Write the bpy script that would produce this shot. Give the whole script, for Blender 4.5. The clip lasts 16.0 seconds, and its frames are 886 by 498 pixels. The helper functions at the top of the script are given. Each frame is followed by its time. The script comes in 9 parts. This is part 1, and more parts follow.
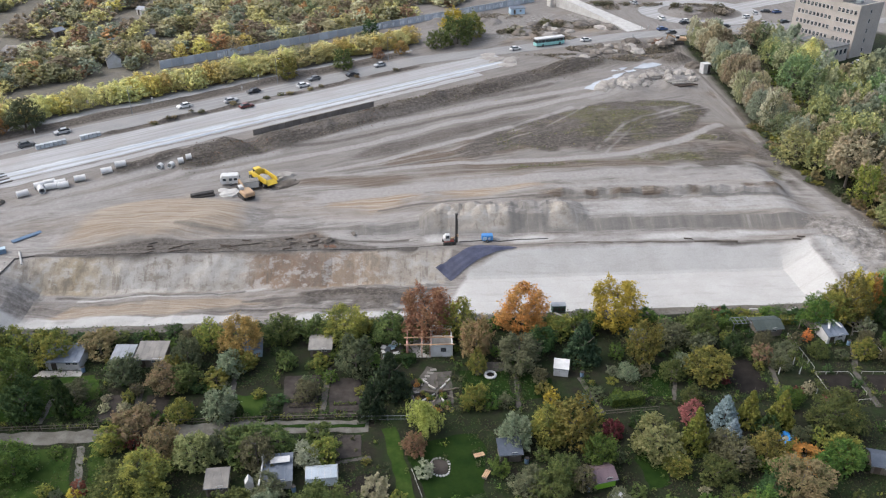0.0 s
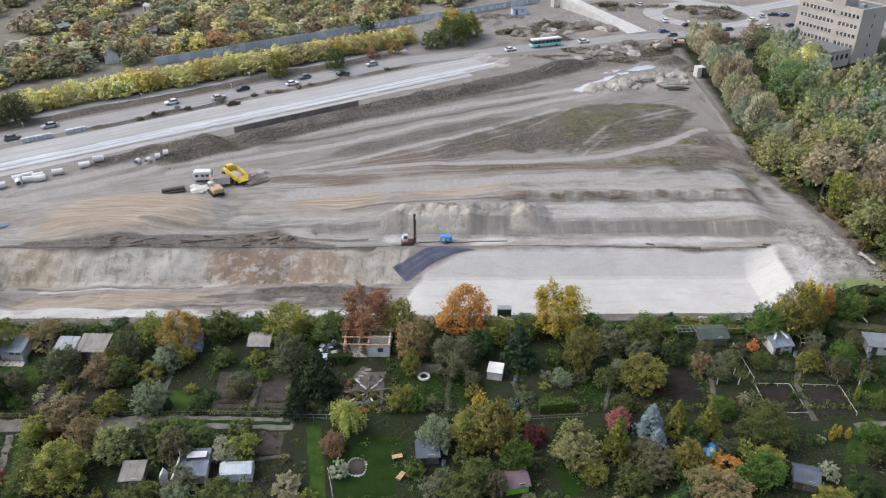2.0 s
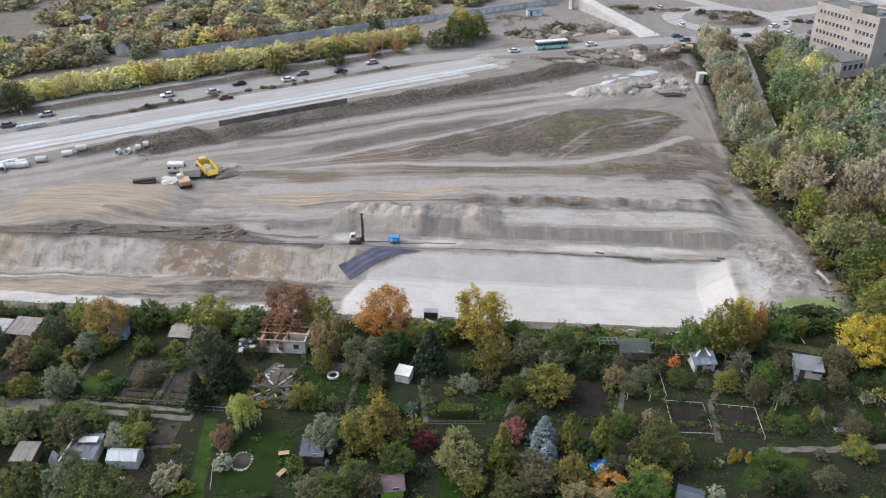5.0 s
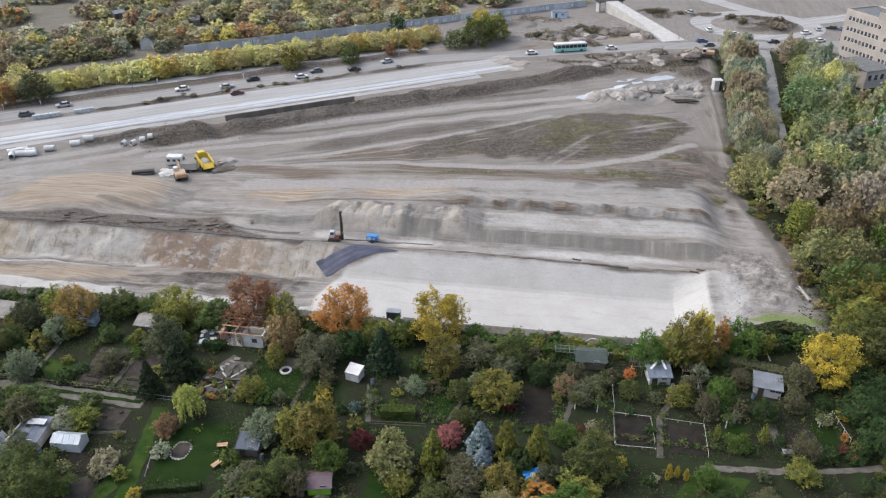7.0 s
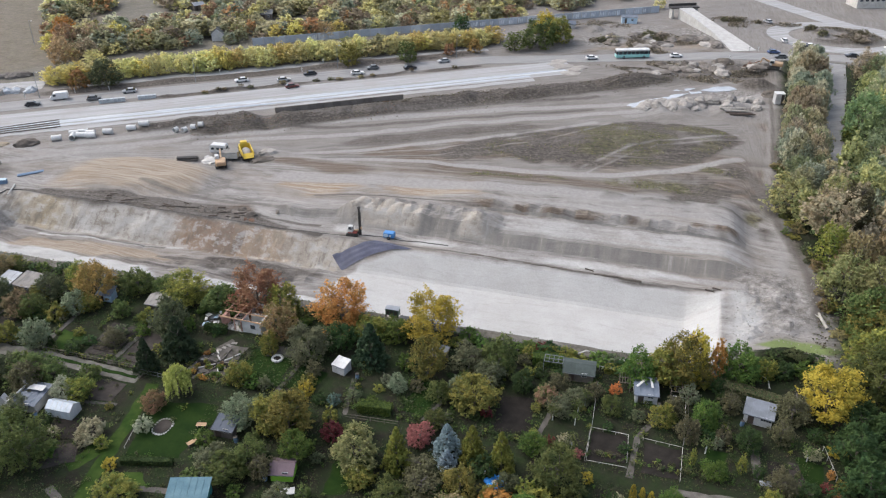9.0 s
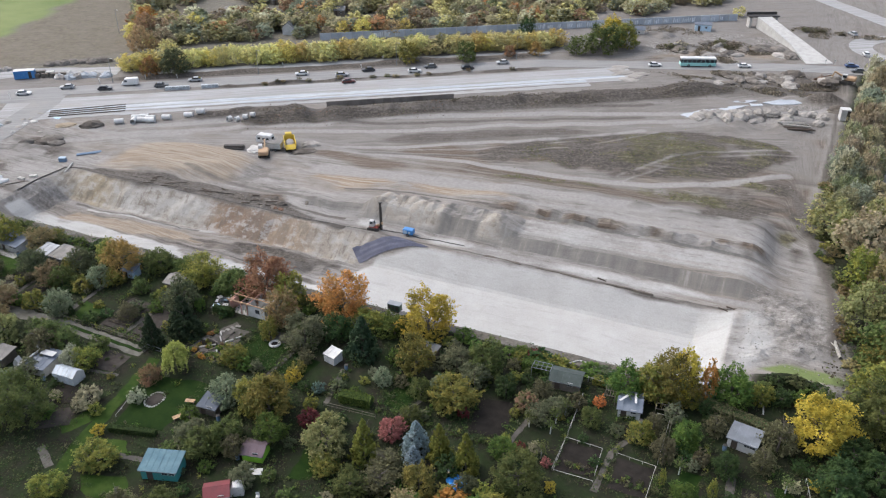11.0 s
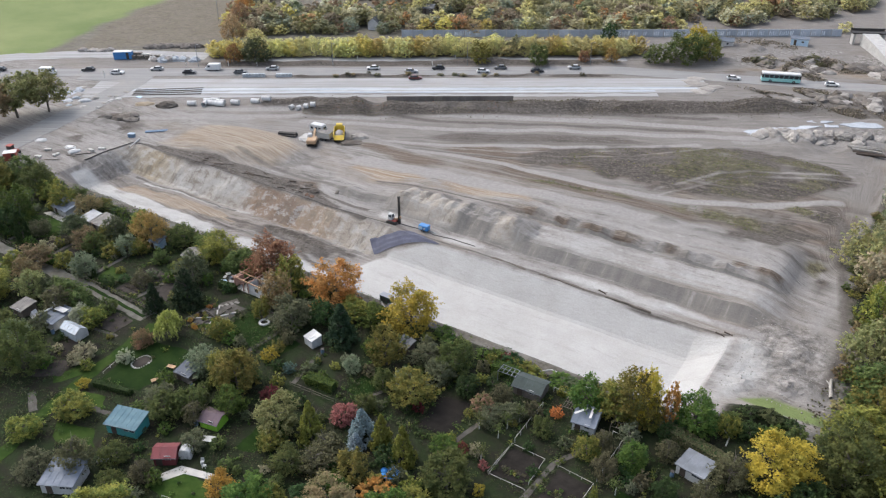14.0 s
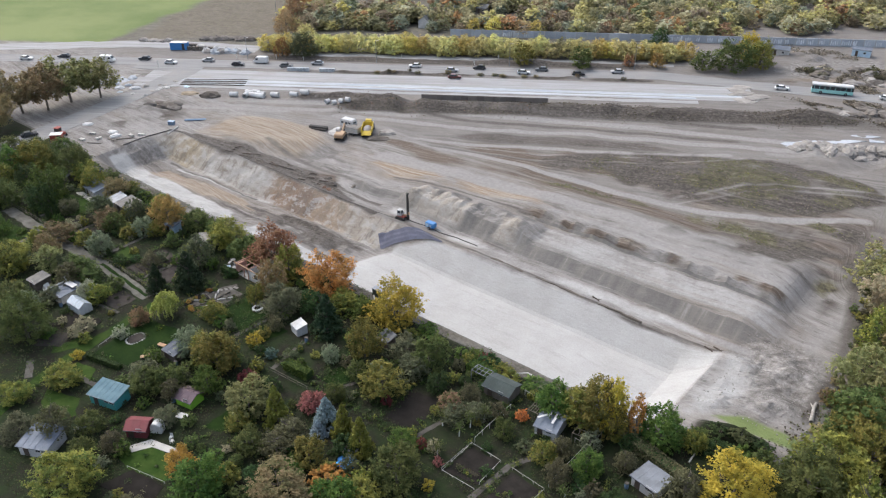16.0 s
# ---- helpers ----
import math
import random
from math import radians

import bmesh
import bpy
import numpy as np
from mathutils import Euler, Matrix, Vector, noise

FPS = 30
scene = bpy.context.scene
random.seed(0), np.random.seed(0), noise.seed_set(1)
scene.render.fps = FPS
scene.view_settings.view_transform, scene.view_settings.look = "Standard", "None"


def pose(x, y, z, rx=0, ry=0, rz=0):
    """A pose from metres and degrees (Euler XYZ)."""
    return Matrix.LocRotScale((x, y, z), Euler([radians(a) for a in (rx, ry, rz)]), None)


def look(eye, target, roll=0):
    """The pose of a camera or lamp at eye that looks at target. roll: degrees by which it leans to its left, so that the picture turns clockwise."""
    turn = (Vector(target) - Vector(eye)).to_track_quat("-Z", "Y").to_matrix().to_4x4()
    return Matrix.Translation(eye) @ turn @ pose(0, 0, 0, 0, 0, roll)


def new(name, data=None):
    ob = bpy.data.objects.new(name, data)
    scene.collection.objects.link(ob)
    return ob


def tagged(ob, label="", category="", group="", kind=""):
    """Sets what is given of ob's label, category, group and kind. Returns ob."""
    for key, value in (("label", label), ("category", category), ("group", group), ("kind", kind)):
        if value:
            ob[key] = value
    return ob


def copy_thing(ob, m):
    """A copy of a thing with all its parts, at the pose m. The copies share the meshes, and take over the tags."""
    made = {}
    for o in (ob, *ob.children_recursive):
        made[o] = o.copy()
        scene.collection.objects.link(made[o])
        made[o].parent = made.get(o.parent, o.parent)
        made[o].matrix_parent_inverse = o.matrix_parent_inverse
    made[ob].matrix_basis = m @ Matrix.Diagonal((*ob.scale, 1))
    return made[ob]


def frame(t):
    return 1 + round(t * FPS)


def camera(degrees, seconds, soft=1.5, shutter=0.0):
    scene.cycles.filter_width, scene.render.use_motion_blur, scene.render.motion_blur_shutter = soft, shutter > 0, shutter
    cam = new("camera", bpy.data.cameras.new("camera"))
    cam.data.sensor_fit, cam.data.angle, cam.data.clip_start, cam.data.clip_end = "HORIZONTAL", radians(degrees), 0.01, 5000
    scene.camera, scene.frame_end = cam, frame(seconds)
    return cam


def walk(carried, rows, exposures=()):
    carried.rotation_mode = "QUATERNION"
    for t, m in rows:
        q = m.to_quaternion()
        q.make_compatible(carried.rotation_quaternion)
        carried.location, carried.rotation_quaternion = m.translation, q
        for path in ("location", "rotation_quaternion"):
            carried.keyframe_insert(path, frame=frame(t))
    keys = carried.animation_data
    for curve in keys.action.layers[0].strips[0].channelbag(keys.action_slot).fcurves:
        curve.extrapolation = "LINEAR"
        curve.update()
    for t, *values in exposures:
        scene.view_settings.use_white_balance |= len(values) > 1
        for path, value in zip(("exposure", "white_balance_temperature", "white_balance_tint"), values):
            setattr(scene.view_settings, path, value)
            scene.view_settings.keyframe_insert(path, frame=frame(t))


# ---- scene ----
cam = camera(58.0, 16.0, soft=1.2)
METRES, EYE, TILT, LEAN, TURN = 123.3, 80.0, 0.0, 0.0, -3.7
ROWS = [
    (0.0, 0.0, 0.0, 0.0, 0.11, -29.68, -0.19),
    (0.5, 0.031, 0.0005, 0.0004, 0.81, -29.69, -0.18),
    (1.0, 0.062, 0.0016, 0.0009, 1.45, -29.72, -0.16),
    (1.5, 0.093, 0.0032, 0.0014, 2.1, -29.73, -0.13),
    (2.0, 0.124, 0.0051, 0.002, 2.81, -29.74, -0.12),
    (2.5, 0.155, 0.0075, 0.0026, 3.54, -29.75, -0.1),
    (3.0, 0.186, 0.0104, 0.0031, 4.27, -29.78, -0.09),
    (3.5, 0.2171, 0.0138, 0.0036, 4.99, -29.79, -0.08),
    (4.0, 0.2479, 0.0175, 0.0042, 5.73, -29.81, -0.07),
    (6.5, 0.4019, 0.0434, 0.0062, 11.15, -29.88, -0.02),
    (7.0, 0.4327, 0.05, 0.007, 12.09, -29.89, -0.01),
    (7.5, 0.4631, 0.0572, 0.0079, 13.07, -29.9, -0.0),
    (8.0, 0.4929, 0.0649, 0.0088, 15.26, -29.91, -0.0),
    (8.5, 0.5233, 0.0734, 0.0094, 17.63, -29.91, 0.02),
    (9.0, 0.5537, 0.0825, 0.0099, 19.51, -29.9, 0.03),
    (11.5, 0.7005, 0.1389, 0.0129, 28.88, -29.87, 0.13),
    (12.0, 0.7287, 0.1523, 0.0132, 30.57, -29.84, 0.13),
    (12.5, 0.7564, 0.1661, 0.0134, 32.11, -29.82, 0.12),
    (13.0, 0.7834, 0.1812, 0.014, 33.67, -29.82, 0.12),
    (13.5, 0.8104, 0.1972, 0.0147, 35.38, -29.84, 0.13),
    (14.0, 0.8367, 0.2138, 0.015, 37.13, -29.84, 0.13),
    (14.5, 0.8628, 0.2312, 0.0152, 38.84, -29.82, 0.15),
    (15.0, 0.8881, 0.249, 0.0158, 40.38, -29.82, 0.15),
    (15.5, 0.9133, 0.268, 0.0162, 41.92, -29.84, 0.18),
    (16.0, 0.9378, 0.2876, 0.0165, 43.45, -29.84, 0.2),
]
walk(cam, [(t, pose(0, 0, EYE, TILT, LEAN, TURN) @ pose(METRES * x, METRES * y, METRES * z, 90 + pitch, roll, yaw)) for t, x, y, z, yaw, pitch, roll in ROWS])

import functools
# ---- world, sun and sky ----
world = bpy.data.worlds.new("sky")
scene.world = world
world.use_nodes = True
wn = world.node_tree.nodes
sky = wn.new("ShaderNodeTexSky")
sky.sky_type = "NISHITA"
sky.sun_disc = False
SUN_EL, SUN_AZ = radians(52), radians(-85)      # azimuth from +y towards +x
sky.sun_elevation, sky.sun_rotation = SUN_EL, SUN_AZ
sky.air_density, sky.dust_density, sky.ozone_density = 1.0, 4.0, 1.0
veil = wn.new("ShaderNodeHueSaturation")      # thin high cloud greys the sky
veil.inputs["Saturation"].default_value = 0.70
world.node_tree.links.new(sky.outputs[0], veil.inputs["Color"])
world.node_tree.links.new(veil.outputs[0], wn["Background"].inputs[0])
wn["Background"].inputs[1].default_value = 0.15
sun_data = bpy.data.lights.new("sun", "SUN")
sun_data.energy, sun_data.angle, sun_data.color = 0.55, radians(60), (0.92, 0.97, 1.0)
sun = new("sun", sun_data)
sun_dir = Vector((math.sin(SUN_AZ) * math.cos(SUN_EL), math.cos(SUN_AZ) * math.cos(SUN_EL), math.sin(SUN_EL)))
sun.matrix_world = look(sun_dir * 300, (0, 0, 0))
scene.view_settings.exposure = 1.05


# ---- materials ----
def shader(name):
    m = bpy.data.materials.new(name)
    m.use_nodes = True
    nt = m.node_tree
    return m, nt, nt.nodes["Principled BSDF"]


def link(nt, a, b):
    nt.links.new(a, b)


def noise_node(nt, vec, scale, detail=4.0, rough=0.55):
    n = nt.nodes.new("ShaderNodeTexNoise")
    n.inputs["Scale"].default_value, n.inputs["Detail"].default_value, n.inputs["Roughness"].default_value = scale, detail, rough
    link(nt, vec, n.inputs["Vector"])
    return n.outputs["Fac"]


def ramp_node(nt, fac, stops):
    r = nt.nodes.new("ShaderNodeValToRGB")
    while len(r.color_ramp.elements) < len(stops):
        r.color_ramp.elements.new(0.5)
    for e, (p, c) in zip(r.color_ramp.elements, stops):
        e.position = p
        e.color = (*c, 1) if not isinstance(c, float) else (c, c, c, 1)
    link(nt, fac, r.inputs[0])
    return r.outputs[0]


def mix_node(nt, fac, a, b, mode="MIX"):
    m = nt.nodes.new("ShaderNodeMix")
    m.data_type, m.blend_type = "RGBA", mode
    for s, v in ((m.inputs[0], fac), (m.inputs[6], a), (m.inputs[7], b)):
        if isinstance(v, (int, float)):
            s.default_value = v
        elif isinstance(v, tuple):
            s.default_value = (*v, 1)
        else:
            link(nt, v, s)
    return m.outputs[2]


def math_node(nt, op, a, b=0.0, c=None, clamp=False):
    m = nt.nodes.new("ShaderNodeMath")
    m.operation, m.use_clamp = op, clamp
    for s, v in zip(m.inputs, (a, b, c)):
        if v is None:
            continue
        if isinstance(v, (int, float)):
            s.default_value = v
        else:
            link(nt, v, s)
    return m.outputs[0]


def bump_node(nt, bsdf, fac, strength, dist=0.05):
    b = nt.nodes.new("ShaderNodeBump")
    b.inputs["Strength"].default_value, b.inputs["Distance"].default_value = strength, dist
    link(nt, fac, b.inputs["Height"])
    link(nt, b.outputs[0], bsdf.inputs["Normal"])


def world_pos(nt):
    return nt.nodes.new("ShaderNodeNewGeometry").outputs["Position"]


def stretch(nt, vec, scale, turn=0.0):
    for size, angle in (((1, 1, 1), turn), (scale, 0.0)) if turn else ((scale, 0.0),):
        m = nt.nodes.new("ShaderNodeMapping")
        m.inputs["Scale"].default_value = size
        m.inputs["Rotation"].default_value = (0, 0, angle)
        link(nt, vec, m.inputs["Vector"])
        vec = m.outputs[0]
    return vec


def mat(name, c1, c2, scale=0.6, fine=6.0, rough=0.8, metal=0.0, bump=0.3, rand=0.15):
    """A weathered surface: blotches of two colours, finer grain, and a shift from object to object."""
    m, nt, b = shader(name)
    p = world_pos(nt)
    col = mix_node(nt, ramp_node(nt, noise_node(nt, p, scale), [(0.35, 0.0), (0.65, 1.0)]), c1, c2)
    grain = noise_node(nt, p, fine, 5.0)
    col = mix_node(nt, 0.55, col, ramp_node(nt, grain, [(0.25, 0.55), (0.75, 1.0)]), "MULTIPLY")
    if rand:
        r = nt.nodes.new("ShaderNodeObjectInfo").outputs["Random"]
        h = nt.nodes.new("ShaderNodeHueSaturation")
        link(nt, math_node(nt, "MULTIPLY_ADD", r, 2 * rand, 1 - rand), h.inputs["Value"])
        link(nt, col, h.inputs["Color"])
        col = h.outputs[0]
    link(nt, col, b.inputs["Base Color"])
    b.inputs["Roughness"].default_value, b.inputs["Metallic"].default_value = rough, metal
    if rough >= 0.95:
        b.inputs["Specular IOR Level"].default_value = 0.12
    bump_node(nt, b, grain, bump)
    return m


def leaf_mat(name, c1, c2, hue=0.02):
    """Leaves: two colours from clump to clump, brightness from leaf to leaf, and light that passes through."""
    m, nt, b = shader(name)
    oi = nt.nodes.new("ShaderNodeObjectInfo")
    geo = nt.nodes.new("ShaderNodeNewGeometry")
    tc = nt.nodes.new("ShaderNodeTexCoord")
    blot = noise_node(nt, tc.outputs["Object"], 4.5, 2.0)
    col = mix_node(nt, ramp_node(nt, blot, [(0.38, 0.0), (0.62, 1.0)]), c1, c2)
    h = nt.nodes.new("ShaderNodeHueSaturation")
    link(nt, math_node(nt, "MULTIPLY_ADD", oi.outputs["Random"], 2 * hue, 0.5 - hue), h.inputs["Hue"])
    val = math_node(nt, "MULTIPLY_ADD", geo.outputs["Random Per Island"], 0.5, 0.72)
    val = math_node(nt, "MULTIPLY", val, math_node(nt, "MULTIPLY_ADD", oi.outputs["Random"], 0.35, 0.85))
    link(nt, val, h.inputs["Value"])
    h.inputs["Saturation"].default_value = 0.94
    link(nt, col, h.inputs["Color"])
    link(nt, h.outputs[0], b.inputs["Base Color"])
    b.inputs["Roughness"].default_value = 0.75
    b.inputs["Specular IOR Level"].default_value = 0.2
    t = nt.nodes.new("ShaderNodeBsdfTranslucent")
    link(nt, h.outputs[0], t.inputs[0])
    ms = nt.nodes.new("ShaderNodeMixShader")
    ms.inputs[0].default_value = 0.38
    link(nt, b.outputs[0], ms.inputs[1])
    link(nt, t.outputs[0], ms.inputs[2])
    link(nt, ms.outputs[0], nt.nodes["Material Output"].inputs[0])
    return m


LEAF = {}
# kinds with a second, paler leaf tone that bakes distance haze into colour
HAZED_KINDS = ["paleolive", "hazel", "lightyellow", "palebrown", "silvergreen", "yellowolive", "pale", "orangebrown", "olive", "orangeyellow", "russetlight", "yellow", "yellowgreen", "green", "greygreen"]
for _k, _a, _b in (
    ("green", (0.040, 0.080, 0.014), (0.092, 0.136, 0.022)),
    ("dark", (0.020, 0.044, 0.014), (0.046, 0.077, 0.020)),
    ("olive", (0.050, 0.074, 0.020), (0.100, 0.119, 0.031)),
    ("yellowgreen", (0.085, 0.110, 0.022), (0.205, 0.190, 0.034)),
    ("yellowolive", (0.098, 0.108, 0.024), (0.205, 0.182, 0.034)),
    ("paleolive", (0.105, 0.115, 0.042), (0.185, 0.180, 0.070)),
    ("yellow", (0.335, 0.252, 0.020), (0.230, 0.198, 0.024)),
    ("orangeyellow", (0.330, 0.170, 0.022), (0.230, 0.140, 0.030)),
    ("orange", (0.310, 0.132, 0.028), (0.215, 0.112, 0.030)),
    ("orangebrown", (0.215, 0.122, 0.036), (0.150, 0.100, 0.036)),
    ("redorange", (0.370, 0.085, 0.022), (0.290, 0.075, 0.026)),
    ("russet", (0.160, 0.072, 0.040), (0.190, 0.104, 0.052)),
    ("russetlight", (0.185, 0.105, 0.058), (0.130, 0.105, 0.045)),
    ("red", (0.125, 0.026, 0.022), (0.085, 0.034, 0.024)),
    ("pink", (0.250, 0.080, 0.080), (0.150, 0.060, 0.052)),
    ("grey", (0.075, 0.088, 0.048), (0.125, 0.126, 0.068)),
    ("greygreen", (0.056, 0.076, 0.038), (0.100, 0.112, 0.054)),
    ("brown", (0.072, 0.070, 0.038), (0.112, 0.104, 0.052)),
    ("palebrown", (0.165, 0.120, 0.062), (0.125, 0.112, 0.050)),
    ("silver", (0.170, 0.190, 0.125), (0.230, 0.240, 0.170)),
    ("silvergreen", (0.095, 0.120, 0.070), (0.140, 0.155, 0.095)),
    ("pale", (0.200, 0.195, 0.115), (0.260, 0.240, 0.150)),
    ("bluegreen", (0.045, 0.080, 0.065), (0.070, 0.105, 0.085)),
    ("spruce", (0.020, 0.040, 0.020), (0.040, 0.062, 0.028)),
    ("bluespruce", (0.165, 0.220, 0.235), (0.220, 0.275, 0.295)),
    ("willow", (0.190, 0.220, 0.045), (0.240, 0.255, 0.060)),
    ("orangegreen", (0.180, 0.115, 0.026), (0.085, 0.095, 0.026)),
    ("pinkgreen", (0.210, 0.120, 0.075), (0.120, 0.125, 0.050)),
    ("greenred", (0.050, 0.070, 0.024), (0.110, 0.075, 0.030)),
    # raised to take in the haze over the far hedge row
    ("lightyellow", (0.235, 0.232, 0.070), (0.350, 0.300, 0.080)),
    ("bare", (0.250, 0.215, 0.165), (0.190, 0.165, 0.120)),
    ("hazel", (0.200, 0.150, 0.070), (0.145, 0.130, 0.060)),
    ("rustweed", (0.120, 0.066, 0.040), (0.088, 0.062, 0.042)),
    ("dead", (0.125, 0.105, 0.080), (0.165, 0.140, 0.110)),
    ("twig", (0.082, 0.072, 0.056), (0.115, 0.098, 0.075)),
    ("weed", (0.040, 0.052, 0.018), (0.068, 0.072, 0.026)),
    ("litter", (0.070, 0.055, 0.034), (0.050, 0.048, 0.024)),
    ("flower", (0.480, 0.360, 0.300), (0.110, 0.130, 0.050)),
):
    _f = 1.3 if _k in ("green", "dark", "olive", "yellowgreen", "yellowolive", "greygreen", "grey", "brown", "spruce", "weed", "litter") else 1.5
    LEAF[_k] = leaf_mat("leaves_" + _k, tuple(v * _f for v in _a), tuple(v * _f for v in _b), 0.007 if _k in ("yellow", "orange", "russet") else 0.02)
    # lightened and greyed copy: distance haze is mixed into the leaf colours
    LEAF["dry " + _k] = leaf_mat("dry_leaves_" + _k, *(tuple(0.055 + 1.9 * (.85 * v + .15 * sum(c) / 3) for v in c) for c in (_a, _b))) if _k in HAZED_KINDS else None
LEAF["darkcol"], LEAF["yellowcol"] = LEAF["dark"], LEAF["yellow"]
LEAF["thuja"] = LEAF["yellowcon"] = leaf_mat("leaves_conifer", (0.150, 0.175, 0.030), (0.240, 0.235, 0.040))

BARK = mat("bark", (0.10, 0.085, 0.070), (0.16, 0.14, 0.12), 2.0, 14.0, 0.9)
PALE_BARK = mat("pale_bark", (0.38, 0.36, 0.33), (0.26, 0.24, 0.21), 2.0, 14.0, 0.9)
WHITE = mat("white_paint", (0.60, 0.60, 0.60), (0.48, 0.48, 0.47), 0.8, 9.0, 0.55, rand=0.06)
PLASTER = mat("plaster", (0.60, 0.58, 0.54), (0.46, 0.44, 0.40), 0.7, 7.0, 0.9)
FELT = mat("roofing_felt", (0.085, 0.09, 0.095), (0.14, 0.145, 0.145), 0.7, 8.0, 0.9)
GREEN_FELT = mat("green_roofing_felt", (0.040, 0.055, 0.050), (0.066, 0.084, 0.078), 0.7, 8.0, 0.9)
SLATE = mat("blue_grey_roofing", (0.10, 0.125, 0.165), (0.16, 0.185, 0.225), 0.6, 8.0, 0.7)
DARK_SLATE = mat("dark_blue_roofing", (0.045, 0.060, 0.085), (0.075, 0.09, 0.12), 0.6, 8.0, 0.7)
TIN = mat("grey_sheet_metal", (0.27, 0.29, 0.32), (0.20, 0.215, 0.235), 0.5, 6.0, 0.5, 0.3)
ASBESTOS = mat("weathered_cement_sheet", (0.24, 0.225, 0.205), (0.17, 0.162, 0.15), 0.6, 6.0, 0.9)
TEAL = mat("teal_roofing", (0.045, 0.125, 0.165), (0.085, 0.175, 0.215), 0.6, 5.0, 0.7)
TURQ = mat("turquoise_paint", (0.05, 0.33, 0.32), (0.07, 0.28, 0.28), 0.8, 8.0, 0.6)
MAROON = mat("maroon_paint", (0.17, 0.030, 0.035), (0.13, 0.028, 0.032), 0.8, 8.0, 0.7)
PLUM = mat("plum_roofing", (0.10, 0.07, 0.085), (0.13, 0.09, 0.10), 0.8, 8.0, 0.8)
LIME = mat("lime_paint", (0.27, 0.55, 0.05), (0.24, 0.48, 0.05), 0.8, 8.0, 0.6)
# toned down to carry the shade on shed walls; also used for fences
WOOD = mat("grey_wood", (0.17, 0.145, 0.12), (0.115, 0.10, 0.085), 1.2, 12.0, 0.85)
FRESH_WOOD = mat("fresh_wood", (0.52, 0.34, 0.20), (0.44, 0.28, 0.17), 1.2, 12.0, 0.8)
PINK_WOOD = mat("pinkish_wood", (0.50, 0.30, 0.24), (0.42, 0.24, 0.19), 1.2, 12.0, 0.8)
DARK_WOOD = mat("dark_wood", (0.085, 0.062, 0.048), (0.06, 0.045, 0.036), 1.2, 12.0, 0.85)
CONCRETE = mat("concrete", (0.50, 0.48, 0.45), (0.40, 0.385, 0.36), 0.5, 6.0, 0.9)
PALE_CONCRETE = mat("pale_concrete", (0.50, 0.49, 0.47), (0.40, 0.39, 0.37), 0.5, 6.0, 0.85)
DARK_STEEL = mat("dark_steel", (0.055, 0.053, 0.052), (0.085, 0.075, 0.068), 1.0, 9.0, 0.6, 0.4)
RUST = mat("rusty_steel", (0.15, 0.075, 0.042), (0.095, 0.052, 0.034), 1.0, 9.0, 0.85)
RUBBER = mat("tyre_rubber", (0.025, 0.025, 0.025), (0.05, 0.047, 0.043), 1.0, 9.0, 0.9)
YELLOW = mat("machine_yellow", (0.66, 0.46, 0.035), (0.55, 0.39, 0.05), 0.9, 6.0, 0.5, rand=0.0)
ORANGE = mat("machine_orange", (0.46, 0.31, 0.18), (0.38, 0.25, 0.15), 0.9, 6.0, 0.6, rand=0.0)
RED = mat("machine_red", (0.40, 0.070, 0.045), (0.30, 0.065, 0.05), 0.9, 6.0, 0.6, rand=0.0)
BLUE = mat("machine_blue", (0.045, 0.20, 0.50), (0.06, 0.24, 0.52), 0.9, 6.0, 0.5, rand=0.0)
SLATE_BLUE = mat("faded_blue_plastic", (0.12, 0.20, 0.31), (0.17, 0.25, 0.35), 0.9, 6.0, 0.6)
BLOCK_GREY = mat("pale_bluish_block", (0.42, 0.46, 0.49), (0.48, 0.51, 0.53), 0.9, 6.0, 0.8)
BRIGHT_BLUE = mat("pool_blue", (0.02, 0.25, 0.75), (0.04, 0.32, 0.80), 0.9, 6.0, 0.35, rand=0.0)
PALE_BLUE = mat("pale_blue", (0.38, 0.53, 0.66), (0.48, 0.60, 0.70), 0.9, 6.0, 0.6)
DARK_GREEN = mat("dark_green_paint", (0.035, 0.085, 0.060), (0.05, 0.10, 0.07), 0.9, 6.0, 0.6)
TARP = mat("dark_blue_tarp", (0.032, 0.037, 0.072), (0.062, 0.070, 0.118), 0.5, 3.0, 0.6, bump=0.6)
EARTH = mat("dark_heaped_earth", (0.115, 0.100, 0.086), (0.165, 0.145, 0.125), 0.5, 3.0, 0.95, bump=0.8)
STONE_GREY = mat("broken_stone", (0.20, 0.19, 0.175), (0.30, 0.285, 0.265), 0.8, 5.0, 0.95, bump=0.5)
WALL_BROWN = mat("earth_stained_concrete", (0.155, 0.138, 0.122), (0.21, 0.19, 0.17), 0.3, 3.0, 0.95, bump=0.4)
WASTE_EARTH = mat("grey_brown_waste_earth", (0.135, 0.120, 0.106), (0.215, 0.195, 0.175), 0.5, 3.0, 0.95, bump=0.8)
OCHRE_EARTH = mat("ochre_sand", (0.30, 0.245, 0.175), (0.37, 0.31, 0.235), 0.5, 3.0, 0.95, bump=0.6)
GREY_EARTH = mat("grey_heaped_rubble", (0.27, 0.25, 0.23), (0.36, 0.34, 0.31), 0.4, 3.0, 0.95, bump=0.8)
SOIL = mat("dug_bed_soil", (0.036, 0.031, 0.028), (0.062, 0.054, 0.048), 0.7, 2.0, 0.95, bump=0.8)
BLACK_SOIL = mat("black_bed_soil", (0.016, 0.014, 0.012), (0.028, 0.024, 0.021), 0.7, 5.0, 0.95, bump=0.8)
PATH = mat("garden_path", (0.135, 0.126, 0.113), (0.085, 0.077, 0.068), 0.9, 5.0, 0.95, bump=0.5)
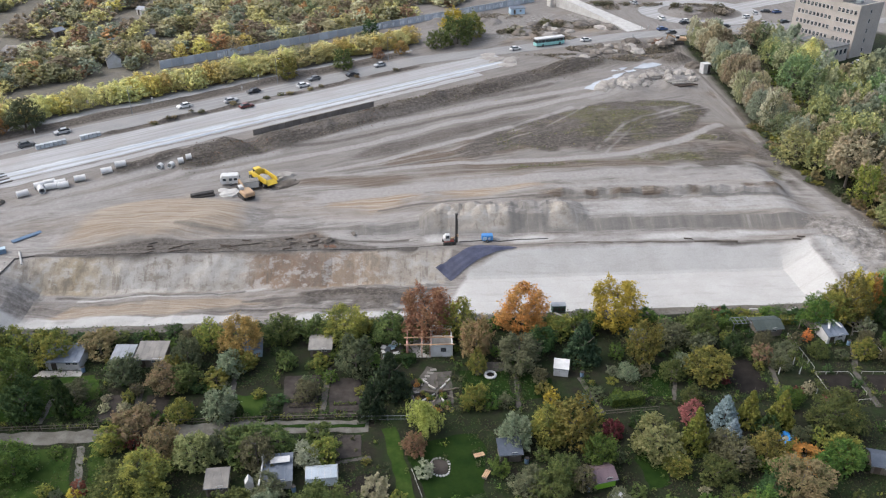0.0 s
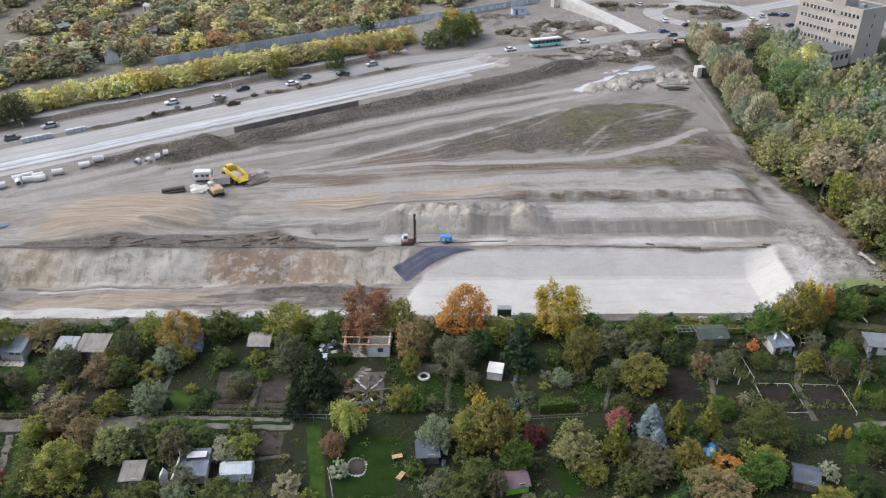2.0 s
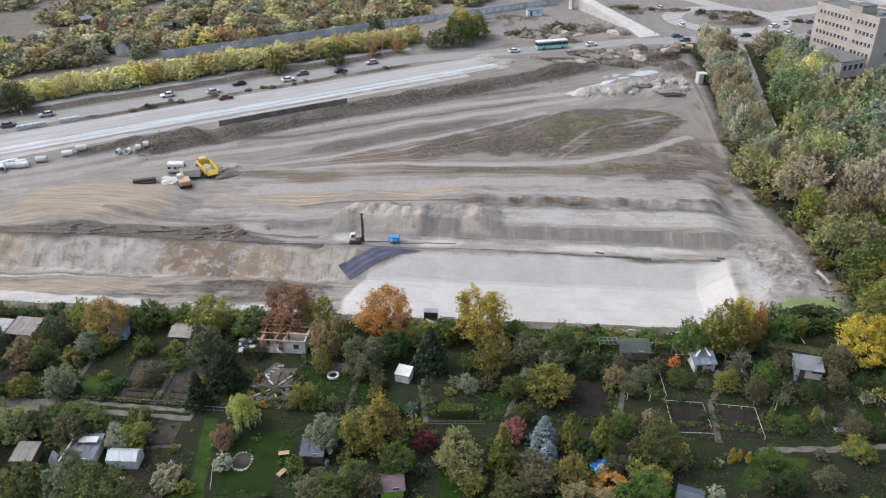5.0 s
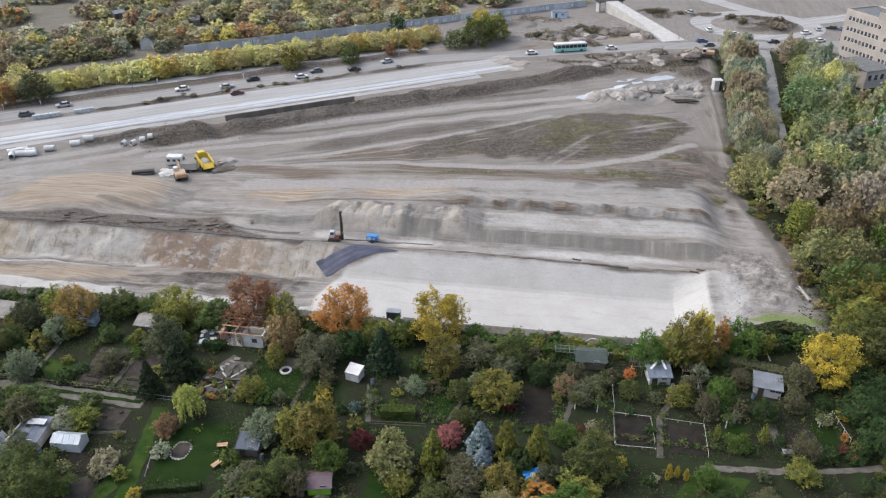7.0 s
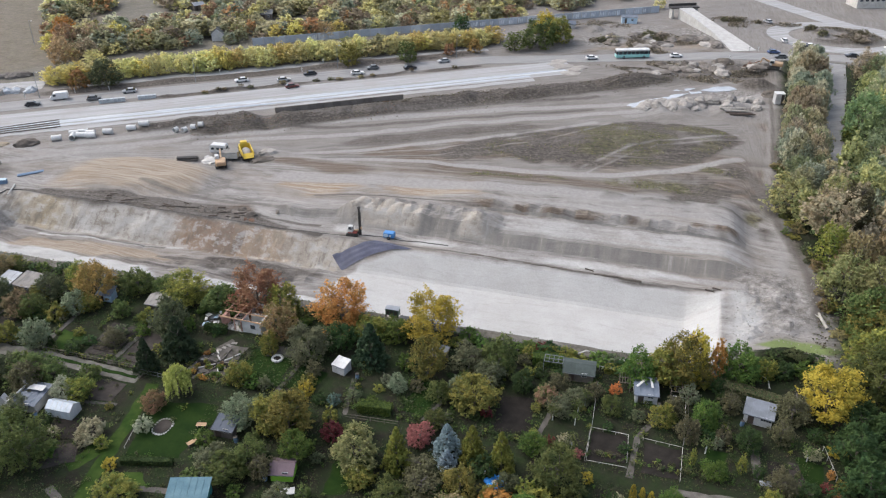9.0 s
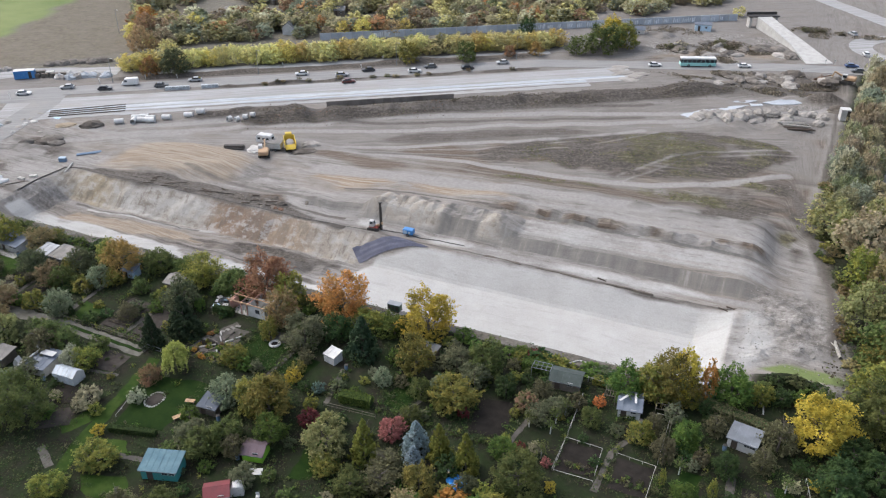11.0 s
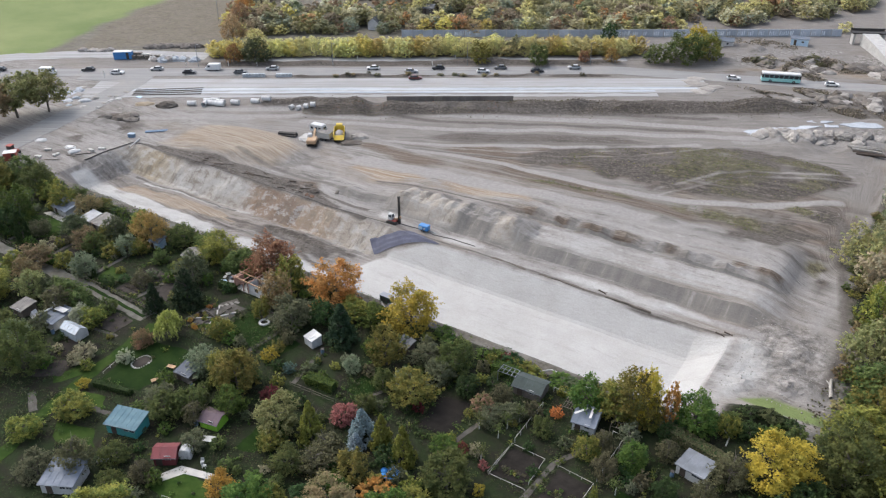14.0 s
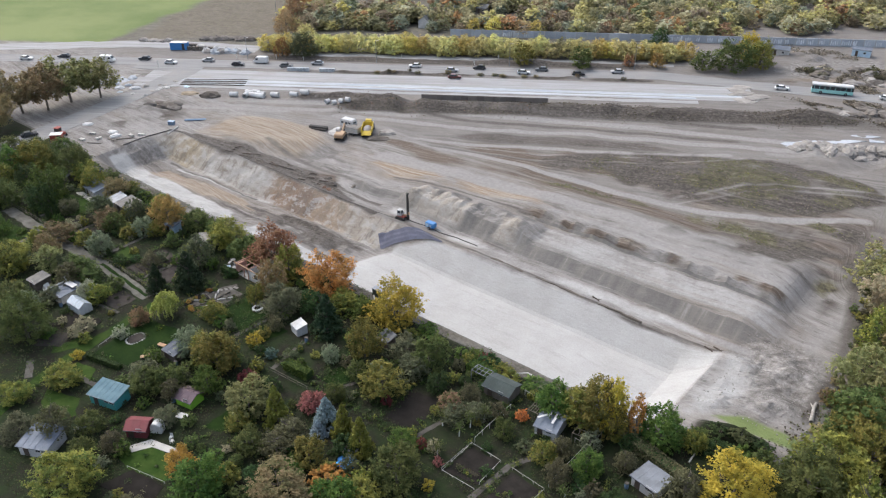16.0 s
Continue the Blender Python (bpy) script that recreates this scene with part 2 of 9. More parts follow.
PALE_PATH = mat("pale_path", (0.175, 0.168, 0.15), (0.105, 0.100, 0.085), 0.6, 5.0, 0.95, bump=0.5)
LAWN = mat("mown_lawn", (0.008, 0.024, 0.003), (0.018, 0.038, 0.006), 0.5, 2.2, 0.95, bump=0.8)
BRIGHT_LAWN = mat("bright_grass", (0.018, 0.044, 0.006), (0.042, 0.070, 0.014), 0.45, 2.2, 0.95, bump=0.8)

ROAD_DEG = math.degrees(math.atan2(0.5548, 0.832))


def road_mat(name, c1, c2, c3, dust=(0.26, 0.245, 0.228)):
    """Dusty paving with wheel lines along the road, patches and fine grain."""
    m, nt, b = shader(name)
    p = world_pos(nt)
    lines = noise_node(nt, stretch(nt, p, (0.02, 0.9, 0.2), -radians(ROAD_DEG)), 1.0, 5.0, 0.7)
    col = ramp_node(nt, lines, [(0.36, c1), (0.50, c2), (0.64, c3)])
    spots = noise_node(nt, p, 0.09, 7.0, 0.65)
    col = mix_node(nt, ramp_node(nt, spots, [(0.50, 0.0), (0.64, 0.6)]), col, dust)
    grain = noise_node(nt, p, 2.5, 6.0, 0.7)
    col = mix_node(nt, 0.35, col, ramp_node(nt, grain, [(0.3, 0.6), (0.7, 1.0)]), "MULTIPLY")
    link(nt, col, b.inputs["Base Color"])
    b.inputs["Roughness"].default_value = 0.9
    bump_node(nt, b, grain, 0.2)
    return m


ASPHALT = road_mat("dusty_asphalt", (0.175, 0.174, 0.174), (0.215, 0.213, 0.210), (0.255, 0.252, 0.248))
NEW_ROAD = road_mat("unfinished_carriageway", (0.215, 0.212, 0.208), (0.285, 0.284, 0.283), (0.350, 0.352, 0.355))
BLUE_GRAVEL = road_mat("blue_white_gravel", (0.26, 0.30, 0.345), (0.37, 0.40, 0.43), (0.46, 0.475, 0.49), (0.33, 0.35, 0.37))
GLASS_DARK = mat("dark_window_glass", (0.035, 0.042, 0.05), (0.06, 0.07, 0.08), 0.5, 4.0, 0.12, rand=0.4, bump=0.0)
FACADE = mat("facade_render", (0.43, 0.385, 0.35), (0.37, 0.335, 0.305), 0.2, 3.0, 0.9)
BARRIER = mat("noise_barrier_panel", (0.46, 0.50, 0.55), (0.38, 0.42, 0.47), 0.2, 3.0, 0.8)
PAINT = mat("spray_paint", (0.72, 0.74, 0.76), (0.60, 0.64, 0.68), 0.8, 5.0, 0.7)
CORRUGATED = mat("greenhouse_sheet", (0.48, 0.54, 0.60), (0.40, 0.46, 0.52), 0.8, 6.0, 0.3)
CREAM = mat("cream_plastic", (0.62, 0.56, 0.40), (0.55, 0.50, 0.36), 0.8, 6.0, 0.5)
BUS_GREEN = mat("mint_coach_paint", (0.28, 0.58, 0.56), (0.33, 0.62, 0.59), 0.8, 6.0, 0.35, rand=0.0)
WATER = mat("muddy_water", (0.46, 0.48, 0.50), (0.38, 0.40, 0.42), 0.2, 2.0, 0.12, bump=0.02)


# ---- building blocks ----
def part(name, bm, material, parent=None, label=""):
    me = bpy.data.meshes.new(name)
    bm.to_mesh(me)
    bm.free()
    me.materials.append(material)
    ob = new(name, me)
    if parent:
        ob.parent = parent
    return tagged(ob, label)


def thing(name, m, label, category, group=""):
    e = new(name)
    e.empty_display_size = 0.5
    e.matrix_world = m
    return tagged(e, label, category, group)


def box(bm, x, y, z, sx, sy, sz, rz=0.0, rx=0.0, ry=0.0, bevel=0.0):
    """A box with its middle at x, y and its bottom at z."""
    r = bmesh.ops.create_cube(bm, size=1.0)
    vs = r["verts"]
    bmesh.ops.transform(bm, matrix=Matrix.Translation((x, y, z + sz / 2)) @ Euler((radians(rx), radians(ry), radians(rz))).to_matrix().to_4x4() @ Matrix.Diagonal((sx, sy, sz, 1)), verts=vs)
    if bevel:
        es = list({e for v in vs for e in v.link_edges})
        bmesh.ops.bevel(bm, geom=es, offset=bevel, segments=1, affect="EDGES")


def boxes(*rows, bevel=0.0):
    bm = bmesh.new()
    for r in rows:
        box(bm, *r, bevel=bevel)
    return bm


def cyl(bm, x, y, z, r1, r2, h, seg=12, axis="z", rz=0.0):
    """A cylinder or cone; along x or y it lies with its middle at x, y, z."""
    m = Matrix.Translation((x, y, z)) @ Matrix.Rotation(radians(rz), 4, "Z")
    if axis == "z":
        m = m @ Matrix.Translation((0, 0, h / 2))
    elif axis == "x":
        m = m @ Matrix.Rotation(radians(90), 4, "Y")
    else:
        m = m @ Matrix.Rotation(radians(-90), 4, "X")
    bmesh.ops.create_cone(bm, cap_ends=True, segments=seg, radius1=r1, radius2=r2, depth=h, matrix=m)


def prism(bm, outline, z0, z1):
    """An upright slab over an outline of x, y."""
    lo = [bm.verts.new((x, y, z0)) for x, y in outline]
    hi = [bm.verts.new((x, y, z1)) for x, y in outline]
    n = len(outline)
    area = sum(outline[i][0] * outline[(i + 1) % n][1] - outline[(i + 1) % n][0] * outline[i][1] for i in range(n))
    if area < 0:
        lo.reverse(), hi.reverse()
    bm.faces.new(hi)
    bm.faces.new(lo[::-1])
    for i in range(n):
        bm.faces.new((lo[i], lo[(i + 1) % n], hi[(i + 1) % n], hi[i]))


def side_prism(bm, outline, y0, y1):
    """A slab whose outline of x, z is drawn out along y."""
    lo = [bm.verts.new((x, y0, z)) for x, z in outline]
    hi = [bm.verts.new((x, y1, z)) for x, z in outline]
    n = len(outline)
    bm.faces.new(lo)
    bm.faces.new(hi[::-1])
    for i in range(n):
        bm.faces.new((lo[(i + 1) % n], lo[i], hi[i], hi[(i + 1) % n]))
    bmesh.ops.recalc_face_normals(bm, faces=bm.faces)


def wobble(outline, step=1.2, amount=0.25, seed=0):
    """The same outline with its sides broken into short uneven pieces."""
    rnd = random.Random(seed + int(outline[0][0] * 7))
    out = []
    for (x0, y0), (x1, y1) in zip(outline, outline[1:] + outline[:1]):
        n = max(1, int(math.hypot(x1 - x0, y1 - y0) / step))
        for i in range(n):
            f = i / n
            out.append((x0 + (x1 - x0) * f + rnd.uniform(-amount, amount), y0 + (y1 - y0) * f + rnd.uniform(-amount, amount)))
    return out


def strip(points, width, step=3.0, amount=0.0, seed=1):
    """The outline of a band along a line of points."""
    rnd = random.Random(seed)
    pts = []
    for (x0, y0), (x1, y1) in zip(points, points[1:]):
        n = max(1, int(math.hypot(x1 - x0, y1 - y0) / step))
        pts += [(x0 + (x1 - x0) * i / n, y0 + (y1 - y0) * i / n) for i in range(n)]
    pts.append(points[-1])
    left, right = [], []
    for i, (x, y) in enumerate(pts):
        a, b = pts[max(0, i - 1)], pts[min(len(pts) - 1, i + 1)]
        d = Vector((b[0] - a[0], b[1] - a[1])).normalized()
        w = width / 2
        j, k = rnd.uniform(-amount, amount), rnd.uniform(-amount, amount)
        left.append((x - d.y * (w + j), y + d.x * (w + j)))
        right.append((x + d.y * (w + k), y - d.x * (w + k)))
    return left, right


def band(name, points, width, z, material, label, category="road", amount=0.0, step=3.0, thick=0.2, seed=1):
    left, right = strip(points, width, step, amount, seed)
    bm = bmesh.new()
    a = [bm.verts.new((x, y, z)) for x, y in left]
    b = [bm.verts.new((x, y, z)) for x, y in right]
    a2 = [bm.verts.new((x, y, z - thick)) for x, y in left]
    b2 = [bm.verts.new((x, y, z - thick)) for x, y in right]
    for i in range(len(a) - 1):
        bm.faces.new((b[i], b[i + 1], a[i + 1], a[i]))
        bm.faces.new((a[i], a[i + 1], a2[i + 1], a2[i]))
        bm.faces.new((b2[i], b2[i + 1], b[i + 1], b[i]))
    for i in (0, -1):
        bm.faces.new((a[i], a2[i], b2[i], b[i]))
    ob = part(name, bm, material)
    return tagged(ob, label, category, kind="structure")


def patch(name, outline, z, material, label, category, amount=0.2, seed=0, step=1.2, thick=0.15):
    bm = bmesh.new()
    prism(bm, wobble(outline, step, amount, seed), z - thick, z)
    bmesh.ops.triangulate(bm, faces=[f for f in bm.faces if len(f.verts) > 4])
    return tagged(part(name, bm, material), label, category, kind="structure")


# the new road runs along ROAD_U; road(s, n) is the place s along it and n beside it
ROAD_O, ROAD_U = Vector((-60.8, 173.0)), Vector((0.832, 0.5548))
ROAD_N = Vector((-0.5548, 0.832))


def road(s, n):
    p = ROAD_O + s * ROAD_U + n * ROAD_N
    return p.x, p.y


# ---- the ground: one sheet to the horizon ----
def lin(a, b, v):
    return np.clip((v - a) / (b - a), 0, 1)


def smooth(a, b, v):
    f = lin(a, b, v)
    return f * f * (3 - 2 * f)


@functools.lru_cache(None)
def noise_table(seed):
    return np.random.RandomState(seed).uniform(-1, 1, (256, 256))


def value_noise(x, y, size, seed):
    """Soft noise of -1 to 1 with features of that size."""
    tab = noise_table(seed)
    u, v = x / size + 1000.37, y / size + 1000.71
    i, j = np.floor(u).astype(int), np.floor(v).astype(int)
    f, g = u - i, v - j
    f, g = f * f * (3 - 2 * f), g * g * (3 - 2 * g)
    t = lambda a, b: tab[a % 256, b % 256]
    return (t(i, j) * (1 - f) + t(i + 1, j) * f) * (1 - g) + (t(i, j + 1) * (1 - f) + t(i + 1, j + 1) * f) * g


def fractal(x, y, size, seed, octaves=4):
    return sum(value_noise(x, y, size / 2 ** k, seed + k) / 2 ** k for k in range(octaves))


def inside(x, y, outline, feather):
    """1 within the outline, 0 outside it, soft over the feather."""
    ins = np.zeros(x.shape, bool)
    dist = np.full(x.shape, 1e9)
    for (ax, ay), (bx, by) in zip(outline, outline[1:] + outline[:1]):
        dx, dy = bx - ax, by - ay
        t = np.clip(((x - ax) * dx + (y - ay) * dy) / (dx * dx + dy * dy), 0, 1)
        dist = np.minimum(dist, np.hypot(x - ax - t * dx, y - ay - t * dy))
        cross = (ay > y) != (by > y)
        with np.errstate(divide="ignore", invalid="ignore"):
            ins ^= cross & (x < (bx - ax) * (y - ay) / (by - ay if by != ay else 1e-9) + ax)
    return np.clip(np.where(ins, dist, -dist) / feather * 0.5 + 0.5, 0, 1)


def near_line(x, y, pts, width):
    """1 on the line of points, falling to 0 at the width beside it."""
    dist = np.full(x.shape, 1e9)
    for (ax, ay), (bx, by) in zip(pts, pts[1:]):
        dx, dy = bx - ax, by - ay
        t = np.clip(((x - ax) * dx + (y - ay) * dy) / (dx * dx + dy * dy), 0, 1)
        dist = np.minimum(dist, np.hypot(x - ax - t * dx, y - ay - t * dy))
    return np.clip(1.3 - dist / width, 0, 1)


def height(x, y):
    wob = fractal(x, y, 14, 3) * 0.8
    s = (x - ROAD_O.x) * ROAD_U.x + (y - ROAD_O.y) * ROAD_U.y
    n = (x - ROAD_O.x) * ROAD_N.x + (y - ROAD_O.y) * ROAD_N.y
    site = smooth(117, 120, y) * (1 - smooth(-3, 10, n)) * smooth(-100, -80, x) * (1 - smooth(95, 104, x))
    z = fractal(x, y, 9, 11) * 0.22 * site
    # the pit: steep sides, a flat floor
    east = smooth(8, 16, x)
    dug = lin(116.6 + wob * .2, 119.4, y) * (1 - lin(135.4 + wob * .5 * (1 - east), 140.9 - .9 * east + wob * .25 * (1 - .6 * east), y))
    dug *= lin(-75.5 + wob, -69, x) * (1 - lin(78.4, 84.4, x))
    depth = 4.9 - 0.5 * smooth(9, 13, x)
    side = 4 * dug * (1 - dug)
    z = z * (1 - .7 * dug) - depth * dug
    z += side * (fractal(x, y * .5, 7, 21) * 0.8 + value_noise(x, y, 1.6, 24) * .18) * (1 - smooth(6, 14, x))
    z += dug * (1 - side) * (1 - smooth(6, 12, x)) * (fractal(x, y * 2.4, 6, 31) * 0.38 + .16 * value_noise(x, y, 1.8, 33) + .5 * np.clip(fractal(x, y, 5, 32) - .25, 0, 1) * smooth(-34, -24, x))
    # spoil bench with its step, ending in loose tips
    back = smooth(150, 156, y)
    bench = lin(145.2 + wob * .08, 148.7 + wob * .12, y) * (1 - lin(171, 183, y)) * lin(-2 + wob * 2 - 26 * back, 9 + 12 * back, x) * (1 - smooth(84, 92.5, x))
    z += 2.1 * bench
    cone = np.zeros_like(x)
    for k in range(30):
        cx, cy = 8 + k * 1.02 + 0.5 * math.sin(k * 2.3), 149.6 + 1.5 * abs(math.sin(k * 1.9)) + (k % 3) * 1.1
        far = np.hypot(x - cx, y - cy) / (3.4 + .7 * math.sin(k))
        cone = np.maximum(cone, (2.0 + .6 * math.sin(k * 1.7)) * np.clip(1.12 - np.sqrt(far ** 2 + .05), 0, 1))
    z += np.maximum(cone, 0)
    step = lin(157.0 + wob * .4, 158.7 + wob * .4, y) * (1 - lin(168, 180, y)) * lin(22, 36, x) * (1 - smooth(86.5, 90.5, x))
    z += step * (1.15 + 0.2 * value_noise(x, y, 4.0, 43))
    cone = np.zeros_like(x)
    for k in range(29):
        cx, cy = 35 + k * 1.87 + 0.5 * math.sin(k * 2.9), 158.6 + 0.5 * math.sin(k * 1.3) + max(0, k - 24) * .5
        cone = np.maximum(cone, (0.75 + .3 * math.sin(k * 1.7)) * (1 - np.hypot((x - cx) * .8, y - cy) / (1.6 + .3 * math.sin(k))))
    z += np.maximum(cone, 0)
    # tipped soil at the western end of the bench
    z += 1.7 * np.exp(-(((x + 3) / 9) ** 2 + ((y - 149.0) / 2.4) ** 2)) * (1 + .4 * value_noise(x, y, 3, 44))
    # flat yellow heap
    heap = smooth(0.0, 1.0, 1.2 - ((x + 52) / 23) ** 2 - ((y - 156 - (x + 51) * 0.10) / 10.5) ** 2)
    z += heap * (1.9 + 0.25 * fractal(x, y * 2.5, 6, 51))
    # heaps of rubble by the south-east corner
    z += inside(x, y, [(86, 124), (92, 128), (102, 130), (103, 140), (98, 149), (88, 146)], 3) * np.clip(.15 + .8 * fractal(x, y, 4, 68), -.2, 1.2)
    z += 1.1 * np.exp(-(((x - 87.5) / 3.5) ** 2 + ((y - 139.5) / 1.6) ** 2))
    z += 1.2 * np.exp(-(((x + 95) / 6) ** 2 + ((y - 146) / 2.5) ** 2)) * (1 + .5 * fractal(x, y, 4, 70))
    # the grown-over hump
    z += (2.0 + .6 * fractal(x, y, 8, 69)) * np.exp(-(((x - 62) / 24) ** 2 + ((y - 209 - (x - 62) * .32) / 9) ** 2))
    # earth bank beside the road
    ridge = np.exp(-((n - 6.0) / 4.2) ** 2) * smooth(8, 22, s) * (1 - smooth(150, 172, s))
    ridge *= 1 - 0.75 * np.exp(-((s - 33) / 3) ** 2)
    z += ridge * (2.4 + 1.0 * fractal(x, y, 7, 61))
    lump = np.exp(-((n - 11) / 2.6) ** 2) * smooth(-6, 4, s) * (1 - smooth(26, 34, s))
    z += lump * (1.8 + 1.0 * fractal(x, y, 5, 62))
    # low mounds on the verges of the old lane
    verge = np.exp(-((n - 52.5) / 2.2) ** 2) * smooth(-30, -10, s) * (1 - smooth(108, 118, s))
    z += verge * np.clip(0.7 + 1.2 * value_noise(x, y, 9, 63), 0, 1.8)
    mid = np.exp(-((n - 38.0) / 0.9) ** 2) * smooth(0, 10, s) * (1 - smooth(105, 112, s))
    z += mid * np.clip(0.6 + 1.1 * value_noise(x, y, 6, 64), 0, 1.1)
    waste = smooth(118, 132, s) * smooth(52, 58, n) * (1 - smooth(82, 88, n)) * (1 - smooth(172, 182, s))
    z += waste * np.clip(fractal(x, y, 11, 65) * 2.3 + .2, 0, 3.0)
    # rubble and spoil tips north-east of the site
    tipped = np.maximum(inside(x, y, [(60, 235), (72, 243), (88, 252), (99, 250), (92, 238), (74, 233)], 4), inside(x, y, [(97, 262), (112, 276), (108, 292), (90, 288), (96, 274)], 5))
    z += tipped * np.clip(0.5 + 1.5 * fractal(x, y, 7, 66), 0, 3.2)
    # grassy strip and dark heap by the south-east corner
    z += 2.3 * np.exp(-(((x - 94.0) / 4.4) ** 2 + ((y - 121.8 - (x - 94) * .15) / 1.5) ** 2))
    z += 2.4 * np.exp(-((x - 97) / 4.5) ** 2 - ((y - 266) / 3.5) ** 2)
    # roundabout island
    z += 1.6 * np.clip(1.2 - ((x - 131) / 15.5) ** 2 - ((y - 336) / 13) ** 2, 0, 1) * (1 + .5 * fractal(x, y, 8, 67))
    return z


def zat(x, y):
    return float(height(np.array([float(x)]), np.array([float(y)]))[0])


def axis(a, b, fine, lo, hi):
    mid = list(np.arange(a, b + 1e-6, fine))
    left, right, d = [], [], fine
    v = a
    while v > lo:
        d *= 1.13
        v -= d
        left.append(v)
    v, d = b, fine
    while v < hi:
        d *= 1.13
        v += d
        right.append(v)
    return np.array(left[::-1] + mid + right)


def build_ground():
    xs, ys = axis(-128, 150, 0.85, -3500, 3500), axis(112, 350, 0.66, -2500, 4500)
    gx, gy = np.meshgrid(xs, ys)
    x, y = gx.ravel(), gy.ravel()
    z = height(x, y)
    nx, ny = len(xs), len(ys)
    idx = np.arange(nx * ny).reshape(ny, nx)
    quads = np.stack([idx[:-1, :-1], idx[:-1, 1:], idx[1:, 1:], idx[1:, :-1]], -1).reshape(-1, 4)
    me = bpy.data.meshes.new("ground")
    me.vertices.add(nx * ny)
    me.vertices.foreach_set("co", np.stack([x, y, z], -1).ravel())
    me.loops.add(quads.size)
    me.loops.foreach_set("vertex_index", quads.ravel())
    me.polygons.add(len(quads))
    me.polygons.foreach_set("loop_start", np.arange(0, quads.size, 4))
    me.polygons.foreach_set("use_smooth", ((y[quads[:, 0]] < 116) | (y[quads[:, 0]] > 172) | (x[quads[:, 0]] < -80) | (x[quads[:, 0]] > 98)))
    me.update(calc_edges=True)
    s = (x - ROAD_O.x) * ROAD_U.x + (y - ROAD_O.y) * ROAD_U.y
    n = (x - ROAD_O.x) * ROAD_N.x + (y - ROAD_O.y) * ROAD_N.y
    w = fractal(x, y, 12, 71) * 1.2
    # what the ground is made of
    sand = inside(x, y + w * .3, [(11, 118.2), (83.9, 119), (84.6, 139.6), (70, 139.9), (22, 139.9), (14, 136.6), (10, 128)], 1.0)
    sand = np.maximum(sand, 0.5 * inside(x, y + w * .6, [(6, 141.6), (86, 141.4), (89, 145.0), (4, 145.6)], 1.0) * np.clip(.85 + .7 * fractal(x * .3, y, 3, 101), .2, 1.2))
    sand = np.maximum(sand, 0.42 * inside(x, y + w * .4, [(38, 149), (90, 149), (88, 157), (40, 157)], 1.5))
    sand = np.maximum(sand, 0.6 * inside(x, y + w, [(84, 120), (88, 120), (94, 134), (88, 142), (85, 140)], 2.5))
    sand = np.maximum(sand, inside(x, y + w * .35, [(-74, 121), (10, 121), (10, 124.9), (-8, 125.2), (-30, 126.0), (-50, 126.2), (-74, 127.0)], .7) * np.clip(.75 + 1.1 * fractal(x * .5, y, 5, 72), 0, 1.1))
    hump = inside(x + w * 3.5 + 1.2 * fractal(x, y, 4, 89), y + w * 2.5 + 1.6 * fractal(x, y, 3.5, 90), [(12, 190), (24, 200.5), (33, 207), (43, 216), (60, 224.5), (75, 228), (87, 224), (90, 216), (86, 207.5), (75, 197), (58, 190.5), (35, 189), (18, 186.5)], 2.4)
    dark = hump * np.clip(1.0 + .5 * fractal(x, y, 9, 77), 0, 1.15)
    dark = np.maximum(dark, .62 * inside(x, y + w * .5, [(-13, 186), (0, 188.5), (16, 199.5), (33, 209.5), (44, 217.5), (31, 216.5), (10, 205), (-8, 194)], 1.8))
    dark = np.maximum(dark, 1.3 * np.exp(-((n - 6.0) / 5.6) ** 4) * smooth(8, 20, s) * (1 - smooth(150, 172, s)))
    dark = np.maximum(dark, np.exp(-((n - 11) / 3) ** 2) * smooth(-6, 2, s) * (1 - smooth(28, 36, s)))
    dark = np.maximum(dark, 1.25 * np.exp(-((n - 52.5) / 3.2) ** 2) * smooth(-40, -20, s) * (1 - smooth(105, 118, s)))
    dark = np.maximum(dark, 1.3 * np.exp(-((n - 38.0) / 1.6) ** 2) * np.clip(.75 + value_noise(x, y, 8, 84), .2, 1.1) * smooth(0, 10, s) * (1 - smooth(105, 112, s)))
    dark = np.maximum(dark, 1.4 * np.exp(-(((x - 94.0) / 5.2) ** 4 + ((y - 121.6 - (x - 94) * .15) / 2.0) ** 4)))
    dark = np.maximum(dark, .82 * inside(x, y + w, [(-70, 141.2), (-24, 141.0), (-4, 141.4), (-4, 142.8), (-24, 147.6), (-46, 147), (-68, 144.6)], 1.2))
    dark = np.maximum(dark, .6 * inside(x, y + w, [(-40, 126), (10, 125), (10, 136), (-20, 134)], 2.0) * (0.60 + 1.1 * fractal(x * .7, y * 1.3, 3.5, 73)))
    dark = np.maximum(dark, .6 * inside(x, y, [(72, 262), (100, 268), (112, 290), (92, 296), (70, 276)], 6))
    umber = inside(x, y + w * 2, [(-30, 171), (-17, 181), (10, 195), (44, 214), (60, 206), (92, 208), (97, 190), (95, 174), (70, 173), (40, 171.5), (14, 170.5), (-6, 168.5)], 3.5) * np.clip(.66 + .42 * fractal(x * .5, y, 8, 81) - .22 * smooth(50, 70, x), .25, 1.0)
    umber = np.maximum(umber, .95 * inside(x, y + w, [(14, 190), (30, 203), (46, 206), (52, 198), (46, 191), (26, 187)], 3.0))
    umber = np.maximum(umber, .42 * inside(x, y + w * .6, [(-74, 127), (-46, 126.6), (-14, 127.5), (-20, 131), (-50, 133.5), (-74, 133)], 1.6))
    umber = np.maximum(umber, .75 * inside(x, y + w, [(-26, 142), (-15, 142), (-14, 146), (-18, 149.5), (-26, 146)], 1.5))
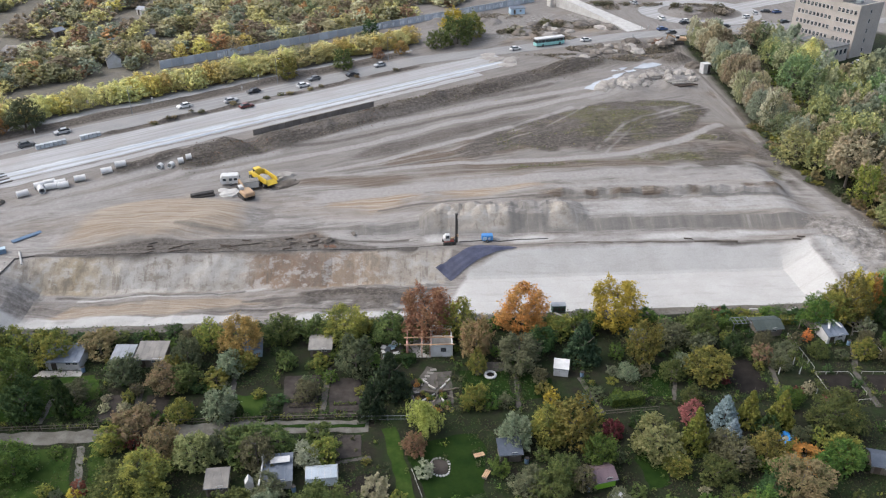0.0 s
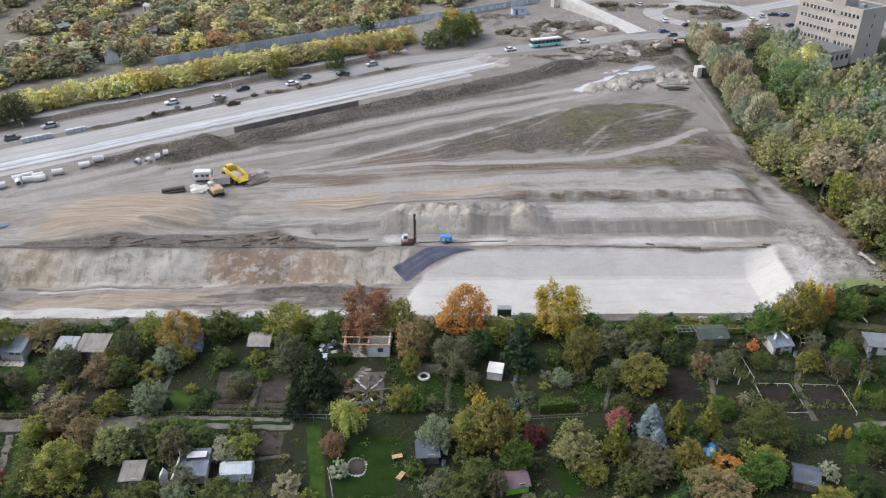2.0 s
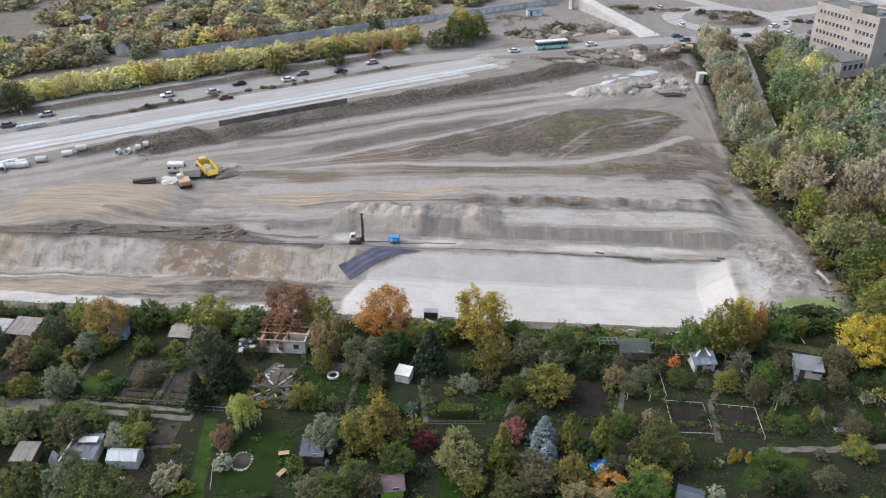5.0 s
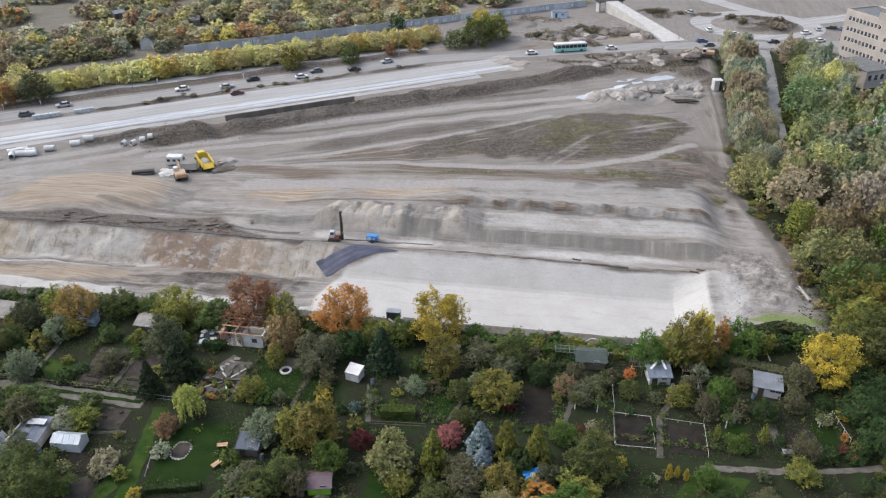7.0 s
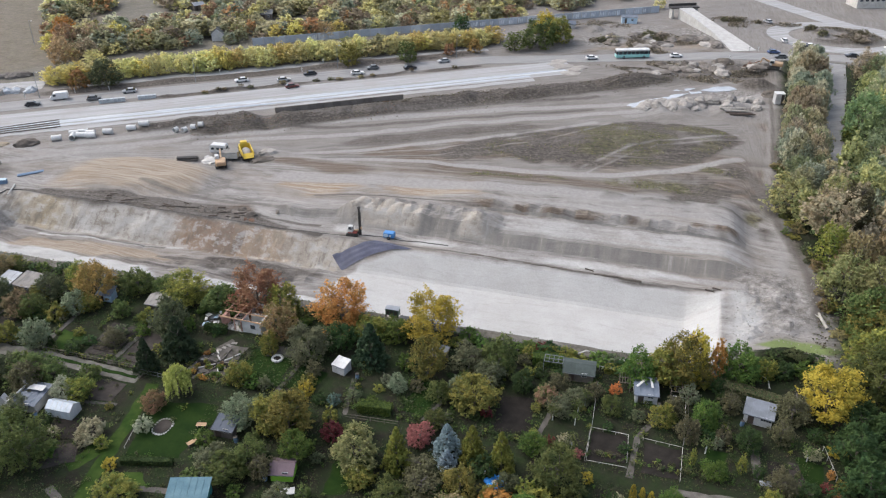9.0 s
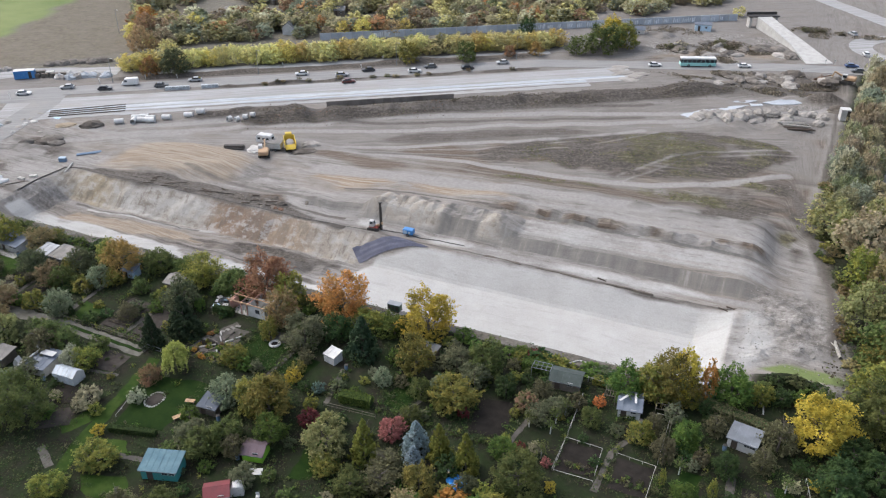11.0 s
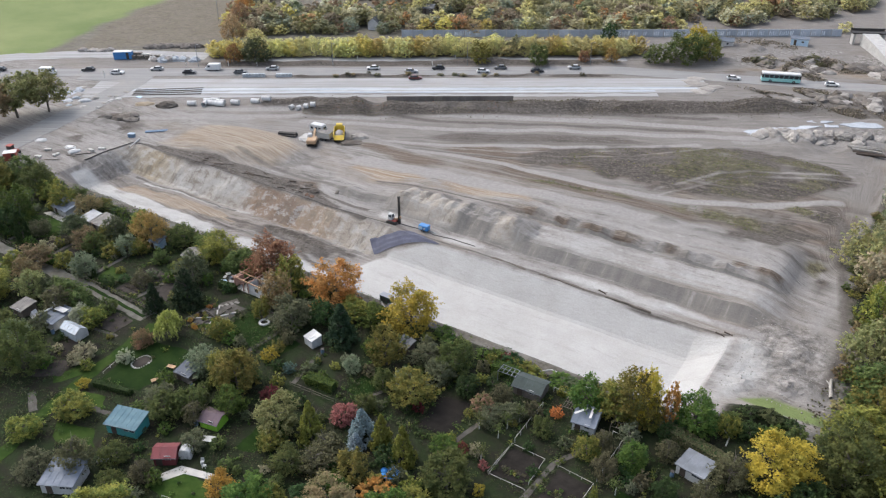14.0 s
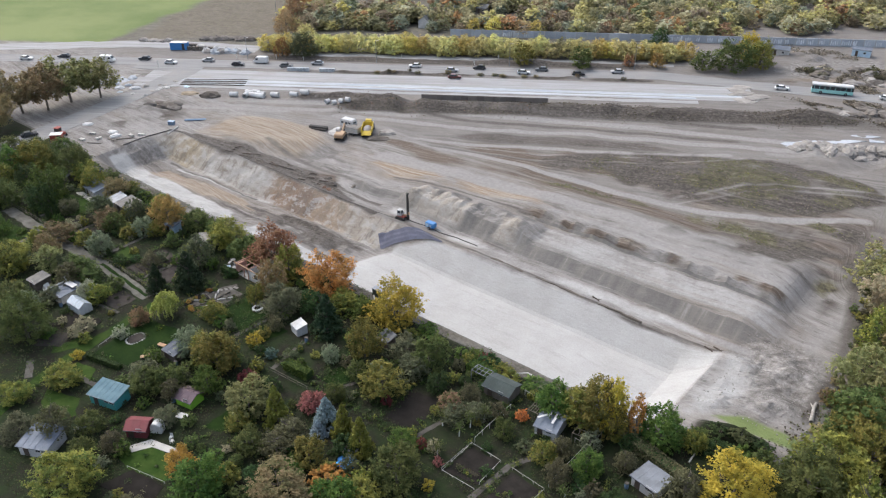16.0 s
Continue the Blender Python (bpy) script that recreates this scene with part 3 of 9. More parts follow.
    umber = np.maximum(umber, .8 * inside(x, y + w, [(93, 204), (98, 203), (99, 180), (103, 160), (106, 145), (104, 130), (101.5, 140), (97, 156), (94, 170)], 2.0) * np.clip(.7 + .8 * fractal(x, y, 7, 91), 0, 1.1))
    umber = np.maximum(umber, .8 * inside(x, y, [(40, 290), (60, 288), (84, 300), (92, 312), (70, 322), (44, 308)], 5.0) * np.clip(.6 + fractal(x, y, 10, 82), 0, 1.2))
    umber = np.maximum(umber, .7 * inside(x, y + w, [(30, 156.8), (88, 157), (88, 160.2), (30, 159.8)], .6) * np.clip(.85 + .7 * value_noise(x, y * .2, 2.6, 83), 0, 1.1))
    rubble = .55 * inside(x, y + w, [(84, 143), (87, 122), (92, 127), (102, 129), (104, 140), (99, 150), (91, 152), (86, 147)], 2.5)
    dark = np.maximum(dark, .95 * inside(x, y, [(42, 296), (60, 300), (84, 318), (76, 330), (56, 322), (40, 308)], 6) * np.clip(.35 + 1.3 * fractal(x, y, 9, 86), 0, 1))
    dark = np.maximum(dark, .95 * inside(x, y, [(66, 272), (80, 268), (98, 278), (104, 288), (84, 290), (70, 284)], 4) * np.clip(.5 + 1.2 * fractal(x, y, 6, 87), 0, 1.1))
    dark = np.maximum(dark, np.clip(1.3 - ((x - 131) / 16) ** 2 - ((y - 336) / 13.5) ** 2, 0, 1) * np.clip(.7 + fractal(x, y, 6, 88), 0, 1.1))
    dark = np.maximum(dark, 1.1 * np.exp(-((x - 97) / 6) ** 2 - ((y - 266) / 5) ** 2))
    dark = np.maximum(dark, .52 * np.exp(-((y - 158.0 - w * .2) / 1.3) ** 4) * smooth(28, 36, x) * (1 - smooth(84, 90, x)) * np.clip(.7 + .6 * value_noise(x, y * .2, 2.6, 97), 0, 1.1))
    dark = np.maximum(dark, .8 * inside(x, y + w, [(87, 177), (95, 179), (97, 168), (94, 160), (91, 166)], 3.0) * np.clip(.45 + 1.2 * fractal(x, y, 4, 98), 0, 1.0))
    dark = np.maximum(dark, .85 * inside(x, y + w, [(58, 168), (92, 164), (102, 186), (98, 206), (76, 198), (60, 184)], 6) * np.clip(.42 + 1.0 * fractal(x, y, 7, 92), 0, .9))
    dark = np.maximum(dark, .8 * inside(x, y + w, [(-100, 134), (-84, 128), (-80, 150), (-96, 160)], 5) * np.clip(.25 + 1.1 * fractal(x, y, 6, 93), 0, .9))
    dark = np.maximum(dark, .5 * inside(x, y + w, [(-40, 146), (-4, 146), (0, 152), (-24, 158), (-18, 178), (-30, 176)], 4) * np.clip(.3 + 1.2 * fractal(x, y * 2, 4, 94), 0, .9))
    rubble = np.maximum(rubble, .8 * inside(x, y + w, [(30, 292), (60, 298), (104, 318), (98, 342), (60, 338), (28, 314)], 6) * np.clip(.5 + .9 * fractal(x, y, 12, 95), 0, .8))
    rubble = np.maximum(rubble, .75 * inside(x, y + w, [(60, 236), (74, 256), (96, 272), (104, 262), (98, 244), (76, 233)], 4) * np.clip(.55 + .9 * fractal(x, y, 8, 96), 0, .8))
    rubble = np.maximum(rubble, .5 * inside(x, y + w * .5, [(-77, 121), (-70, 121), (-68, 128), (-68, 135), (-77, 135)], 1.2))
    rough = inside(x, y + w, [(85, 121), (100, 127), (104, 140), (98, 150), (90, 146), (85, 141)], 3.0)
    dark = np.maximum(dark, rough * np.clip(.12 + .5 * fractal(x, y, 2.2, 78), 0, .55))
    grass = hump * np.clip(.10 + .42 * fractal(x * .6 + y * .2, y, 4.5, 74) + .25 * fractal(x, y, 14, 104) + .30 * smooth(34, 54, x), 0, .62)
    for gx0, gy0, ra, rb, k in ((29, 176.6, 6, 1.6, .8), (38, 178.6, 5, 1.8, .8), (48, 181.6, 4.5, 1.4, .7), (66, 183.5, 9, 3.6, .75), (76, 184, 8, 4.5, .65), (85, 196.5, 4.5, 2.6, .9), (92, 172, 3, 4, .6), (13, 188, 6, 1.0, .4)):
        grass = np.maximum(grass, k * np.exp(-((x - gx0) / ra) ** 2 - ((y - gy0 - .12 * (x - gx0)) / rb) ** 2) * np.clip(1.15 + 1.0 * fractal(x, y, 4, 79), 0, 1.5))
    fresh = inside(x, y + w * .3, [(89.6, 124.6), (93.6, 127.0), (100, 127.4), (104.5, 126.4), (102, 124.6), (96, 123.8)], 0.8)
    grass = np.maximum(grass, .2 * inside(x, y, [(89.6, 124.6), (93.6, 127.0), (100, 127.2), (104, 126.2), (102, 124.6), (96, 123.8)], 0.8))
    grass = np.maximum(grass, .5 * smooth(60, 68, n) * (1 - smooth(118, 140, s)))
    green_field = inside(x, y, [(-172, 176), (-190, 215), (-206, 262), (-240, 330), (-900, 300), (-900, 60), (-215, 148)], 3.0)
    brown = inside(x, y, [(-166, 187), (-190, 220), (-206, 262), (-240, 340), (-160, 300), (-130, 240), (-140, 216)], 4.0)
    ochre = inside(x, y + w, [(-70, 146), (-62, 162), (-46, 169), (-33, 162), (-33, 150), (-58, 145)], 4.0) * .9
    ochre = np.maximum(ochre, .9 * inside(x, y + w, [(-19, 156.5), (-15, 161.5), (-4, 164.4), (14, 165.4), (30, 164.0), (40, 161.5), (24, 159.4), (8, 157.4), (-6, 155.4)], 2.2) * np.clip(.8 + .5 * fractal(x * .4, y, 4, 105), .2, 1.1))
    ochre = np.maximum(ochre, .9 * inside(x, y, [(-74, 134.4), (-74, 141.1), (11, 140.6), (9, 134.6)], .8))
    ochre = np.maximum(ochre, .8 * inside(x, y + w * .5, [(-77, 134.6), (-69.5, 134.6), (-69, 140.5), (-76, 141)], 1.2))
    sand = np.maximum(sand, .9 * inside(x, y + w * .25, [(-62, 133.2), (-40, 134.2), (-26, 134.8), (-26, 134.0), (-42, 133.2), (-62, 132.2)], .5))
    ochre = np.maximum(ochre, 1.0 * inside(x, y + w * .3, [(-66, 126.2), (-62, 130), (-42, 132), (-33, 132.6), (-26, 130), (-46, 126.8)], 1.0))
    ochre = np.maximum(ochre, .9 * inside(x, y, [(7, 146), (38, 146), (36, 152.5), (6, 152.5)], 1.0) * np.clip(.6 + 1.1 * value_noise(x, y * .4, 4.5, 76), 0, 1))
    umber = np.maximum(umber, .62 * inside(x + w, y, [(95, 240), (101, 238), (101.5, 215), (100, 200), (97.5, 186), (94.5, 188), (96, 206)], 2.5) * np.clip(.8 + .8 * fractal(x, y, 6, 103), 0, 1.1))
    ochre = np.maximum(ochre, .6 * inside(x, y, [(40, 292), (88, 308), (80, 316), (44, 302)], 4.0))
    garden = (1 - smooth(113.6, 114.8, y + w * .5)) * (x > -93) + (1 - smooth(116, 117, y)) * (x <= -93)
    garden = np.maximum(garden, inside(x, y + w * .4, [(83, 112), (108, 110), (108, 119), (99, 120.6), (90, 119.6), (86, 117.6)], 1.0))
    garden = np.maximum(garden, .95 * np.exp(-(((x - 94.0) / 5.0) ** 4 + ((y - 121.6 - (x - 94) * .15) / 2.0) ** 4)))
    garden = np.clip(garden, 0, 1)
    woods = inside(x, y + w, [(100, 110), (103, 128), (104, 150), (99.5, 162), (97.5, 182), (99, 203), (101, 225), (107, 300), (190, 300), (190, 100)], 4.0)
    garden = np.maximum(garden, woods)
    # driven lines
    pale, deep = np.zeros_like(x), np.zeros_like(x)
    for line, width, k in (
        ([(-78, 170), (-39.5, 195.3), (-21, 201.2), (1.5, 212.9), (26.6, 226), (50, 235.3), (78, 247), (98, 258)], 1.9, .9), ([(-48, 178), (-27, 188.1), (-10.3, 194.8), (10.8, 208.2), (30.8, 218.6), (48.8, 227.6), (66, 236)], 1.6, .95), ([(-20, 178), (-1.3, 187), (16.5, 197.6), (32.7, 207.2), (43.5, 215.7), (52, 222)], 1.3, .85), ([(-24, 176), (15.6, 182.7), (41.2, 183.6), (60, 187.6), (73.4, 193.6), (90, 205)], 1.7, .9),
        ([(-16, 164), (2, 165.8), (40, 167.2), (60, 168.6), (82, 170.5)], 3.0, 1.0), ([(34, 161.6), (60, 162), (86, 163.5)], 1.2, .7), ([(-104, 164), (-80, 163), (-56, 178), (-30, 192)], 2.0, .7), ([(-102, 148), (-84, 157), (-62, 172)], 1.8, .7), ([(-60, 174), (-30, 180), (0, 176), (30, 177)], 1.6, .45),
        ([(96, 150), (98, 170), (96, 195), (99, 225), (100, 250)], 1.8, .55), ([(60, 230), (84, 242), (104, 250)], 2.0, .6), ([(-84, 128), (-78, 143), (-70, 147), (-30, 146)], 1.5, .4),
        ([(8, 143.6), (50, 143.2), (88, 143)], 1.2, .8), ([(40, 150.4), (90, 150)], .8, .8), ([(40, 152.6), (90, 152.4)], .7, .9), ([(38, 155), (89, 155)], .8, .8), ([(-30, 170), (-14, 163), (12, 164), (40, 166.5)], 1.2, .5), ([(52, 190), (64, 205), (78, 214), (90, 222)], .9, .6), ([(-20, 176), (14, 187), (40, 203), (56, 222)], .8, .6), ([(-16, 179), (14, 191), (38, 207)], .7, .55), ([(-96, 138), (-88, 150), (-76, 160)], 1.2, .5), ([(-92, 122), (-84, 132), (-80, 146)], 1.2, .45), ([(54, 188), (66, 203.5), (80, 212), (92, 219)], .7, .55), ([(30, 188), (52, 196), (72, 200)], .7, .5),
    ):
        pale = np.maximum(pale, k * near_line(x, y + w * .5, line, width))
    for line, width, k in (
        ([(-72, 142.0), (-30, 142.4), (-6, 141.8)], .9, 1.0), ([(-50, 146.0), (-34, 146.6), (-24, 145.6)], .8, .9), ([(-24, 141.4), (-6, 141.0), (4, 140.8)], .5, 1.0), ([(8, 141.2), (36, 141.1), (50, 140.9), (68, 140.2), (84, 140.4)], .55, .75), ([(-4, 156.2), (12, 158.4), (34, 157.4)], .6, .8), ([(-62, 143.6), (-44, 144.4), (-28, 143.2)], .6, .8),
        ([(-40, 172), (-24, 176), (-8, 180)], 2.6, .45), ([(-30, 131), (-16, 130.4), (2, 129.6)], .6, .9), ([(-34, 127.5), (-18, 126.8), (4, 126)], .5, .9), ([(-66, 133.2), (-46, 134.0), (-30, 134.2)], .6, .7), ([(-4, 127), (3, 132)], 1.4, .8),
        ([(22, 178), (52, 180), (70, 178)], 1.4, .5), ([(-34, 193.5), (-15, 199), (6, 210.5), (28, 222), (50, 232)], 1.5, .7), ([(-40, 199), (-20, 206), (4, 219), (30, 233), (50, 243)], 1.6, .7), ([(48, 207), (70, 222), (88, 230)], 1.0, .5), ([(84, 236), (98, 246)], 2.0, .5), ([(92, 196), (97, 170), (101, 150), (101, 132)], 1.6, .7), ([(98, 205), (100, 235), (101, 262)], .9, .7), ([(-102, 150), (-92, 146), (-84, 150)], 2.2, .6), ([(-90, 124), (-82, 127), (-76, 126)], 1.6, .6), ([(-12, 178), (24, 190), (50, 208)], 1.2, .6), ([(-18, 183), (10, 196), (40, 214)], 1.0, .5), ([(-46, 151), (-30, 149.5), (-8, 149)], 1.2, .6), ([(-40, 145), (-20, 145.2), (2, 144.4)], .7, .9),
    ):
        deep = np.maximum(deep, k * near_line(x, y + w * .5, line, width))
    # tracks worn through the growth of the hump
    worn = hump * np.clip(.72 * pale, 0, .5)
    dark, grass = dark * (1 - worn), grass * (1 - worn)
    along = smooth(164, 184, y)
    # the way that the vehicles drive: along the pit in the south, along the new road in the north, fanned out between
    fx, fy, wedge, reach = x + 75, y - 163, radians(ROAD_DEG), 105.0
    turn_at = np.arctan2(fy, fx)
    across = np.where(turn_at < 0, fy, np.where(turn_at > wedge, reach * wedge + n - ((-75 - ROAD_O.x) * ROAD_N.x + (163 - ROAD_O.y) * ROAD_N.y), reach * turn_at))
    edge = smooth(90, 97, x) * smooth(166, 184, y)
    across = across * (1 - edge) + (x - 55) * edge
    at = me.attributes.new("drive", "FLOAT_VECTOR", "POINT")
    at.data.foreach_set("vector", np.stack([(x * .85 + y * .3) * (1 - edge) + y * edge, across + w * .5 + fractal(x, y, 22, 99) * 1.1, np.zeros_like(x)], -1).astype(np.float32).ravel())
    for key, cols in (("soil_d", (umber * (1 - fresh), rubble * (1 - fresh), np.maximum(green_field, fresh))), ("soil_a", (sand, dark, grass)), ("soil_b", (ochre, garden, brown)), ("soil_c", (pale, deep, along))):
        at = me.attributes.new(key, "FLOAT_COLOR", "POINT")
        at.data.foreach_set("color", np.stack([*cols, np.ones_like(x)], -1).astype(np.float32).ravel())
    # its surface
    m, nt, b = shader("open_ground")
    p = world_pos(nt)
    sep = []
    for key in ("soil_a", "soil_b", "soil_c", "soil_d"):
        at = nt.nodes.new("ShaderNodeAttribute")
        at.attribute_name = key
        sc = nt.nodes.new("ShaderNodeSeparateColor")
        link(nt, at.outputs["Color"], sc.inputs[0])
        sep.append(sc.outputs)
    geo = nt.nodes.new("ShaderNodeNewGeometry")
    gn = nt.nodes.new("ShaderNodeSeparateXYZ")
    link(nt, geo.outputs["True Normal"], gn.inputs[0])
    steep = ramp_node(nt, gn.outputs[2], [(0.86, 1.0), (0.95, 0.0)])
    coarse, fine = noise_node(nt, p, 0.16, 9.0, 0.68), noise_node(nt, p, 1.3, 7.0, 0.72)
    patchy = noise_node(nt, p, 0.045, 5.0, 0.6)
    al = sep[2][2]
    drive = nt.nodes.new("ShaderNodeAttribute")
    drive.attribute_name = "drive"
    lane = drive.outputs["Vector"]
    ruts = noise_node(nt, stretch(nt, lane, (0.085, 0.62, 1)), 1.0, 8.0, 0.74)
    thin = noise_node(nt, stretch(nt, lane, (0.080, 1.6, 1)), 1.0, 6.0, 0.74)
    broad = noise_node(nt, stretch(nt, lane, (0.012, 0.22, 1)), 1.0, 4.0, 0.6)
    hue = noise_node(nt, stretch(nt, p, (0.03, 0.10, 0.1)), 1.0, 4.0, 0.6)

    def zone(mask, lo=0.42, hi=0.58):
        f = math_node(nt, "ADD", mask, math_node(nt, "MULTIPLY_ADD", coarse, 0.5, -0.25))
        f = math_node(nt, "ADD", f, math_node(nt, "MULTIPLY_ADD", fine, 0.3, -0.15))
        return ramp_node(nt, f, [(lo - .12, 0.0), (hi + .12, 1.0)])

    col = mix_node(nt, ramp_node(nt, coarse, [(0.40, 0.0), (0.60, 1.0)]), (0.168, 0.153, 0.140), (0.250, 0.234, 0.218))
    col = mix_node(nt, ramp_node(nt, patchy, [(0.40, 0.0), (0.62, 0.6)]), col, (0.275, 0.263, 0.250))
    col = mix_node(nt, ramp_node(nt, broad, [(0.50, 0.0), (0.62, 0.45)]), col, (0.310, 0.299, 0.287))
    col = mix_node(nt, ramp_node(nt, broad, [(0.36, 0.42), (0.47, 0.0)]), col, (0.128, 0.117, 0.108))
    col = mix_node(nt, ramp_node(nt, ruts, [(0.53, 0.0), (0.62, 0.6)]), col, (0.325, 0.311, 0.296))
    col = mix_node(nt, ramp_node(nt, ruts, [(0.37, 0.60), (0.46, 0.0)]), col, (0.105, 0.095, 0.086))
    speck = noise_node(nt, stretch(nt, lane, (0.30, 0.85, 1)), 1.0, 8.0, 0.78)
    col = mix_node(nt, ramp_node(nt, speck, [(0.36, 0.60), (0.45, 0.0)]), col, (0.098, 0.089, 0.081))
    col = mix_node(nt, ramp_node(nt, speck, [(0.55, 0.0), (0.64, 0.60)]), col, (0.345, 0.334, 0.320))
    col = mix_node(nt, ramp_node(nt, hue, [(0.48, 0.0), (0.64, 0.40)]), col, (0.222, 0.186, 0.152))
    some = ramp_node(nt, noise_node(nt, p, 0.07, 5.0, 0.65), [(0.42, 0.05), (0.60, 1.0)])
    col = mix_node(nt, math_node(nt, "MULTIPLY", some, ramp_node(nt, thin, [(0.37, 0.65), (0.47, 0.0)])), col, (0.102, 0.091, 0.082))
    col = mix_node(nt, math_node(nt, "MULTIPLY", some, ramp_node(nt, thin, [(0.54, 0.0), (0.64, 0.65)])), col, (0.36, 0.347, 0.33))
    col = mix_node(nt, math_node(nt, "MULTIPLY", al, 0.58), col, mix_node(nt, thin, (0.120, 0.108, 0.098), (0.205, 0.190, 0.176)))
    umber_col = ramp_node(nt, thin, [(0.37, (0.070, 0.055, 0.044)), (0.47, (0.118, 0.094, 0.075)), (0.56, (0.165, 0.136, 0.110)), (0.65, (0.255, 0.230, 0.202))])
    col = mix_node(nt, zone(sep[3][0]), col, umber_col)
    ochre_col = mix_node(nt, ramp_node(nt, thin, [(0.35, 0.0), (0.6, 1.0)]), (0.205, 0.150, 0.106), (0.33, 0.292, 0.240))
    sxyz = nt.nodes.new("ShaderNodeSeparateXYZ")
    link(nt, p, sxyz.inputs[0])
    tint = math_node(nt, "MULTIPLY", math_node(nt, "COMPARE", sxyz.outputs[0], 6.0, 28.0), math_node(nt, "COMPARE", sxyz.outputs[1], 160.0, 6.5))
    ochre_col = mix_node(nt, math_node(nt, "MULTIPLY", tint, ramp_node(nt, thin, [(0.40, 0.8), (0.56, 0.0)])), ochre_col, (0.215, 0.148, 0.100))
    streak = noise_node(nt, stretch(nt, p, (0.16, 0.07, 0.22)), 1.0, 9.0, 0.74)
    wall_col = ramp_node(nt, streak, [(0.30, (0.19, 0.140, 0.105)), (0.43, (0.30, 0.245, 0.185)), (0.50, (0.36, 0.335, 0.30)), (0.58, (0.28, 0.225, 0.175)), (0.68, (0.42, 0.40, 0.37))])
    bedrock = math_node(nt, "ADD", math_node(nt, "MULTIPLY_ADD", sxyz.outputs[0], 0.0115, 0.86), math_node(nt, "MULTIPLY_ADD", coarse, 0.16, -0.08))
    seam = ramp_node(nt, bedrock, [(0.0, (0.29, 0.27, 0.24)), (0.14, (0.295, 0.245, 0.165)), (0.26, (0.33, 0.315, 0.29)), (0.50, (0.315, 0.30, 0.275)), (0.56, (0.205, 0.140, 0.096)), (0.66, (0.155, 0.112, 0.086)), (0.71, (0.24, 0.18, 0.132)), (0.80, (0.285, 0.228, 0.172)), (0.90, (0.33, 0.30, 0.26))])
    wall_col = mix_node(nt, 0.85, wall_col, seam)
    runs = noise_node(nt, stretch(nt, p, (0.9, 0.12, 0.22)), 1.0, 6.0, 0.7)
    wall_col = mix_node(nt, ramp_node(nt, runs, [(0.37, 0.60), (0.46, 0.0)]), wall_col, (0.145, 0.126, 0.107))
    wall_col = mix_node(nt, ramp_node(nt, runs, [(0.56, 0.0), (0.66, 0.30)]), wall_col, (0.40, 0.385, 0.36))
    blot = noise_node(nt, stretch(nt, p, (0.30, 0.25, 0.55)), 1.0, 8.0, 0.72)
    wall_col = mix_node(nt, ramp_node(nt, blot, [(0.51, 0.0), (0.58, 0.62)]), wall_col, (0.395, 0.383, 0.362))
    wall_col = mix_node(nt, ramp_node(nt, blot, [(0.38, 0.7), (0.46, 0.0)]), wall_col, (0.185, 0.160, 0.132))
    ochre_col = mix_node(nt, math_node(nt, "MAXIMUM", math_node(nt, "COMPARE", sxyz.outputs[1], 139.2, 4.8), math_node(nt, "MULTIPLY", math_node(nt, "GREATER_THAN", sxyz.outputs[0], 4.0), math_node(nt, "LESS_THAN", sxyz.outputs[1], 153.5))), ochre_col, wall_col)
    col = mix_node(nt, zone(sep[1][0]), col, ochre_col)
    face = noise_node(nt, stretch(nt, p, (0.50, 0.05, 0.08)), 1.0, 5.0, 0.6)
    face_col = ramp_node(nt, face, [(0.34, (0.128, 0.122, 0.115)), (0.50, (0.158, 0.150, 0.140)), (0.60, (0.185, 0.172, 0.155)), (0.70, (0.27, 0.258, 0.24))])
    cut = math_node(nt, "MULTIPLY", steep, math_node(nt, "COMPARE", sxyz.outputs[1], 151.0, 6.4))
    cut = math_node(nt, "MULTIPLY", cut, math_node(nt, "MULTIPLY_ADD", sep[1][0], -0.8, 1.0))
    rub_col = ramp_node(nt, noise_node(nt, p, 0.75, 9.0, 0.78), [(0.36, (0.060, 0.055, 0.050)), (0.46, (0.150, 0.140, 0.128)), (0.55, (0.265, 0.250, 0.235)), (0.66, (0.42, 0.40, 0.38))])
    col = mix_node(nt, zone(sep[3][1]), col, rub_col)
    col = mix_node(nt, zone(sep[2][0]), col, mix_node(nt, ramp_node(nt, fine, [(0.3, 0.0), (0.7, 1.0)]), (0.215, 0.204, 0.193), (0.310, 0.298, 0.284)))
    col = mix_node(nt, zone(sep[0][1]), col, ramp_node(nt, math_node(nt, "ADD", math_node(nt, "MULTIPLY", fine, .6), math_node(nt, "MULTIPLY", thin, .4)), [(0.38, (0.046, 0.040, 0.035)), (0.48, (0.080, 0.070, 0.061)), (0.56, (0.118, 0.105, 0.092)), (0.66, (0.210, 0.194, 0.176))]))
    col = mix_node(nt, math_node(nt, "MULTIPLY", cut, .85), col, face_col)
    white = mix_node(nt, ramp_node(nt, coarse, [(0.3, 0.0), (0.7, 1.0)]), (0.378, 0.371, 0.354), (0.448, 0.444, 0.432))
    white = mix_node(nt, ramp_node(nt, ruts, [(0.54, 0.0), (0.62, 0.45)]), white, (0.33, 0.322, 0.305))
    col = mix_node(nt, zone(sep[0][0]), col, white)
    col = mix_node(nt, zone(sep[2][1]), col, mix_node(nt, ramp_node(nt, fine, [(0.35, 0.0), (0.65, 1.0)]), (0.075, 0.067, 0.060), (0.150, 0.136, 0.122)))
    col = mix_node(nt, zone(sep[1][2]), col, mix_node(nt, ruts, (0.16, 0.135, 0.115), (0.23, 0.20, 0.175)))
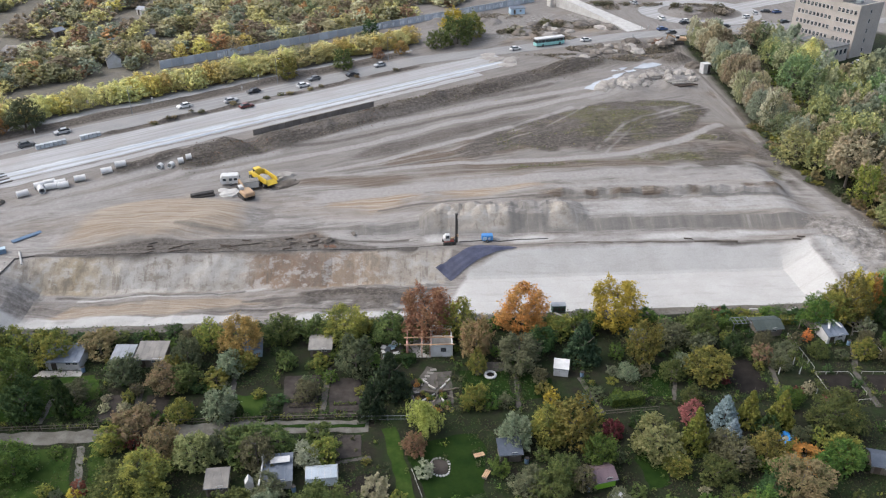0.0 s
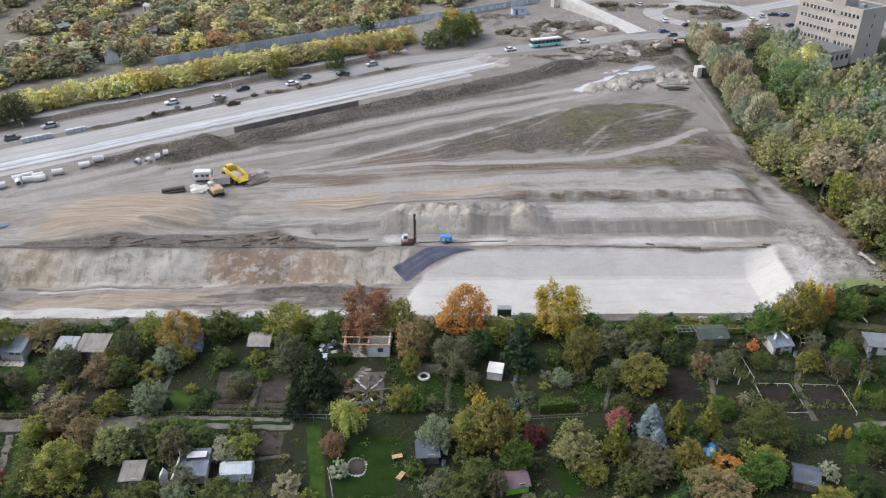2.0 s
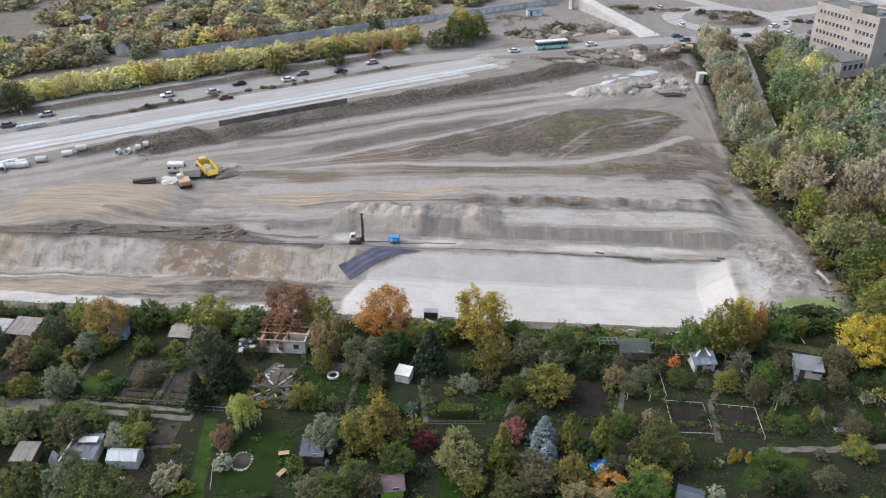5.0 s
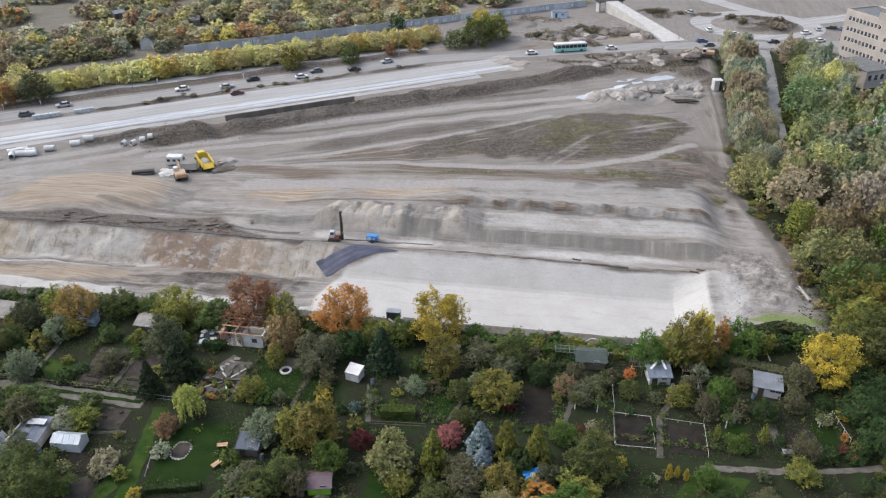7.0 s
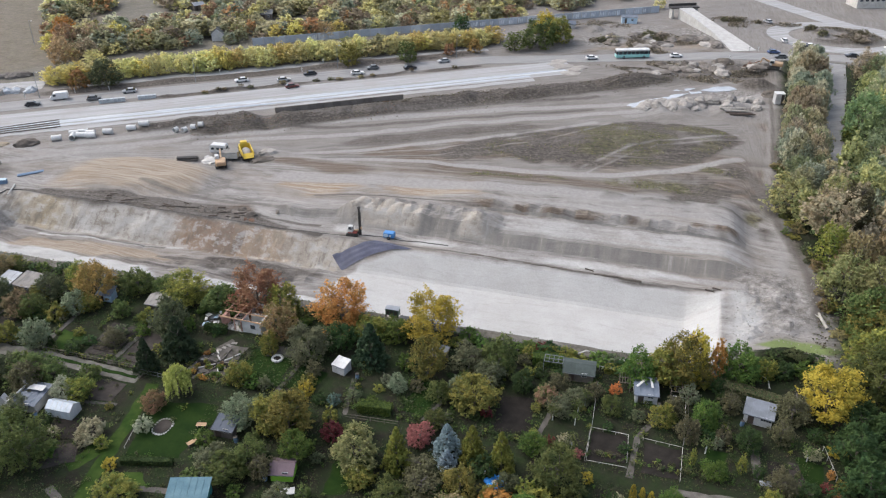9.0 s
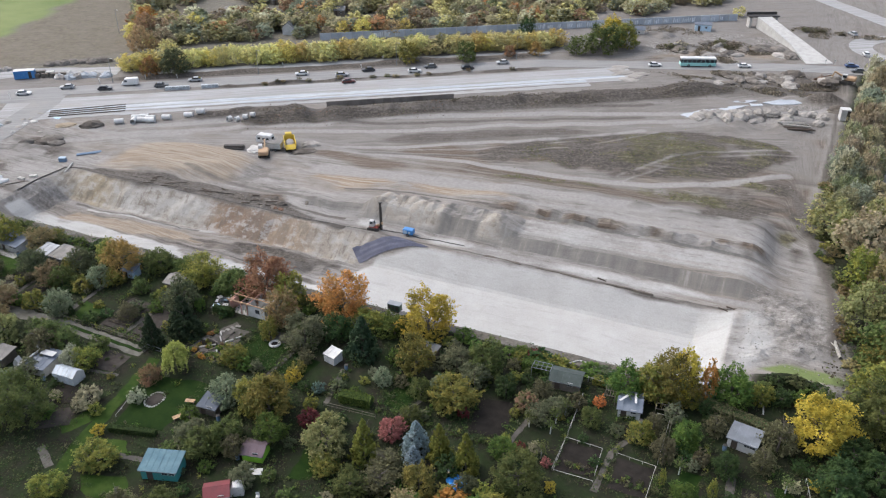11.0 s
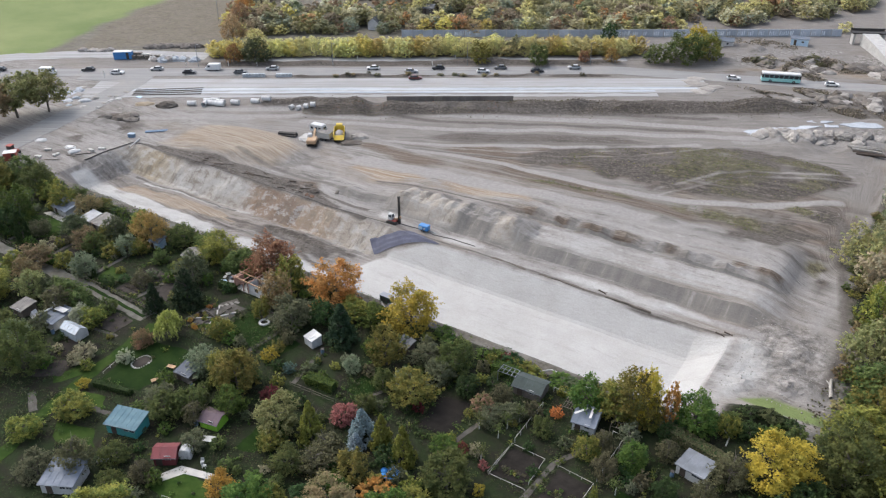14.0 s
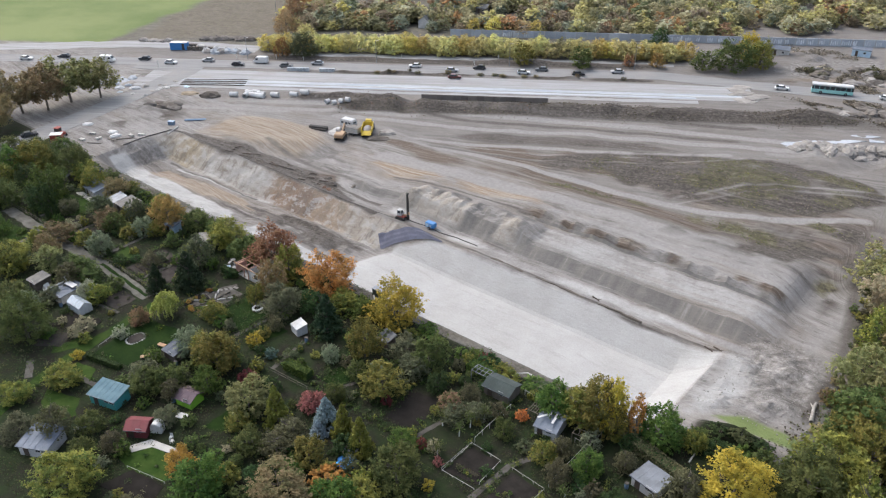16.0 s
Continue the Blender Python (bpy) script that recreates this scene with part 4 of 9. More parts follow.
    turf = ramp_node(nt, math_node(nt, "ADD", math_node(nt, "MULTIPLY", noise_node(nt, p, 0.55, 8.0, 0.76), .65), math_node(nt, "MULTIPLY", thin, .35)), [(0.38, (0.050, 0.044, 0.032)), (0.46, (0.086, 0.077, 0.053)), (0.53, (0.120, 0.113, 0.068)), (0.62, (0.205, 0.188, 0.135))])
    col = mix_node(nt, zone(sep[0][2]), col, turf)
    meadow = ramp_node(nt, noise_node(nt, p, 0.02, 6.0, 0.6), [(0.36, (0.125, 0.170, 0.062)), (0.62, (0.205, 0.240, 0.100))])
    col = mix_node(nt, zone(sep[3][2]), col, meadow)
    lip = math_node(nt, "MULTIPLY", math_node(nt, "LESS_THAN", sxyz.outputs[1], 117.2), ramp_node(nt, coarse, [(0.35, 0.9), (0.6, 0.4)]))
    col = mix_node(nt, lip, col, ramp_node(nt, fine, [(0.35, (0.045, 0.044, 0.030)), (0.65, (0.125, 0.112, 0.090))]))
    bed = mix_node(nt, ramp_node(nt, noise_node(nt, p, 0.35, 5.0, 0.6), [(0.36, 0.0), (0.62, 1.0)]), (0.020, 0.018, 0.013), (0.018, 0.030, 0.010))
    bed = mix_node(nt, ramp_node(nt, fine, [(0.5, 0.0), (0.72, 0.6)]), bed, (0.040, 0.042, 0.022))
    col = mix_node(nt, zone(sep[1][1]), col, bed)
    col = mix_node(nt, 0.32, col, ramp_node(nt, noise_node(nt, p, 4.0, 6.0, 0.75), [(0.30, 0.35), (0.70, 1.0)]), "MULTIPLY")
    link(nt, col, b.inputs["Base Color"])
    b.inputs["Roughness"].default_value = 0.95
    b.inputs["Specular IOR Level"].default_value = 0.15
    bump_node(nt, b, math_node(nt, "ADD", fine, math_node(nt, "MULTIPLY", ruts, 0.8)), 0.6, 0.25)
    me.materials.append(m)
    return tagged(new("ground", me), "bare grey-brown building ground with pit, benches and gardens", "ground", kind="structure")


build_ground()


# ---- roads and tracks ----
LANE = [road(-420, 43.5), road(-120, 43.5), road(-60, 43.5), road(40, 43.5), road(112, 43.8), (62, 290), (86, 299), (112, 304.5), (150, 311), (230, 322), (420, 345)]
band("road", LANE, 8.4, 0.06, ASPHALT, "dusty grey asphalt road with two lanes of traffic", "road", 0.15, 4.0)
band("road", [road(-58, 31.5), road(60, 31), road(138, 29.5)], 9.5, 0.05, NEW_ROAD, "pale unfinished carriageway of the new road", "road", 0.25, 4.0, seed=2)
band("road", [road(-70, 24.0), road(60, 23.6), road(138, 23.4)], 5.6, 0.045, NEW_ROAD, "pale unfinished hard shoulder of the new road", "road", 0.3, 3.0, seed=13)
band("road", [road(-50, 25.4), road(60, 24.9), road(134, 24.8)], 2.0, 0.06, BLUE_GRAVEL, "bluish white gravel strip along the new road", "gravel strip", 0.3, 2.0, seed=3)
band("road", [road(-40, 22.4), road(60, 22.0), road(120, 22.4)], 1.4, 0.06, BLUE_GRAVEL, "bluish white gravel strip along the new road", "gravel strip", 0.25, 2.0, seed=14)
band("road", [road(-70, 19.4), road(60, 18.4), road(120, 18.6)], 2.6, 0.05, NEW_ROAD, "pale sandy shoulder of the new road", "road shoulder", 0.4, 3.0, seed=4)
band("road", [(-97, 96), (-99.5, 112), (-104.5, 130), (-111, 154), (-119, 178), road(-66, 40)], 8.6, 0.07, ASPHALT, "dusty side road leading past the site", "road", 0.15, 4.0, seed=5)
band("road", [(110, 196), (113.4, 220), (119, 257), (125, 300)], 6.0, 0.05, ASPHALT, "narrow asphalt street between the trees", "road", 0.2, 4.0, seed=6)
def ramp():
    """A concrete ramp that climbs to a platform beside the barrier."""
    line = [((95.3, 307.4), .12, 9.4), ((87.2, 325.5), 1.8, 6.2), ((79.7, 338.4), 3.4, 5.2), ((73.7, 350.2), 4.3, 5.6)]
    bm = bmesh.new()
    rows = []
    for i, ((x, y), z, w) in enumerate(line):
        (x0, y0), (x1, y1) = line[max(0, i - 1)][0], line[min(len(line) - 1, i + 1)][0]
        d = Vector((x1 - x0, y1 - y0)).normalized()
        low = -.2
        rows.append([bm.verts.new((x - d.y * w / 2, y + d.x * w / 2, low)), bm.verts.new((x - d.y * w / 2, y + d.x * w / 2, z)), bm.verts.new((x + d.y * w / 2, y - d.x * w / 2, z)), bm.verts.new((x + d.y * w / 2, y - d.x * w / 2, low))])
    for p, q in zip(rows, rows[1:]):
        for k in range(4):
            bm.faces.new((p[k], p[(k + 1) % 4], q[(k + 1) % 4], q[k]))
    bm.faces.new(rows[0]), bm.faces.new(rows[-1][::-1])
    bmesh.ops.recalc_face_normals(bm, faces=bm.faces)
    ob = tagged(part("ramp", bm, PALE_CONCRETE), "pale concrete ramp rising to a dark platform", "ramp", kind="structure")
    part("platform", boxes((73.0, 351.8, 4.0, 12.0, 3.4, .5, 26)), DARK_STEEL, ob, "dark steel platform")
    for side in (-1, 1):
        part("pier", boxes((73.0 + side * 4.6, 351.8 + side * 2.2, -.2, .9, 2.6, 4.2, 26)), CONCRETE, ob)
    part("parapet", boxes((72.3, 353.3, 4.5, 12.0, .2, .9, 26)), DARK_STEEL, ob)


ramp()
band("road", [(-330, 40), (-232, 122), (-197, 150), (-170, 176), (-146, 195), (-120, 208)], 9.0, 0.04, NEW_ROAD, "pale dirt track along the field", "track", 0.8, 4.0, seed=8)
band("road", [(130 + 21.5 * math.cos(a * math.tau / 40), 336 + 18.5 * math.sin(a * math.tau / 40)) for a in range(41)], 8.0, 0.08, NEW_ROAD, "pale roundabout carriageway", "roundabout", 0.0, 3.0)
band("road", [(136, 354), (120, 376), (96, 410), (80, 450)], 9.0, 0.05, NEW_ROAD, "pale road leaving the roundabout", "road", 0.3, 4.0, seed=9)
band("road", [(150, 344), (190, 366), (260, 395)], 9.0, 0.05, NEW_ROAD, "pale road leaving the roundabout", "road", 0.3, 4.0, seed=10)
band("road", [road(-20, 57.5), road(60, 57.2), road(118, 56)], 4.2, 0.045, NEW_ROAD, "dirt track behind the verge", "track", 0.5, 3.0, seed=11)


# ---- plants ----
def leaf_cards(cent, nrm, size, rs, aspect=1.0):
    """Leaves as corners (n, 3, 3) round the centres."""
    n = len(cent)
    r = rs.normal(size=(n, 3))
    u = np.cross(nrm, r)
    u /= np.linalg.norm(u, axis=1, keepdims=True) + 1e-9
    v = np.cross(nrm, u)
    a = (size * rs.uniform(0.6, 1.25, n))[:, None]
    u, v = u * a * aspect, v * a
    return np.stack([cent - u * .5 - v * .35, cent + u * .6, cent - u * .35 + v * .6], 1)


def unit(v):
    return v / (np.linalg.norm(v, axis=1, keepdims=True) + 1e-9)


def clump_leaves(centres, radii, per, size, rs, up=0.35, loose=0.6):
    k = len(centres)
    d = unit(rs.normal(size=(k * per, 3)))
    r = np.repeat(radii, per)[:, None] * rs.uniform(0.45, 1.0, (k * per, 1)) ** 0.6
    c = np.repeat(centres, per, 0) + d * r
    nrm = unit(d + np.array([0, 0, up]) + loose * rs.normal(size=d.shape))
    return leaf_cards(c, nrm, size, rs)


def crown_cards(shape, seed, clumps, per, size):
    """Leaf cards of a crown one wide and one high."""
    rs = np.random.RandomState(seed)
    if shape in ("round", "shrub", "spread"):
        # sprays of leaves that start inside an uneven envelope and grow out and up
        z = rs.uniform(0.05, 0.93, clumps) ** (0.85 if shape == "round" else 1.0)
        a = rs.uniform(0, math.tau, clumps)
        f = rs.uniform(0, math.tau, 5)
        if shape == "spread":
            z = 0.26 + 0.72 * z
            prof = 0.5 * np.clip(1 - ((z - .62) / .40) ** 2, .02, 1) ** .5
        else:
            prof = 0.47 * np.sin(np.clip(z, .02, .98) ** 0.72 * math.pi) ** 0.55
        lobes = 1 + .17 * np.sin(2 * a + f[0] + 4 * z) + .15 * np.sin(3 * a + f[1] - 7 * z) + .12 * np.sin(5 * a + f[2] + 11 * z)
        r = prof * lobes * rs.uniform(0.30, 0.92, clumps) ** .6
        start = np.stack([r * np.cos(a), r * np.sin(a), z * (1 + .10 * np.sin(2 * a + f[3]) + .08 * np.sin(3 * a + f[4]))], 1)
        out = unit(np.stack([np.cos(a), np.sin(a), rs.uniform(.1, 1.1, clumps) + z * .8], 1) + .35 * rs.normal(size=(clumps, 3)))
        length = rs.uniform(0.06, 0.19, clumps) * (1.1 if shape == "shrub" else 1)
        t = rs.uniform(0.0, 1.0, (clumps, per))
        c = start[:, None] + out[:, None] * (length[:, None] * t)[..., None] + rs.normal(size=(clumps, per, 3)) * (.030 * (1.15 - .6 * t))[..., None]
        c = c.reshape(-1, 3)
        c[:, 2] = np.maximum(c[:, 2], .02)
        d = np.repeat(out, per, 0)
        nrm = unit(d * .5 + np.array([0, 0, .55]) + .55 * rs.normal(size=c.shape))
        return leaf_cards(c, nrm, size, rs)
    if shape == "cone":
        z = rs.uniform(0.03, 0.97, clumps)
        a = rs.uniform(0, math.tau, clumps)
        lay = 1 + 0.22 * np.sin(z * 44)
        r = (1 - z) ** 0.85 * 0.46 * lay * rs.uniform(0.6, 1.0, clumps)
        c = np.stack([r * np.cos(a), r * np.sin(a), z - r * 0.10], 1)
        return clump_leaves(c, rs.uniform(0.03, 0.07, clumps) * (1.3 - z), per, size, rs, 0.5, 0.5)
    if shape == "column":
        z = rs.uniform(0.02, 1.0, clumps)
        a = rs.uniform(0, math.tau, clumps)
        r = np.sin(np.clip(z, .0, 1) ** 0.62 * math.pi) ** 0.55 * 0.43 * rs.uniform(0.7, 1.05, clumps)
        c = np.stack([r * np.cos(a), r * np.sin(a), z * .95], 1)
        return clump_leaves(c, rs.uniform(0.05, 0.09, clumps), per, size, rs, 0.4, 0.5)
    if shape == "weeping":
        a, k = rs.uniform(0, math.tau, clumps), rs.uniform(0.05, 1, clumps) ** 0.6
        lean = 1 + .25 * np.sin(2 * a + 1) + .15 * np.sin(5 * a)
        end = rs.uniform(0.02, 0.45, clumps)
        out = []
        for i in range(per):
            f = i / per
            r = 0.44 * k * lean * (1 - (1 - min(1, f * 2.2 + .15)) ** 2)
            top = 0.97 - 0.30 * k ** 2
            z = top - (top - end) * max(0, f - .08) ** .9
            out.append(np.stack([r * np.cos(a), r * np.sin(a), np.maximum(z, .03)], 1) + rs.normal(size=(clumps, 3)) * 0.012)
        c = np.concatenate(out)
        nrm = unit(np.stack([c[:, 0], c[:, 1], np.full(len(c), .25)], 1) + .4 * rs.normal(size=c.shape))
        return leaf_cards(c, nrm, size, rs, 0.55)
    # airy: thin upright crown with gaps
    z = rs.uniform(0.10, 1.0, clumps)
    a = rs.uniform(0, math.tau, clumps)
    r = 0.42 * np.sin(z ** .8 * 2.7) * rs.uniform(0.35, 1.0, clumps) ** .6 * (1 + .2 * rs.normal(size=clumps))
    c = np.stack([r * np.cos(a), r * np.sin(a), z * .97], 1)
    return clump_leaves(c, rs.uniform(0.04, 0.11, clumps), per, size, rs, .3, .9)


def cards_mesh(name, cards, material):
    me = bpy.data.meshes.new(name)
    n = len(cards)
    me.vertices.add(n * 3)
    me.vertices.foreach_set("co", cards.astype(np.float32).ravel())
    me.loops.add(n * 3)
    me.loops.foreach_set("vertex_index", np.arange(n * 3))
    me.polygons.add(n)
    me.polygons.foreach_set("loop_start", np.arange(0, n * 3, 3))
    me.update(calc_edges=True)
    me.materials.append(material)
    return me


def limb(bm, a, b, r0, r1, seg=5):
    a, b = Vector(a), Vector(b)
    d = b - a
    m = Matrix.Translation((a + b) / 2) @ d.to_track_quat("Z", "Y").to_matrix().to_4x4()
    bmesh.ops.create_cone(bm, cap_ends=False, segments=seg, radius1=r0, radius2=r1, depth=d.length, matrix=m)


def trunk_mesh(shape, seed, material):
    rnd = random.Random(seed)
    bm = bmesh.new()
    top = {"round": 0.55, "shrub": 0.4, "cone": 0.95, "column": 0.9, "weeping": 0.75, "airy": 0.9, "spread": 0.6}[shape]
    r = {"round": 0.032, "shrub": 0.025, "airy": 0.03}.get(shape, 0.03)
    limb(bm, (0, 0, 0), (0.01, 0.01, top * .5), r, r * .75, 7)
    limb(bm, (0.01, 0.01, top * .5), (-0.01, 0.02, top), r * .75, r * .3, 6)
    for i in range(16 if shape == "airy" else 9):
        a = i * 2.4 + rnd.uniform(-.4, .4)
        z = rnd.uniform(0.22, top)
        l = rnd.uniform(0.22, 0.40) * (1.15 - z * .6)
        p0 = (0, 0, z)
        p1 = (l * .6 * math.cos(a), l * .6 * math.sin(a), z + l * .55)
        p2 = (l * 1.05 * math.cos(a + .2), l * 1.05 * math.sin(a + .2), z + l * 1.2)
        limb(bm, p0, p1, r * .45, r * .25, 3)
        limb(bm, p1, p2, r * .25, r * .06, 3)
        p3 = (l * .9 * math.cos(a - .5), l * .9 * math.sin(a - .5), z + l * .95)
        limb(bm, p1, p3, r * .2, r * .05, 3)
    me = bpy.data.meshes.new("trunk")
    bm.to_mesh(me)
    bm.free()
    me.materials.append(material)
    return me


FORM = {"spruce": "cone", "bluespruce": "cone", "thuja": "cone", "yellowcon": "cone", "darkcol": "column", "yellowcol": "column", "willow": "weeping", "brown": "airy", "grey": "round", "palebrown": "round"}
WORDS = {
    "green": "leafy green", "dark": "dense dark green", "olive": "dull olive green", "yellowgreen": "yellowing light green", "yellowolive": "yellow and olive autumn",
    "paleolive": "pale olive green", "yellow": "bright yellow autumn", "orangeyellow": "orange-yellow autumn", "orange": "glowing orange autumn", "orangebrown": "orange-brown autumn",
    "redorange": "red-orange autumn", "russet": "russet-red autumn", "russetlight": "faded russet autumn", "red": "dark red", "pink": "pinkish red", "grey": "grey-green half-bare",
    "greygreen": "grey-green", "brown": "brown half-bare twiggy", "palebrown": "faded beige-brown", "silver": "silvery pale green", "silvergreen": "silvery green", "pale": "pale straw-coloured",
    "bluegreen": "bluish green", "spruce": "dark green spruce", "bluespruce": "silvery blue spruce", "willow": "yellow-green weeping", "orangegreen": "green and orange autumn",
    "pinkgreen": "pinkish green", "greenred": "green and reddish", "lightyellow": "light yellow-green autumn", "bare": "pale wispy half-bare", "hazel": "pale hazel-brown", "weed": "weedy dull green", "darkcol": "dark columnar", "yellowcol": "yellow columnar conifer", "thuja": "yellow-green conical conifer", "yellowcon": "yellow-green conifer",
}
PLANTS, GROWN, plant_rnd = {}, [], random.Random(5)
# distant rows that take the haze-lightened leaves
HAZED_GROUPS = ("hedge row behind the road", "low growth before the barrier", "autumn trees behind the barrier", "row of half-bare trees")


def plant_model(kind, form, small, variant):
    key = (kind, form, small, variant)
    if key not in PLANTS:
        seed = variant * 13 + len(form) * 7 + 3
        clumps, per, size = {"round": (300, 14, 0.047), "shrub": (130, 12, 0.082), "spread": (330, 15, 0.05), "cone": (300, 12, 0.068), "column": (150, 20, 0.08), "weeping": (150, 26, 0.062), "airy": (190, 16, 0.050)}[form]
        if small == 1:
            clumps, per, size = clumps * 3 // 5, per * 3 // 5, size * 1.5
        if small == 4:
            clumps, per, size = clumps * 7 // 8, per * 3 // 4, size * 1.12
        if small == 3:
            clumps, size = clumps * 2, size * .70
        if small == 2:
            clumps, per, size = clumps * 4 // 3, per * 5 // 4, size * .76
        shape_key = ("mesh", form, small, variant)
        if shape_key not in PLANTS:
            PLANTS[shape_key] = crown_cards(form, seed, clumps, per, size)
        if ("trunk", form) not in PLANTS:
            PLANTS[("trunk", form)] = trunk_mesh(form, seed, BARK)
        PLANTS[key] = (cards_mesh("crown", PLANTS[shape_key], LEAF[kind]), PLANTS[("trunk", form)])
    return PLANTS[key]


def plant(kind, x, y, w, h, z=0.0, where="in an allotment garden", form=None, group=""):
    """A tree or bush w wide and h high."""
    bush = h < 2.7
    form = form or FORM.get(kind, "shrub" if h < 3.2 else "round")
    small = 4 if group in ("trees of the wood", "row of half-bare trees") else 3 if group.startswith("hedge row") else 1 if w < 3.0 or y > 125 and w < 8.5 and (x < 95 or y > 215) else 2 if w > 6.8 and y < 120 or form == "cone" and y < 120 else 0
    # far groups and the wood's far part get the haze-lightened leaf colour
    leaf = "dry " + kind if kind in HAZED_KINDS and (group in HAZED_GROUPS or group == "trees of the wood" and y > 158) else kind
    crown_me, trunk_me = plant_model(leaf, form, small, plant_rnd.randrange(4))
    GROWN.append((x, y, w))
    wide = w * (1.06 if form in ("round", "shrub") else 1.05)
    m = Matrix.Translation((x, y, z - 0.05)) @ Matrix.Rotation(plant_rnd.uniform(0, 6.28), 4, "Z") @ Matrix.Diagonal((wide * plant_rnd.uniform(.93, 1.07), wide, h * (.90 if form == "round" else 1.0), 1))
    name = "shrub" if h < 1.5 else "bush" if bush else "tree"
    e = thing(name, m, WORDS[kind] + " " + name + " " + where, name, group)
    for piece, me in (("trunk", trunk_me), ("crown", crown_me)):
        new(piece, me).parent = e
    return e


# trees and bushes of the allotments
plant("silvergreen", -26.4, 91.8, 4.5, 5.4)
plant("darkcol", -23.9, 92.0, 1.1, 2.4)
plant("yellowgreen", -21.8, 96.3, 1.7, 1.4)
plant("yellowgreen", -28.7, 99.6, 3.9, 2.7)
plant("olive", -33.5, 99.1, 4.8, 4.3)
plant("yellowgreen", -25.0, 103.2, 3.9, 3.5)
plant("olive", -18.1, 103.2, 3.1, 3.1)
plant("yellowgreen", -12.9, 103.2, 3.1, 2.2)
plant("greygreen", -7.2, 101.8, 6.1, 6.6)
plant("spruce", -1.9, 95.9, 7.0, 8.0)
plant("spruce", -4.7, 90.9, 4.6, 6.6)
plant("olive", -12.1, 86.3, 3.5, 2.8)
plant("olive", -21.6, 84.4, 6.0, 4.8)
plant("olive", -17.4, 84.5, 4.3, 3.9)
plant("silver", -13.2, 81.5, 3.8, 3.8)
plant("yellowgreen", -10.9, 82.3, 4.2, 3.8)
plant("olive", -9.7, 68.3, 8.2, 9.0)
plant("willow", 3.0, 87.5, 5.6, 5.3)
plant("russetlight", 1.4, 83.2, 3.6, 3.2)
plant("silver", 2.7, 78.6, 2.6, 2.3)
plant("yellow", 2.7, 70.8, 1.9, 1.7)
plant("yellowgreen", -1.0, 74.0, 2.0, 1.8)
plant("pale", -3.8, 75.6, 3.6, 2.8)
plant("pale", -3.9, 73.6, 2.0, 2.0)
plant("yellowgreen", -5.2, 81.4, 1.2, 0.9)
plant("green", 12.9, 78.4, 2.8, 2.5)
plant("russetlight", 12.2, 104.6, 5.4, 7.6)
plant("orange", 20.7, 111.1, 9.1, 9.1)
plant("grey", 18.7, 101.4, 6.9, 5.9)
plant("yellowgreen", 12.0, 100.6, 3.3, 4.0)
plant("dark", 23.0, 105.1, 4.7, 5.1)
plant("spruce", 29.2, 102.4, 6.6, 8.1)
plant("dark", 92.4, 120.6, 2.8, 1.2, 1.2, "beside the grass strip")
plant("weed", 95.4, 120.8, 3.0, 1.1, 1.6, "beside the grass strip")
plant("dark", 98.4, 121.0, 2.6, 1.1, 1.0, "beside the grass strip")
plant("dark", 103.4, 107.6, 5.0, 4.2)
plant("dark", 106.6, 104.6, 5.6, 5.0)
plant("yellowgreen", 26.4, 109.2, 5.3, 4.3)
plant("green", 31.5, 109.6, 4.7, 4.7)
plant("yellowolive", 39.2, 101.7, 5.1, 8.2)
plant("yellow", 36.9, 112.0, 8.9, 8.9)
plant("yellowgreen", 10.8, 92.3, 4.0, 4.0)
plant("green", 13.2, 91.8, 2.3, 2.3)
plant("grey", 15.4, 92.0, 2.3, 2.3)
plant("silvergreen", 15.7, 83.8, 4.9, 5.3)
plant("yellowolive", 20.5, 84.5, 5.8, 6.1)
plant("olive", 23.2, 85.9, 4.1, 3.7)
plant("green", 26.8, 79.3, 4.2, 5.5)
plant("yellow", 22.3, 92.1, 2.4, 2.6)
plant("dark", 25.0, 91.1, 1.9, 1.9)
plant("bluegreen", 27.3, 91.5, 1.9, 1.9)
plant("yellowgreen", 28.2, 87.6, 2.5, 2.5)
plant("red", 29.8, 84.7, 3.2, 2.6)
plant("paleolive", 34.9, 80.8, 6.6, 6.0)
plant("yellowgreen", 36.9, 77.2, 3.7, 3.4)
plant("thuja", 40.7, 81.6, 4.8, 7.6)
plant("pink", 42.2, 87.3, 3.7, 3.3)
plant("olive", 21.1, 76.3, 4.6, 4.6)
plant("brown", 23.5, 75.0, 3.8, 3.4)
plant("grey", 16.6, 74.7, 4.7, 3.8)
plant("olive", 18.8, 73.4, 5.2, 4.4)
plant("yellowgreen", 29.5, 95.9, 1.0, 1.2)
plant("bluespruce", 46.6, 86.0, 4.8, 5.7)
plant("bluespruce", 47.2, 83.8, 3.0, 3.2)
plant("yellowolive", 50.2, 79.3, 4.6, 4.6)
plant("brown", 45.4, 77.4, 5.5, 3.4)
plant("yellowolive", 48.0, 96.5, 6.4, 6.1)
plant("grey", 49.0, 102.6, 4.4, 4.4)
plant("olive", 49.6, 106.0, 5.6, 6.7)
plant("grey", 44.9, 105.4, 5.4, 4.9)
plant("red", 49.9, 95.3, 2.0, 2.0)
plant("yellowcon", 50.2, 86.0, 4.4, 6.4)
plant("yellowcon", 54.5, 85.2, 4.6, 7.0)
plant("dark", 52.4, 84.0, 3.6, 2.8)
plant("dark", 54.1, 102.8, 3.5, 3.5)
plant("yellowgreen", 53.8, 111.1, 2.3, 2.3)
plant("red", 55.6, 113.3, 2.1, 1.9)
